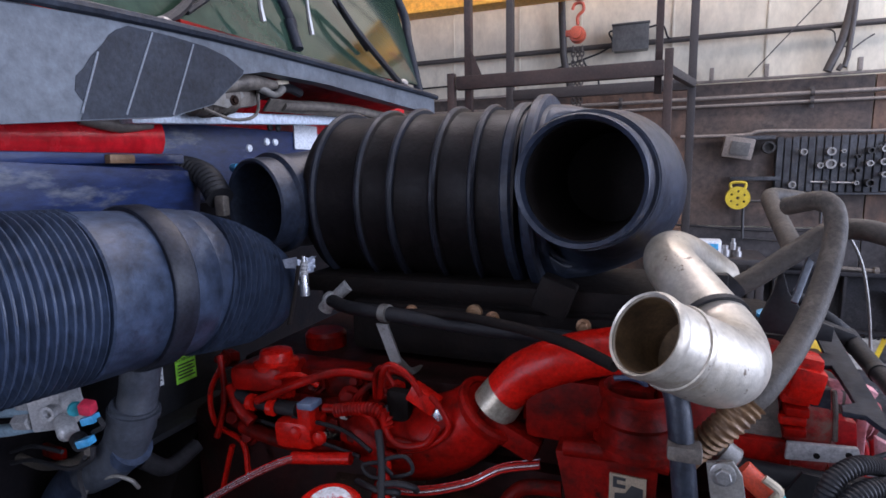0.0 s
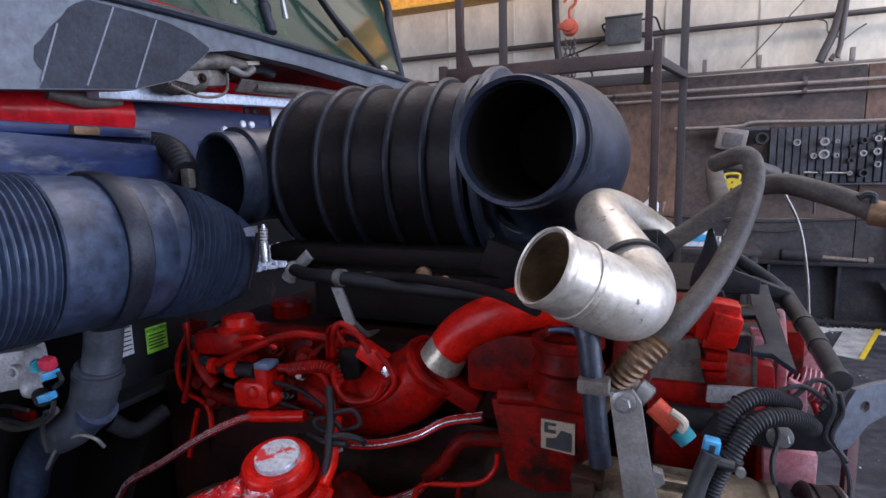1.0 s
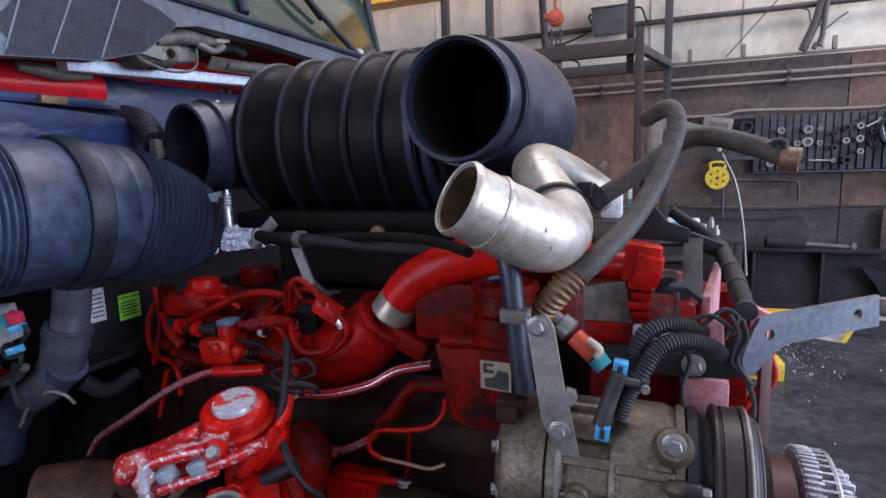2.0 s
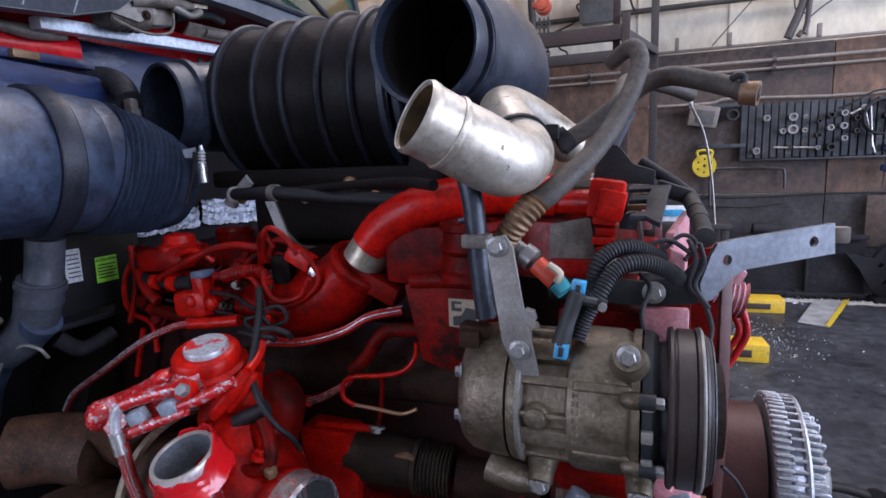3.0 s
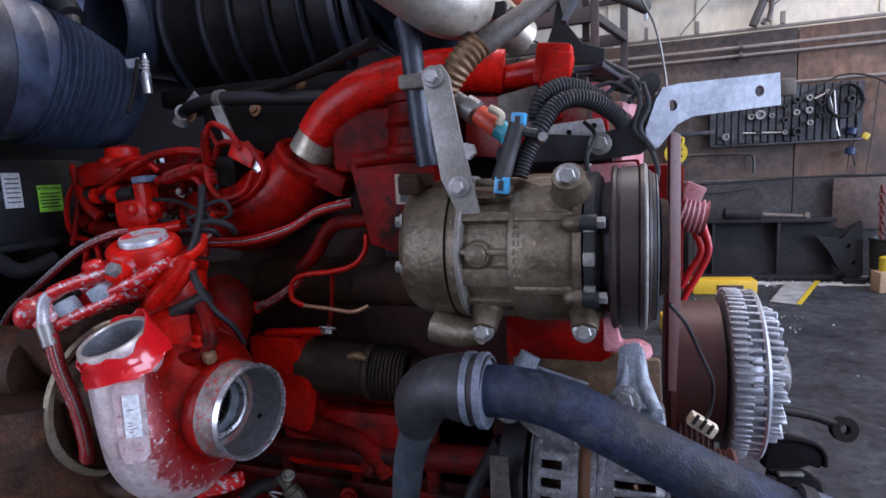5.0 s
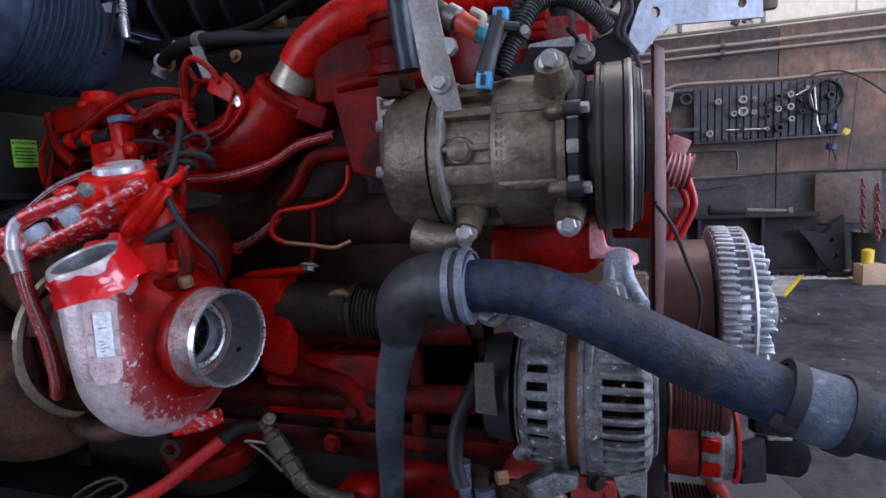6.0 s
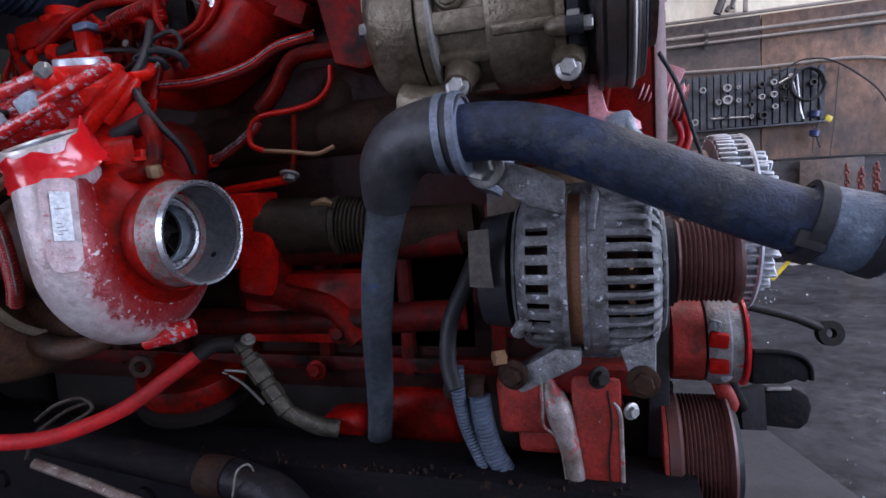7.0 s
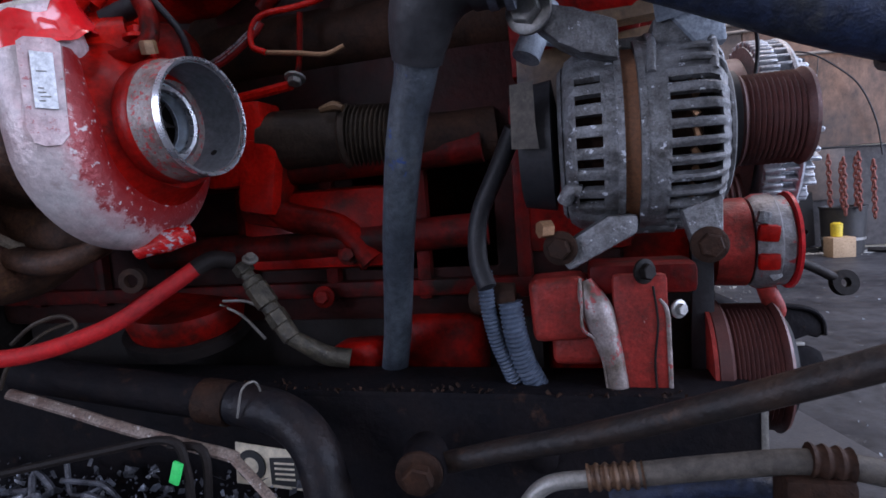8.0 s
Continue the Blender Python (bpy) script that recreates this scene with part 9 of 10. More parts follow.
part("mid_casting", block(B(), (0.1950, 0.6750, 1.0220), (0.040, 0.07, 0.062), rot=(0, 5, 0), bevel=0.008), OLD_IRON, rd, "dusty grey casting")
part("ledge", plate3(B(), [(0.1530, 0.5900, 1.0080), (0.2140, 0.5900, 1.0120), (0.2190, 0.5900, 0.9950), (0.1520, 0.5900, 0.9890)], 0.007), ZINC, rd, "pale dusty bracket plate")
for c in ((0.1790, 0.5860, 0.9985), (0.2060, 0.5860, 1.0040)):
    part("plate_slot", turned(B(), [(0, 0.0030), (0.0012, 0.0030)], c, (0, -1, 0), 12), GRIME_SHADE, rd)
part("arm_plate", plate3(B(), [(u, v, 1.058 + (v - 0.532) * 0.085) for u, v in ((0.236, 0.800), (0.232, 0.750), (0.226, 0.650), (0.221, 0.560), (0.219, 0.515), (0.210, 0.535), (0.205, 0.550), (0.188, 0.552), (0.190, 0.566), (0.203, 0.574), (0.204, 0.600), (0.204, 0.660), (0.183, 0.655), (0.185, 0.682), (0.205, 0.695), (0.209, 0.756), (0.178, 0.748), (0.180, 0.785))], 0.006), COWL_DARK, rd, "slate-grey forked arm")
part("cream_pad", block(B(), (0.1960, 0.7250, 1.0580), (0.034, 0.056, 0.008), bevel=0.003), CORRODED, rd, "dusty tan pad under the arm")
part("upper_arm", tube(B(), [(0.0774, 0.6300, 1.0697), (0.1146, 0.6200, 1.0714), (0.1528, 0.6100, 1.0721), (0.1730, 0.6000, 1.0665)], [0.012, 0.014, 0.016, 0.014], 12, 4), RED, rd)
part("arm_head", block(B(), (0.1668, 0.6000, 1.0701), (0.030, 0.03, 0.035), rot=(0, 12, 0), bevel=0.005), RED, rd)
part("back_case", block(B(), (0.0641, 0.6800, 1.0376), (0.20, 0.08, 0.09), bevel=0.012), RED_DIRTY_SHADED, rd)
part("blue_cap", turned(B(), [(-0.012, 0.009), (0.0, 0.011), (0.004, 0.012), (0.012, 0.0135), (0.016, 0.008)], (0.1600, 0.7970, 1.0800), (0.15, -0.2, 1), 16), BLUE_PLASTIC, rd, "blue plastic cap")
part("cap_base", turned(B(), [(-0.05, 0.015), (0.0, 0.014), (0.004, 0.010)], (0.1595, 0.7980, 1.0640), (0, 0, 1), 16), OLD_IRON, rd)
part("arch", tube(B(), [(0.1220, 0.7500, 1.0400), (0.1300, 0.7500, 1.0660), (0.1450, 0.7500, 1.0740), (0.1650, 0.7450, 1.0700), (0.1740, 0.7300, 1.0540)], 0.0065, 10, 6), RED, rd)
pk = thing("front_cover", (0.22, 0.60, 0.80), "red front cover of the engine, its sunlit faces coloured pink", "cover")
part("plate", plate3(B(), [(0.2034, 0.6000, 0.9639), (0.2534, 0.6000, 0.9657), (0.2550, 0.6000, 0.9185), (0.2254, 0.6000, 0.7362), (0.1033, 0.6000, 0.7244), (0.1007, 0.6200, 0.7844), (0.2025, 0.6100, 0.8220)], 0.04), RED_DIRTY_SHADED, pk)
part("foot_block", block(B(), (0.1720, 0.5350, 0.7850), (0.112, 0.06, 0.052), bevel=0.012), RED_WORN_SHADED, pk)
part("fin", plate3(B(), [(0.2189, 0.5000, 0.8228), (0.2269, 0.5000, 0.8257), (0.2312, 0.5000, 0.8074), (0.2356, 0.5000, 0.7889), (0.2535, 0.5000, 0.7882), (0.2556, 0.5000, 0.7802), (0.2189, 0.5000, 0.7779)], 0.016), FADED_SUNLIT, pk, "pink fin coloured as sunlit red paint")
part("body", block(B(), (0.16, 0.70, 0.74), (0.12, 0.16, 0.40), bevel=0.012), RED_DIRTY_SHADED, pk)
# Pink panels laid where the red cover catches daylight.
for quad in ([(0.2030, 0.5600, 0.9620), (0.2500, 0.5600, 0.9630), (0.2500, 0.5600, 0.8950), (0.2070, 0.5600, 0.8950)], [(0.1980, 0.6500, 1.0600), (0.2210, 0.6500, 1.0560), (0.2230, 0.6500, 1.0200), (0.2030, 0.6500, 1.0200)], [(0.2300, 0.6020, 1.0220), (0.2460, 0.6020, 1.0140), (0.2480, 0.6020, 0.9860), (0.2340, 0.6020, 0.9900)]):
    part("sunlit_panel", plate3(B(), quad, 0.012), FADED_SUNLIT, pk, "pink panel coloured as sunlit red paint")
part("flank", plate3(B(), [(0.2311, 0.6400, 1.0332), (0.2576, 0.8200, 1.0427), (0.2607, 0.8200, 0.8806), (0.2238, 0.6400, 0.9063)], 0.01), FADED_SUNLIT, pk)

# harness at the front
hs = thing("front_harness", (0.20, 0.52, 0.97), "black split-loom harness with blue connectors", "wiring")
part("loom", tube(B(), [(0.1471, 0.4550, 0.9548), (0.1540, 0.4600, 0.9757), (0.1661, 0.4650, 0.9980), (0.1774, 0.4750, 1.0160), (0.1928, 0.4850, 1.0237), (0.2117, 0.5000, 1.0209), (0.2296, 0.5200, 1.0096), (0.2374, 0.5300, 1.0010)], 0.0080, 18, 8, rib=(0.0034, 0.0014)), RUBBER, hs)
part("loom", tube(B(), [(0.1597, 0.4800, 1.0049), (0.1621, 0.4800, 1.0195), (0.1689, 0.4850, 1.0303), (0.1836, 0.4950, 1.0372), (0.2007, 0.5100, 1.0336), (0.2214, 0.5300, 1.0211)], 0.0076, 16, 8, rib=(0.0034, 0.0014)), RUBBER, hs)
part("loom_tie", turned(B(), [(-0.004, 0.0105), (0.004, 0.0105)], (0.1632, 0.4630, 0.9919), (0.45, 0, 0.85), 16), INK, hs)
part("tie_screw", turned(B(), [(0, 0.004), (0.005, 0.004)], (0.1704, 0.4520, 0.9885), (0, -1, 0), 10), STEEL, hs)
part("tie_arm", tube(B(), [(0.1433, 0.4500, 0.9967), (0.1536, 0.4500, 0.9942), (0.1649, 0.4520, 0.9917)], 0.0045, 8, 4), INK, hs)
part("upper_loom", tube(B(), [(0.1932, 0.8300, 1.1160), (0.2134, 0.8230, 1.1009), (0.2409, 0.8150, 1.0810), (0.2598, 0.8140, 1.0633)], [0.008, 0.009, 0.010, 0.011], 16, 6), RUBBER, hs)
part("upper_loom", tube(B(), [(0.2597, 0.8140, 1.0666), (0.262, 0.76, 1.056), (0.264, 0.68, 1.050), (0.262, 0.60, 1.044), (0.262, 0.560, 1.040)], [0.010, 0.011, 0.0105, 0.010, 0.0085], 18, 6), RUBBER, hs)
for c, r in (((0.262, 0.79, 1.058), 0.0120), ((0.263, 0.71, 1.052), 0.0118), ((0.263, 0.64, 1.047), 0.0114), ((0.262, 0.56, 1.040), 0.0105)):
    part("tape", turned(B(), [(-0.005, r), (0.005, r)], c, (0, -1, -0.08), 18), INK, hs)
part("plug_shell", block(B(), (0.2374, 0.8000, 1.0717), (0.05, 0.03, 0.022), rot=(0, 20, 0), bevel=0.006), RUBBER, hs)
part("black_plug", tube(B(), [(0.1481, 0.4500, 1.0016), (0.1395, 0.4480, 0.9753), (0.1328, 0.4420, 0.9511)], [0.008, 0.0075, 0.009], 12, 4), INK, hs)
for c in ((0.1345, 0.4400, 0.9474), (0.1480, 0.4560, 1.0040)):
    cc = part("blue_connector", block(B(), c, (0.013, 0.012, 0.015), rot=(0, 8, 0), bevel=0.0015), BLUE_PLASTIC, hs, "bright blue connector shell")
    part("socket", block(B(), Vector(c) + Vector((0, -0.0062, 0)), (0.0045, 0.003, 0.009), rot=(0, 8, 0), bevel=0.0005), INK, cc)
for pts in ([(0.2449, 0.5300, 1.0414), (0.2528, 0.5300, 1.0221), (0.2479, 0.5300, 0.9950), (0.2610, 0.5300, 0.9780), (0.2690, 0.5300, 0.9557), (0.2677, 0.5200, 0.9429)], [(0.2553, 0.5300, 1.0380), (0.2607, 0.5350, 1.0163), (0.2531, 0.5300, 0.9948), (0.2662, 0.5300, 0.9724)], [(0.2213, 0.5300, 1.0294), (0.2397, 0.5400, 1.0441), (0.2529, 0.5400, 1.0361), (0.2425, 0.5300, 1.0199)], [(0.2005, 0.5200, 1.0330), (0.2266, 0.5300, 1.0400), (0.2476, 0.5300, 1.0278)], [(0.2068, 0.5000, 0.9484), (0.2036, 0.5100, 0.9697), (0.2105, 0.5300, 0.9909), (0.1996, 0.5300, 1.0055)]):
    part("wire", tube(B(), pts, 0.0023, 8, 6), RUBBER, hs)
part("pressure_switch", turned(B(), [(0, 0.009), (0.016, 0.009), (0.017, 0.0125), (0.030, 0.013), (0.032, 0.010)], (0.0703, 0.5080, 1.0378), (0.75, -0.1, -0.55), 16), STEEL, hs)
oc = part("orange_plug", tube(B(), [(0.1003, 0.4970, 1.0176), (0.1210, 0.4915, 1.0010)], 0.0100, 14, 4), ORANGE, hs, "orange plug")
part("cream_latch", tube(B(), [(0.1156, 0.4804, 1.0205), (0.1271, 0.4782, 1.0128), (0.1240, 0.4782, 1.0038)], 0.004, 8, 4), CREAM, oc)
part("teal_tip", turned(B(), [(0, 0.010), (0.012, 0.009)], (0.1233, 0.4859, 1.0009), (0.6, -0.2, -0.6), 12), TEAL, hs)

# pink sensor and cables by the fan
sn = thing("sensor_plug", (0.37, 1.05, 0.70), "faded red ribbed sensor plug with cables", "sensor")
part("plug", tube(B(), [(0.2976, 1.0500, 0.8777), (0.3364, 1.0500, 0.8627), (0.3715, 1.0500, 0.8543)], 0.030, 20, 8, rib=(0.0085, 0.007)), FADED_SUNLIT, sn)
part("tab", block(B(), (0.3499, 1.0500, 0.9002), (0.034, 0.03, 0.036), rot=(0, 25, 0), bevel=0.003), FADED_SUNLIT, sn)
for pts in ([(0.3680, 1.0500, 0.8428), (0.3785, 1.0500, 0.7956), (0.3625, 1.0500, 0.7525), (0.3394, 1.0500, 0.7081), (0.3302, 1.0500, 0.6745)], [(0.3512, 1.0500, 0.8375), (0.3663, 1.0500, 0.7954), (0.3481, 1.0500, 0.7574), (0.3323, 1.0500, 0.7242)]):
    part("cable", tube(B(), pts, 0.0065, 10, 6), PINK, sn)
part("mount", block(B(), (0.2836, 1.0600, 0.8464), (0.10, 0.08, 0.22), bevel=0.01), RED_DIRTY_SHADED, sn)
part("stay", tube(B(), [(0.2787, 1.0600, 0.8355), (0.22, 1.0, 0.80), (0.14, 0.93, 0.80)], 0.03, 12, 4), RED_DIRTY_SHADED, sn)

rnd = random.Random(77)
swarf = B()
for i in range(520):
    shard(swarf, (0.42 + 1.5 * rnd.random() ** 1.3, 1.05 + 3.0 * rnd.random() ** 1.4, 0.002), 0.0015 + 0.0075 * rnd.random() ** 4, rnd)
solo("floor_swarf", swarf, PALE_SCRATCH, "pale grit and swarf scattered on the floor", "grit", kind="stuff")

# ---- fan clutch and drive ----
fan = thing("fan_clutch", (0.40, 0.75, 0.55), "finned aluminium viscous fan clutch", "fan clutch")
FC = Vector((0, 0.792, 0.660))
fa = Vector((1, 0.0, 0.0))
part("body", turned(B(), [(0.365, 0.05), (0.366, 0.112), (0.370, 0.1145), (0.384, 0.1145), (0.387, 0.100), (0.402, 0.094), (0.404, 0.080), (0.416, 0.070), (0.430, 0.045), (0.438, 0.02)], FC, fa, 56), FAN, fan)
for k in range(78):
    a = 2 * math.pi * k / 78
    d = Vector((0, math.cos(a), math.sin(a)))
    part("rim_fin", block(B(), FC + fa * (0.3765 + 0.001 * (k % 2)) + d * 0.1150, (0.021, 0.0046, 0.0075), rot=(math.degrees(a) - 90, 0, 0), bevel=0.0012, seg=1), FAN, fan)
for k in range(52):
    a = 2 * math.pi * (k + 0.3) / 52
    d = Vector((0, math.cos(a), math.sin(a)))
    part("vane", block(B(), FC + fa * 0.3945 + d * 0.1060, (0.018, 0.0042, 0.022), rot=(math.degrees(a) - 90, 0, 0), bevel=0.001, seg=1), FAN, fan)
    reach = 0.022 + 0.003 * (k % 3)
    part("face_fin", block(B(), FC + fa * (0.404 + reach / 2) + d * (0.0800 - 0.002 * (k % 2)), (reach, 0.0058, 0.027), rot=(math.degrees(a) - 90, 4 * (k % 2), 0), bevel=0.0016, seg=1), FAN, fan)
part("front_ring", turned(B(), [(0.401, 0.106), (0.401, 0.1165), (0.404, 0.1180), (0.407, 0.1160), (0.407, 0.108), (0.405, 0.105)], FC, fa, 60, closed=True), FAN, fan)
part("inner_ring", turned(B(), [(0.406, 0.088), (0.406, 0.0935), (0.410, 0.0945), (0.413, 0.0915), (0.412, 0.088)], FC, fa, 60, closed=True), FAN, fan)
part("hub", turned(B(), [(0.43, 0.04), (0.444, 0.036), (0.450, 0.02)], FC, fa, 24), STEEL, fan)
drv = thing("fan_drive", (0.33, 0.75, 0.55), "red-brown fan drive drum and pulley", "fan drive")
part("drum", turned(B(), [(0.30, 0.05), (0.301, 0.098), (0.360, 0.100), (0.365, 0.05)], FC, fa, 48), RUST_BELT, drv)
part("flange", turned(B(), [(0.292, 0.05), (0.293, 0.118), (0.300, 0.118), (0.301, 0.05)], FC, fa, 48), RUST_BELT, drv)
part("guard_plate", plate3(B(), [(0.2815, 0.6000, 0.9950), (0.2930, 0.6080, 0.9900), (0.2975, 0.6080, 0.8002), (0.2925, 0.6080, 0.6968), (0.2840, 0.6000, 0.7000)], 0.006), RUST_BELT, drv)
part("lower_pulley", tube(B(), [(0.285, 0.74, 0.555), (0.345, 0.74, 0.555)], 0.068, 40, 6, rib=(0.0065, 0.004)), RUST_BELT, drv)

# ---- alternator ----
alt = thing("alternator", (0.20, 0.49, 0.56), "corroded aluminium alternator with vent slots", "alternator")
AC = Vector((0, 0.488, 0.648))


def caged_shell(at, prof, first, last, n, thick=0.006, closed_from=400, closed_to=400, bulge=0.0018, only=(0, 360)):
    """A cast shell round the x axis, lathed from (x, r) rows, with n slots between two of its rows and rounded bars between them."""
    nu = n * 6
    bm = bmesh.new()
    grid = {}
    for side in (0, 1):
        for i in range(nu):
            ang = 2 * math.pi * (i + 0.5) / nu
            for j, (x, r) in enumerate(prof):
                r = r - side * thick
                if side == 0 and j >= first:
                    r += bulge * (-0.4, -0.6, -0.4, 0.5, 1.0, 0.5)[i % 6]
                grid[side, i, j] = bm.verts.new(Vector(at) + Vector((x, math.cos(ang) * r, math.sin(ang) * r)))

    def solid(i, j):
        if j < first or j >= last or closed_from < (i // 6 + 0.5) * 360 / n < closed_to or not only[0] < (i // 6 + 0.5) * 360 / n < only[1]:
            return True
        return i % 6 > 2

    for i in range(nu):
        k = (i + 1) % nu
        for j in range(len(prof) - 1):
            if not solid(i, j):
                continue
            bm.faces.new((grid[0, i, j], grid[0, k, j], grid[0, k, j + 1], grid[0, i, j + 1]))
            bm.faces.new((grid[1, i, j + 1], grid[1, k, j + 1], grid[1, k, j], grid[1, i, j]))
            for di, dj, e in ((-1, 0, ((i, j), (i, j + 1))), (1, 0, ((k, j + 1), (k, j))), (0, -1, ((k, j), (i, j))), (0, 1, ((i, j + 1), (k, j + 1)))):
                if not (0 <= j + dj <= len(prof) - 2) or not solid((i + di) % nu, j + dj):
                    p, q = e
                    bm.faces.new((grid[0, p[0], p[1]], grid[0, q[0], q[1]], grid[1, q[0], q[1]], grid[1, p[0], p[1]]))
    bmesh.ops.delete(bm, geom=[v for v in bm.verts if not v.link_faces], context="VERTS")
    return bm


xa, xd, xe, xh = 0.155, 0.1985, 0.2115, 0.268
part("rear_shell", caged_shell(AC, [(xa, 0.060), (xa + 0.003, 0.0680), (xa + 0.008, 0.0715), (0.1655, 0.0725), (0.1665, 0.0725), (0.1845, 0.0738), (0.1855, 0.0738), (xd, 0.0750)], 3, 5, 28, 0.006, 60, 140, 0.0008, (146, 226)), ALT, alt)
part("front_shell", caged_shell(AC, [(xe, 0.0770), (0.2270, 0.0772), (0.2295, 0.0765), (0.2310, 0.0760), (0.2520, 0.0758), (0.2600, 0.0745), (0.2655, 0.0715), (0.2695, 0.0670), (0.2725, 0.0610), (0.2740, 0.0540)], 3, 6, 36, 0.006, 60, 146, 0.0019), ALT, alt)
part("front_ring", turned(B(), [(0.2725, 0.03), (0.2725, 0.0555), (0.2740, 0.0575), (0.2765, 0.0570), (0.2780, 0.0540), (0.2785, 0.02)], AC, (1, 0, 0), 40), ALT, alt)
for x0, r0, r1 in ((0.2215, 0.0772, 0.0795), (0.2635, 0.0728, 0.0775)):
    part("crown_ridge", tube(B(), [AC + Vector((x0 + 0.002 * math.sin(radians(4 * a)), math.cos(radians(a)) * (r0 + (r1 - r0) * math.sin(radians((a - 60) * 2))), math.sin(radians(a)) * (r0 + (r1 - r0) * math.sin(radians((a - 60) * 2))))) for a in range(60, 149, 8)], 0.0032, 10, 3), ALT, alt)
for k in range(5):
    a = radians(96 + 11 * k)
    part("crown_rib", tube(B(), [AC + Vector((x, math.cos(a) * r, math.sin(a) * r)) for x, r in ((0.2400, 0.0762), (0.2530, 0.0772), (0.2625, 0.0752), (0.2690, 0.0690), (0.2730, 0.0600))], [0.0018, 0.0028, 0.0030, 0.0026, 0.0018], 8, 4), ALT, alt)
part("shell_lip", turned(B(), [(xd - 0.004, 0.070), (xd - 0.004, 0.0775), (xd + 0.001, 0.0780), (xd + 0.001, 0.070)], AC, (1, 0, 0), 48, closed=True), ALT, alt)
part("front_lip", turned(B(), [(xe - 0.001, 0.070), (xe - 0.001, 0.0780), (xe + 0.004, 0.0785), (xe + 0.005, 0.070)], AC, (1, 0, 0), 48, closed=True), ALT, alt)
part("rear_plate", turned(B(), [(xa - 0.003, 0.02), (xa - 0.003, 0.060), (xa, 0.064), (xa + 0.002, 0.060), (xa + 0.002, 0.02)], AC, (1, 0, 0), 44), ALT, alt)
part("stator", turned(B(), [(xd, 0.05), (xd, 0.0725), (xe, 0.0725), (xe, 0.05)], AC, (1, 0, 0), 48), surface("orange_rust", (0.14, 0.055, 0.02), (0.06, 0.028, 0.014), 0.7, scale=40, bump=0.4), alt, "rusty stator core")
part("rotor", turned(B(), [(xa, 0.02), (xa, 0.056), (0.255, 0.056), (0.262, 0.045), (0.262, 0.02)], AC, (1, 0, 0), 32), RUST, alt, "dark copper rotor")
for k in range(26):
    a = 2 * math.pi * k / 26
    part("winding", tube(B(), [AC + Vector((0.2470 + 0.002 * (k % 2), math.cos(a) * 0.061, math.sin(a) * 0.061)), AC + Vector((0.2510, math.cos(a + 0.1) * 0.061, math.sin(a + 0.1) * 0.061))], 0.0026, 6, 2), BRASS, alt)
for k in (100, 255):
    a = radians(k)
    d = Vector((0, math.cos(a), math.sin(a)))
    part("lug", turned(B(), [(0.186, 0.004), (0.188, 0.0075), (0.238, 0.0075), (0.240, 0.004)], AC + d * 0.0735, (1, 0, 0), 12), ALT, alt)
part("rear_cap", turned(B(), [(0.118, 0.02), (0.120, 0.052), (0.146, 0.056), (0.150, 0.03)], AC, (1, 0, 0), 36), RUBBER, alt, "black rear cap")
part("upper_arm", plate3(B(), [(0.1330, 0.4400, 0.7525), (0.1480, 0.4400, 0.7500), (0.1673, 0.4400, 0.7440), (0.1985, 0.4400, 0.7310), (0.1985, 0.4400, 0.7020), (0.1720, 0.4400, 0.7100), (0.1560, 0.4400, 0.7190), (0.1376, 0.4400, 0.7360)], 0.030), ALT, alt)
part("upper_bolt", bolt(B(), (0.1352, 0.4250, 0.7455), (-0.3, -1, 0), 0.012), STEEL, alt)
part("top_foot", block(B(), (0.2496, 0.4700, 0.7243), (0.05, 0.04, 0.02), bevel=0.005), ALT, alt)
part("lower_arm", plate3(B(), [(0.1454, 0.4450, 0.5634), (0.1865, 0.4450, 0.5879), (0.2082, 0.4450, 0.5873), (0.2077, 0.4450, 0.5731), (0.1548, 0.4450, 0.5452)], 0.026), ALT, alt)
part("lower_arm", plate3(B(), [(0.2385, 0.4450, 0.5890), (0.2680, 0.4450, 0.5993), (0.2672, 0.4450, 0.5602), (0.2491, 0.4450, 0.5545)], 0.024), ALT, alt)
part("lower_bolt", bolt(B(), (0.1494, 0.4300, 0.5646), (-0.2, -1, 0), 0.009), RUST, alt, "rusty bolt")
part("lower_bolt", bolt(B(), (0.2565, 0.4300, 0.5623), (0.0, -1, 0), 0.009), RUST, alt, "rusty bolt")
part("terminal", tube(B(), [(0.1538, 0.4350, 0.6003), (0.1599, 0.4300, 0.6092), (0.1671, 0.4300, 0.6078)], [0.006, 0.006, 0.005], 12, 4), ALT, alt)
part("terminal_nut", turned(B(), [(0, 0.007), (0.010, 0.007)], (0.1427, 0.4300, 0.5802), (-1, -0.6, 0), 6), BRASS, alt)
part("white_tag", plate3(B(), [(0.1174, 0.4250, 0.6920), (0.1352, 0.4250, 0.6937), (0.1355, 0.4250, 0.6622), (0.1374, 0.4250, 0.6425), (0.1165, 0.4250, 0.6437)], 0.002), HOSE_GREY, alt, "grey paper tag")
part("pulley", turned(B(), [(0.285, 0.03), (0.286, 0.036), (0.288, 0.037)] + [p for i in range(11) for p in ((0.2895 + i * 0.0038, 0.0358), (0.2914 + i * 0.0038, 0.0334))] + [(0.332, 0.0360), (0.334, 0.0375), (0.337, 0.0365), (0.338, 0.02)], AC + Vector((0, -0.003, 0.006)), (1, 0, 0), 40), RUST_BELT, alt, "red-brown ribbed pulley")
part("pulley_collar", turned(B(), [(0.277, 0.02), (0.278, 0.039), (0.285, 0.040), (0.286, 0.02)], AC + Vector((0, -0.003, 0.006)), (1, 0, 0), 36), RUBBER, alt)

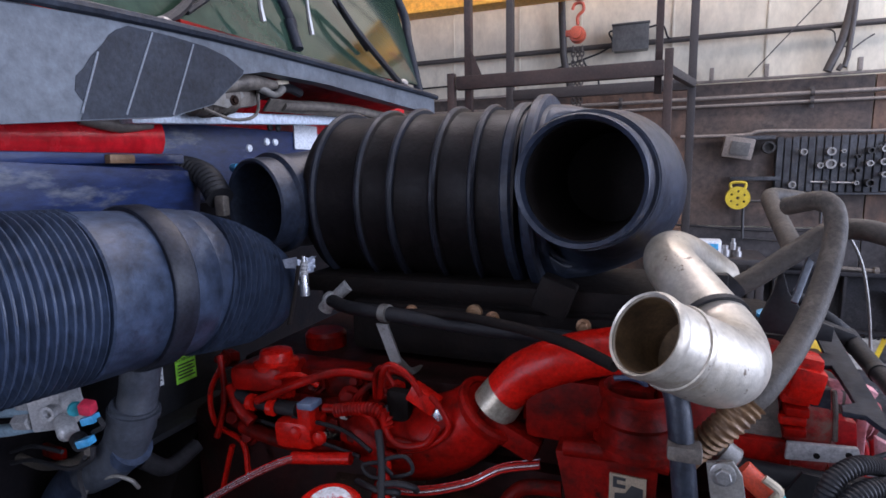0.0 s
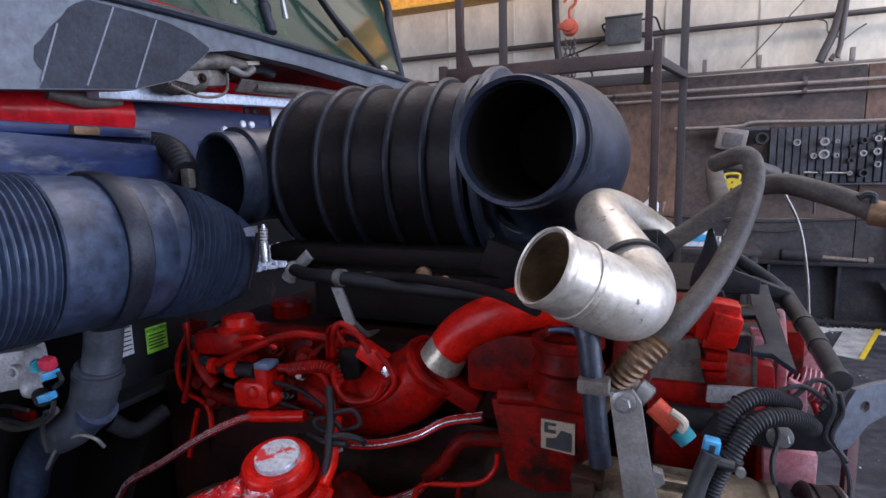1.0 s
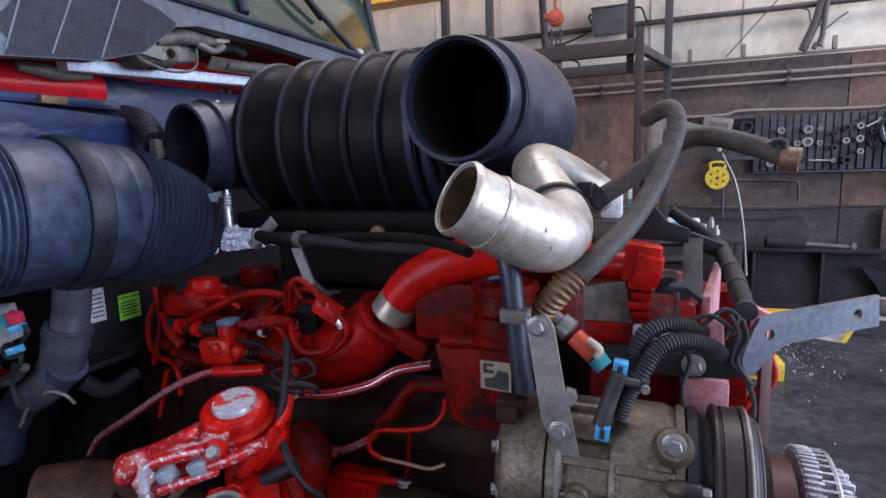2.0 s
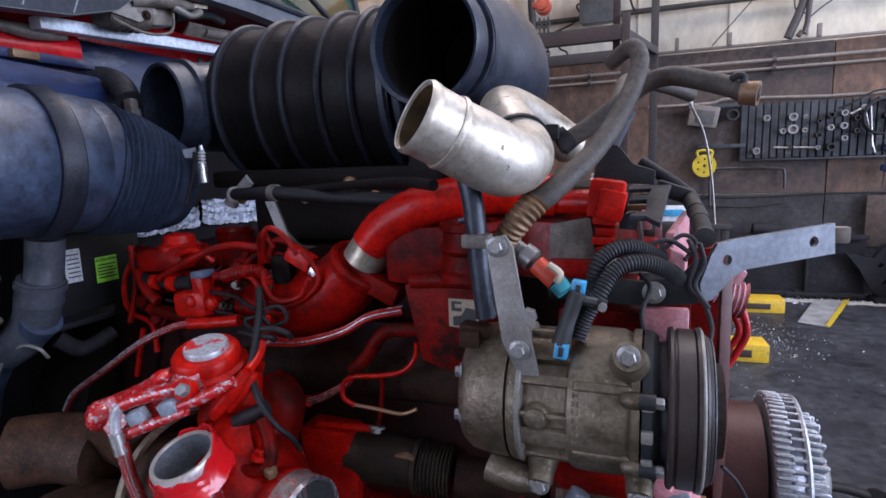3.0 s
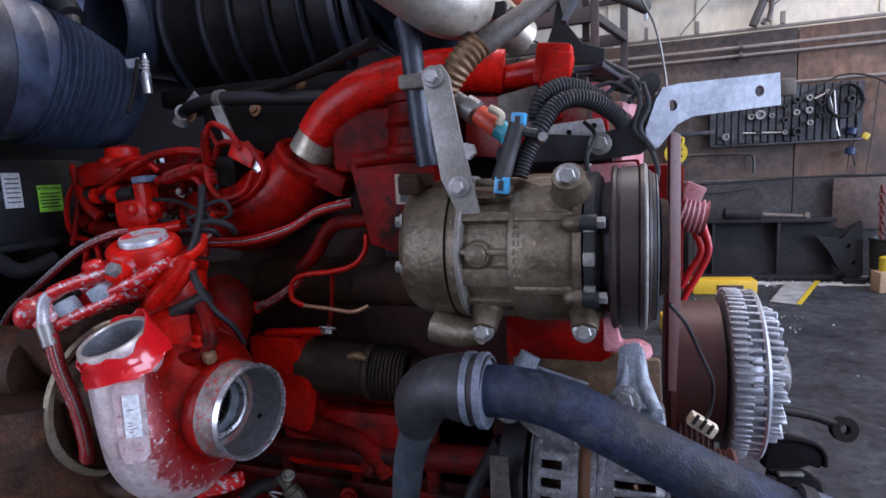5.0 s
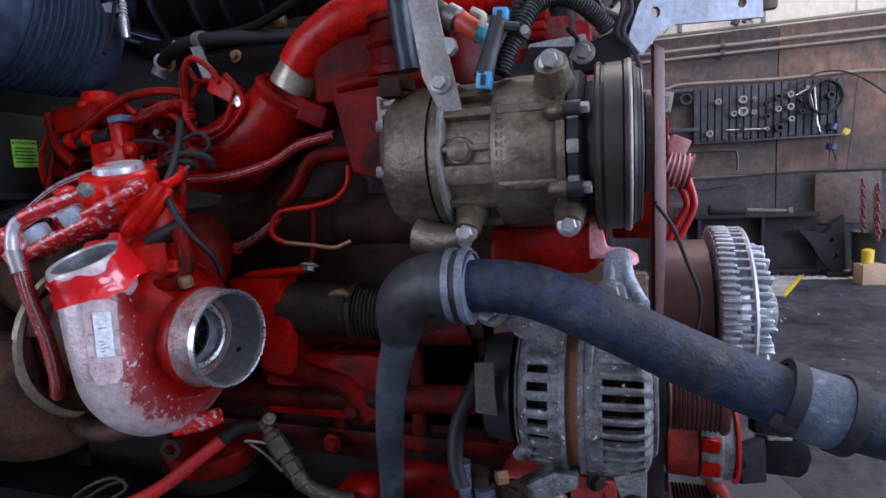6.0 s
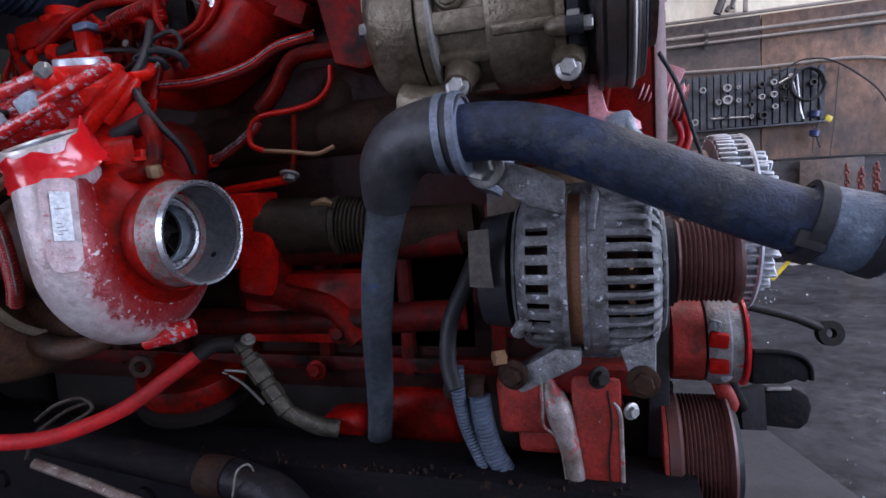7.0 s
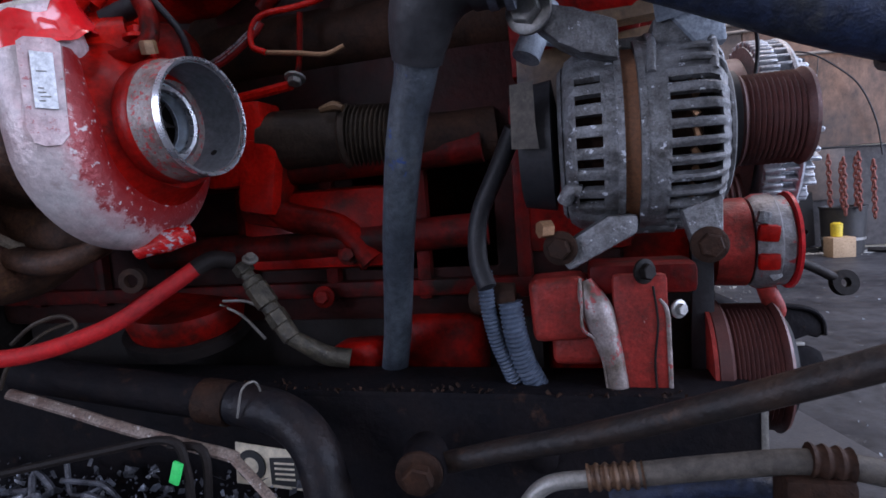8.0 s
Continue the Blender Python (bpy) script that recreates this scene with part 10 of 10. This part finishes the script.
# ---- alternator bracket ----
abr = thing("alternator_bracket", (0.25, 0.47, 0.74), "weathered blue-grey cast bracket above the alternator", "bracket")
part("casting", plate3(B(), [(0.2351, 0.4980, 0.7743), (0.2398, 0.5020, 0.7779), (0.2536, 0.5020, 0.7792), (0.2576, 0.4960, 0.7763), (0.2602, 0.4710, 0.7625), (0.2660, 0.4520, 0.7537), (0.2713, 0.4340, 0.7456), (0.2538, 0.4340, 0.7431), (0.2231, 0.4370, 0.7404), (0.2324, 0.4560, 0.7512)], 0.022), CASTING, abr)
part("skirt", plate3(B(), [(0.2345, 0.4550, 0.7357), (0.2646, 0.4550, 0.7564), (0.2735, 0.4550, 0.7329), (0.2762, 0.4550, 0.7094), (0.2545, 0.4550, 0.7104)], 0.02), CASTING, abr)
part("rib", tube(B(), [(0.2523, 0.4880, 0.7803), (0.2540, 0.4610, 0.7659), (0.2594, 0.4410, 0.7573), (0.2662, 0.4240, 0.7504)], [0.005, 0.006, 0.006, 0.005], 10, 5), CASTING, abr)
part("rib", tube(B(), [(0.2400, 0.4870, 0.7783), (0.2393, 0.4610, 0.7642), (0.2361, 0.4450, 0.7550)], [0.004, 0.005, 0.006], 10, 5), CASTING, abr)
part("bolt_boss", turned(B(), [(0, 0.0145), (0.010, 0.014), (0.013, 0.0125), (0.013, 0.004)], (0.2391, 0.4380, 0.7502), (0, -1, 0.3), 24), CASTING, abr)
part("bolt", bolt(B(), (0.2392, 0.4240, 0.7586), (-0.1, -1, 0.3), 0.0088), ALT, abr, "grey flange bolt")
part("cap", turned(B(), [(0, 0.016), (0.006, 0.015), (0.010, 0.010), (0.011, 0.002)], (0.2490, 0.5120, 0.7735), (0, -0.2, 1), 24), FADED_SUNLIT, abr, "faded pink cap")
part("post", tube(B(), [(0.1462, 0.4950, 0.7704), (0.1384, 0.4900, 0.7531), (0.1262, 0.4820, 0.7240)], [0.0110, 0.0115, 0.0125], 16, 5), CASTING, abr, "pale blue post")
part("crossbar", plate3(B(), [(0.1237, 0.5200, 0.7631), (0.2386, 0.5200, 0.7704), (0.2387, 0.5200, 0.7532), (0.1452, 0.5200, 0.7483), (0.1264, 0.5200, 0.7410)], 0.025), OILY, abr, "dark greasy crossbar")
part("back_plate", plate3(B(), [(0.1116, 0.5450, 0.7409), (0.2734, 0.5450, 0.7572), (0.2767, 0.5450, 0.6808), (0.1098, 0.5450, 0.6705)], 0.012), OILY, abr, "oily brown back plate")
for a, b in (((0.1474, 0.5000, 0.7559), (0.2033, 0.5000, 0.7398)), ((0.1393, 0.5000, 0.7398), (0.1834, 0.5000, 0.7274))):
    part("strut", tube(B(), [a, b], 0.0022, 8, 2), CASTING, abr)

# ---- water pump, tensioner, crank pulley ----
wp = thing("water_pump", (0.20, 0.56, 0.44), "grimy red water pump casting with a worn edge", "water pump")
WORN_EDGE_GLINT = surface("worn_edge_and_glint", (0.25, 0.21, 0.20), (0.10, 0.075, 0.055), 0.45, metal=0.3, scale=45, amount=1.0, chip=(0.24, 0.035, 0.032), chip_scale=50, chip_at=0.56, bump=0.7)
PUMP = surface("grimy_faded_pump_paint", (0.25, 0.024, 0.018), (0.105, 0.014, 0.010), 0.46, spec=0.2, scale=30, amount=0.9, dirt=(0.045, 0.022, 0.016), dirt_at=0.56, dirt_scale=40, chip=(0.30, 0.20, 0.18), chip_scale=90, chip_at=0.66, bump=0.6, bump_scale=130)
part("body", slab(B(), [(-0.005, 0.0), (0.062, 0.004), (0.062, -0.13), (0.010, -0.13), (0.0, -0.07)], 0.08, plane_of((0.1810, 0.5850, 0.4932), (1, 0, 0), (0, 0, 1))), PUMP, wp)
part("side_block", block(B(), (0.1400, 0.5620, 0.4920), (0.056, 0.056, 0.064), rot=(0, -3, 0), bevel=0.010, seg=3), PUMP, wp)
part("lower_block", block(B(), (0.1560, 0.5720, 0.4500), (0.050, 0.05, 0.036), bevel=0.010, seg=3), PUMP, wp)
part("front_panel", block(B(), (0.2160, 0.5480, 0.4580), (0.050, 0.03, 0.136), bevel=0.006), PUMP, wp)
# Thin pale strip drawn in as the highlight along the panel's right edge.
part("panel_highlight", tube(B(), [(0.2330, 0.5335, 0.5020), (0.2395, 0.5340, 0.4900), (0.2405, 0.5340, 0.4600), (0.2412, 0.5340, 0.4000)], [0.0016, 0.0022, 0.0022, 0.0022], 10, 5), WORN_EDGE_GLINT, wp)
part("worn_edge", tube(B(), [(0.1650, 0.5400, 0.5200), (0.1700, 0.5380, 0.5060), (0.1770, 0.5360, 0.4900), (0.1845, 0.5360, 0.4620), (0.1905, 0.5360, 0.4360), (0.1945, 0.5360, 0.4000)], [0.0080, 0.0125, 0.0150, 0.0125, 0.0105, 0.0105], 18, 6), WORN_EDGE_GLINT, wp, "worn bare metal ridge with red paint along it")
part("casting_lip", tube(B(), [(0.1615, 0.5300, 0.5240), (0.1622, 0.5260, 0.5000), (0.1622, 0.5260, 0.4760), (0.1720, 0.5280, 0.4660), (0.1790, 0.5300, 0.4500), (0.1850, 0.5300, 0.4000)], 0.0016, 8, 5), WORN_EDGE_GLINT, wp)
part("shoulder", block(B(), (0.2192, 0.5700, 0.5198), (0.10, 0.06, 0.03), bevel=0.008), BLOCK, wp)
part("bolt", bolt(B(), (0.2505, 0.5400, 0.4906), (0.6, -0.8, 0), 0.006), STEEL, wp)
part("bolt", bolt(B(), (0.2198, 0.5300, 0.5290), (0.6, -0.8, 0), 0.008), GRIME_SHADE, wp)
part("timing_cover", block(B(), (0.150, 0.690, 0.455), (0.27, 0.05, 0.33), bevel=0.012), RED_DIRTY_SHADED, wp, "grimy front cover behind the pump")
part("backing", plate3(B(), [(0.2462, 0.6300, 0.4912), (0.3007, 0.6300, 0.4915), (0.2973, 0.6300, 0.3300), (0.2411, 0.6300, 0.3258)], 0.01), GRIME_SHADE, wp)
part("seam", tube(B(), [(0.2276, 0.5325, 0.5142), (0.2310, 0.5325, 0.4789), (0.2273, 0.5325, 0.4426), (0.2284, 0.5310, 0.4062)], 0.0011, 6, 4), GRIME_SHADE, wp)
part("inlet", tube(B(), [(0.0967, 0.5500, 0.5026), (0.0770, 0.5500, 0.5017), (0.0542, 0.5600, 0.5003)], [0.016, 0.018, 0.016], 14, 4), RUST, wp)
belt = solo("drive_belt", plate3(B(), [(0.2757, 0.6000, 0.6263), (0.2957, 0.6000, 0.6260), (0.2914, 0.6000, 0.3523), (0.2677, 0.6000, 0.3496)], 0.006), RUBBER, "black drive belt at the engine front", "belt")
ten = thing("belt_tensioner", (0.34, 0.58, 0.50), "red and silver belt tensioner with chipped paint", "tensioner")
TE = Vector((0.3475, 0.6350, 0.5415))
part("wheel", turned(B(), [(-0.052, 0.02), (-0.050, 0.046), (-0.018, 0.047), (-0.016, 0.03)], TE, (1, 0, 0), 36), PUMP, ten)
part("cap", turned(B(), [(-0.016, 0.03), (-0.015, 0.046), (-0.008, 0.050), (0.006, 0.050), (0.008, 0.0475), (0.018, 0.047), (0.023, 0.040), (0.024, 0.02)], TE, (1, 0, 0), 36), surface("chipped_silver_red_paint", (0.24, 0.24, 0.25), (0.09, 0.075, 0.07), 0.45, metal=0.4, scale=55, amount=1.0, chip=(0.27, 0.018, 0.02), chip_scale=32, chip_at=0.55, dirt=(0.36, 0.36, 0.37), dirt_at=0.62, dirt_scale=70, bump=0.9, bump_scale=120), ten)
part("rim", turned(B(), [(0.021, 0.045), (0.0215, 0.0505), (0.0245, 0.0505), (0.0255, 0.045)], TE, (1, 0, 0), 36), PINK, ten)
for k in range(4):
    part("bare_lump", block(B(), TE + Vector((-0.010 + 0.004 * k, -0.046 + 0.004 * k, 0.028 - 0.020 * k)), (0.012, 0.010, 0.012), rot=(20 * k, 15, 30 * k), bevel=0.003), ALT, ten)
for dz in (0.012, -0.016):
    part("lug", block(B(), TE + Vector((-0.006, -0.047, dz)), (0.020, 0.010, 0.017), rot=(6, 4 + 200 * dz, 0), bevel=0.004), RED_WORN_SHADED, ten)
part("arm", tube(B(), [TE + Vector((0.0, -0.01, -0.045)), TE + Vector((0.012, 0.0, -0.075)), TE + Vector((0.01, 0.03, -0.09))], [0.009, 0.011, 0.009], 12, 4), PUMP, ten)
cr = thing("crank_pulley", (0.33, 0.68, 0.24), "red-brown ribbed crankshaft pulley", "pulley")
CR = Vector((0, 0.625, 0.410))
part("damper", turned(B(), [(0.288, 0.04), (0.289, 0.070), (0.300, 0.071), (0.302, 0.067)] + [p for i in range(11) for p in ((0.303 + i * 0.0042, 0.066), (0.3051 + i * 0.0042, 0.0628))] + [(0.350, 0.067), (0.352, 0.069), (0.355, 0.067), (0.356, 0.04)], CR, (1, 0, 0), 56), RUST_BELT, cr)
part("face_plate", turned(B(), [(0.356, 0.03), (0.357, 0.055), (0.363, 0.053), (0.365, 0.03)], CR, (1, 0, 0), 40), BLACK_STEEL, cr)
part("edge", turned(B(), [(0.284, 0.055), (0.284, 0.0705), (0.288, 0.0705), (0.289, 0.055)], CR, (1, 0, 0), 48), PUMP, cr)

# ---- coolant hoses ----
ELBOW_GREY = surface("grey_black_elbow", (0.033, 0.033, 0.035), (0.013, 0.013, 0.015), 0.52, scale=13, amount=0.95, dirt=(0.080, 0.078, 0.074), dirt_at=0.59, dirt_scale=22, bump=0.4, fine=0.45)
ch = thing("coolant_hose", (0.05, 0.40, 0.48), "worn blue-black coolant hose with clamps", "coolant hose")
part("upper_hose", tube(B(), [(0.1172, 0.3920, 0.7708), (0.1489, 0.3920, 0.7715), (0.1873, 0.3920, 0.7648), (0.2431, 0.3900, 0.7417), (0.2985, 0.3880, 0.7161), (0.3594, 0.3850, 0.6921), (0.4108, 0.3800, 0.6796), (0.4679, 0.3800, 0.6691)], 0.0225, 24, 7), HOSE_BLUE, ch)
part("elbow", tube(B(), [(0.1228, 0.3920, 0.7715), (0.1080, 0.3930, 0.7722), (0.0930, 0.3945, 0.7718), (0.0745, 0.3980, 0.7655), (0.0600, 0.4050, 0.7520), (0.0515, 0.4140, 0.7330), (0.0470, 0.4200, 0.7180)], [0.0292, 0.0290, 0.0284, 0.0282, 0.0268, 0.0235, 0.0200], 28, 7, wall=0.003), ELBOW_GREY, ch, "dark grey rubber elbow")
part("elbow_cuff", tube(B(), [(0.1270, 0.3918, 0.7714), (0.1130, 0.3925, 0.7720), (0.0990, 0.3940, 0.7720)], [0.0305, 0.0306, 0.0302], 28, 3, wall=0.0025), ELBOW_GREY, ch)
part("lower_hose", tube(B(), [(0.0490, 0.4180, 0.7270), (0.0420, 0.4260, 0.7060), (0.0310, 0.4370, 0.6800), (0.0185, 0.4520, 0.6450), (-0.0065, 0.4960, 0.5737), (-0.0376, 0.5600, 0.4713), (-0.0701, 0.6150, 0.3738), (-0.0757, 0.6200, 0.2989)], [0.0190, 0.0172, 0.0164, 0.0160, 0.0157, 0.0155, 0.0160, 0.0160], 22, 7), HOSE_DUSTY, ch)
for c, r in (((0.1240, 0.3918, 0.7714), 0.0330), ((0.1120, 0.3925, 0.7720), 0.0322)):
    part("clamp", turned(B(), [(-0.003, 0.02), (-0.003, r), (0.003, r), (0.003, 0.02)], c, (1, 0, 0.05), 28, closed=True), surface("grey_blue_clamp%d" % int(r * 1e4), (0.19, 0.215, 0.27), (0.10, 0.115, 0.14), 0.45, metal=0.4, scale=40, amount=1.0, bump=0.4), ch)
part("taped_joint", tube(B(), [(0.3578, 0.3850, 0.6933), (0.3812, 0.3830, 0.6866), (0.4015, 0.3810, 0.6816)], 0.0265, 22, 5), CLAMP_TAPE, ch, "taped hose joint")
for c in ((0.3601, 0.3850, 0.6925), (0.3949, 0.3820, 0.6832)):
    part("clamp", turned(B(), [(-0.005, 0.024), (-0.005, 0.0282), (0.005, 0.0282), (0.005, 0.024)], c, (0.93, 0, -0.33), 28, closed=True), RUBBER, ch)
part("clamp_screw", block(B(), Vector((0.3539, 0.3650, 0.6831)), (0.018, 0.012, 0.012), rot=(0, 20, 0), bevel=0.003), RUBBER, ch)
cl = thing("corrugated_loom", (0.10, 0.50, 0.44), "grey-blue corrugated cable sleeve by the pump", "wiring")
part("sleeve", tube(B(), [(0.0921, 0.5350, 0.5017), (0.0956, 0.5350, 0.4727), (0.1018, 0.5400, 0.4413), (0.1135, 0.5450, 0.4131), (0.1260, 0.5500, 0.3832)], 0.0115, 18, 7, rib=(0.0046, 0.0020)), CLAMP_TAPE, cl)
part("sleeve", tube(B(), [(0.0698, 0.5300, 0.5347), (0.0703, 0.5300, 0.5026), (0.0759, 0.5350, 0.4649), (0.0859, 0.5400, 0.4334), (0.0987, 0.5500, 0.3954)], 0.0075, 16, 7, rib=(0.0040, 0.0015)), CLAMP_TAPE, cl)
part("black_cable", tube(B(), [(0.0785, 0.4900, 0.5246), (0.0696, 0.5000, 0.5509), (0.0717, 0.5100, 0.5905), (0.0914, 0.5100, 0.6324), (0.1105, 0.5000, 0.6683)], 0.009, 10, 6), RUBBER, cl)
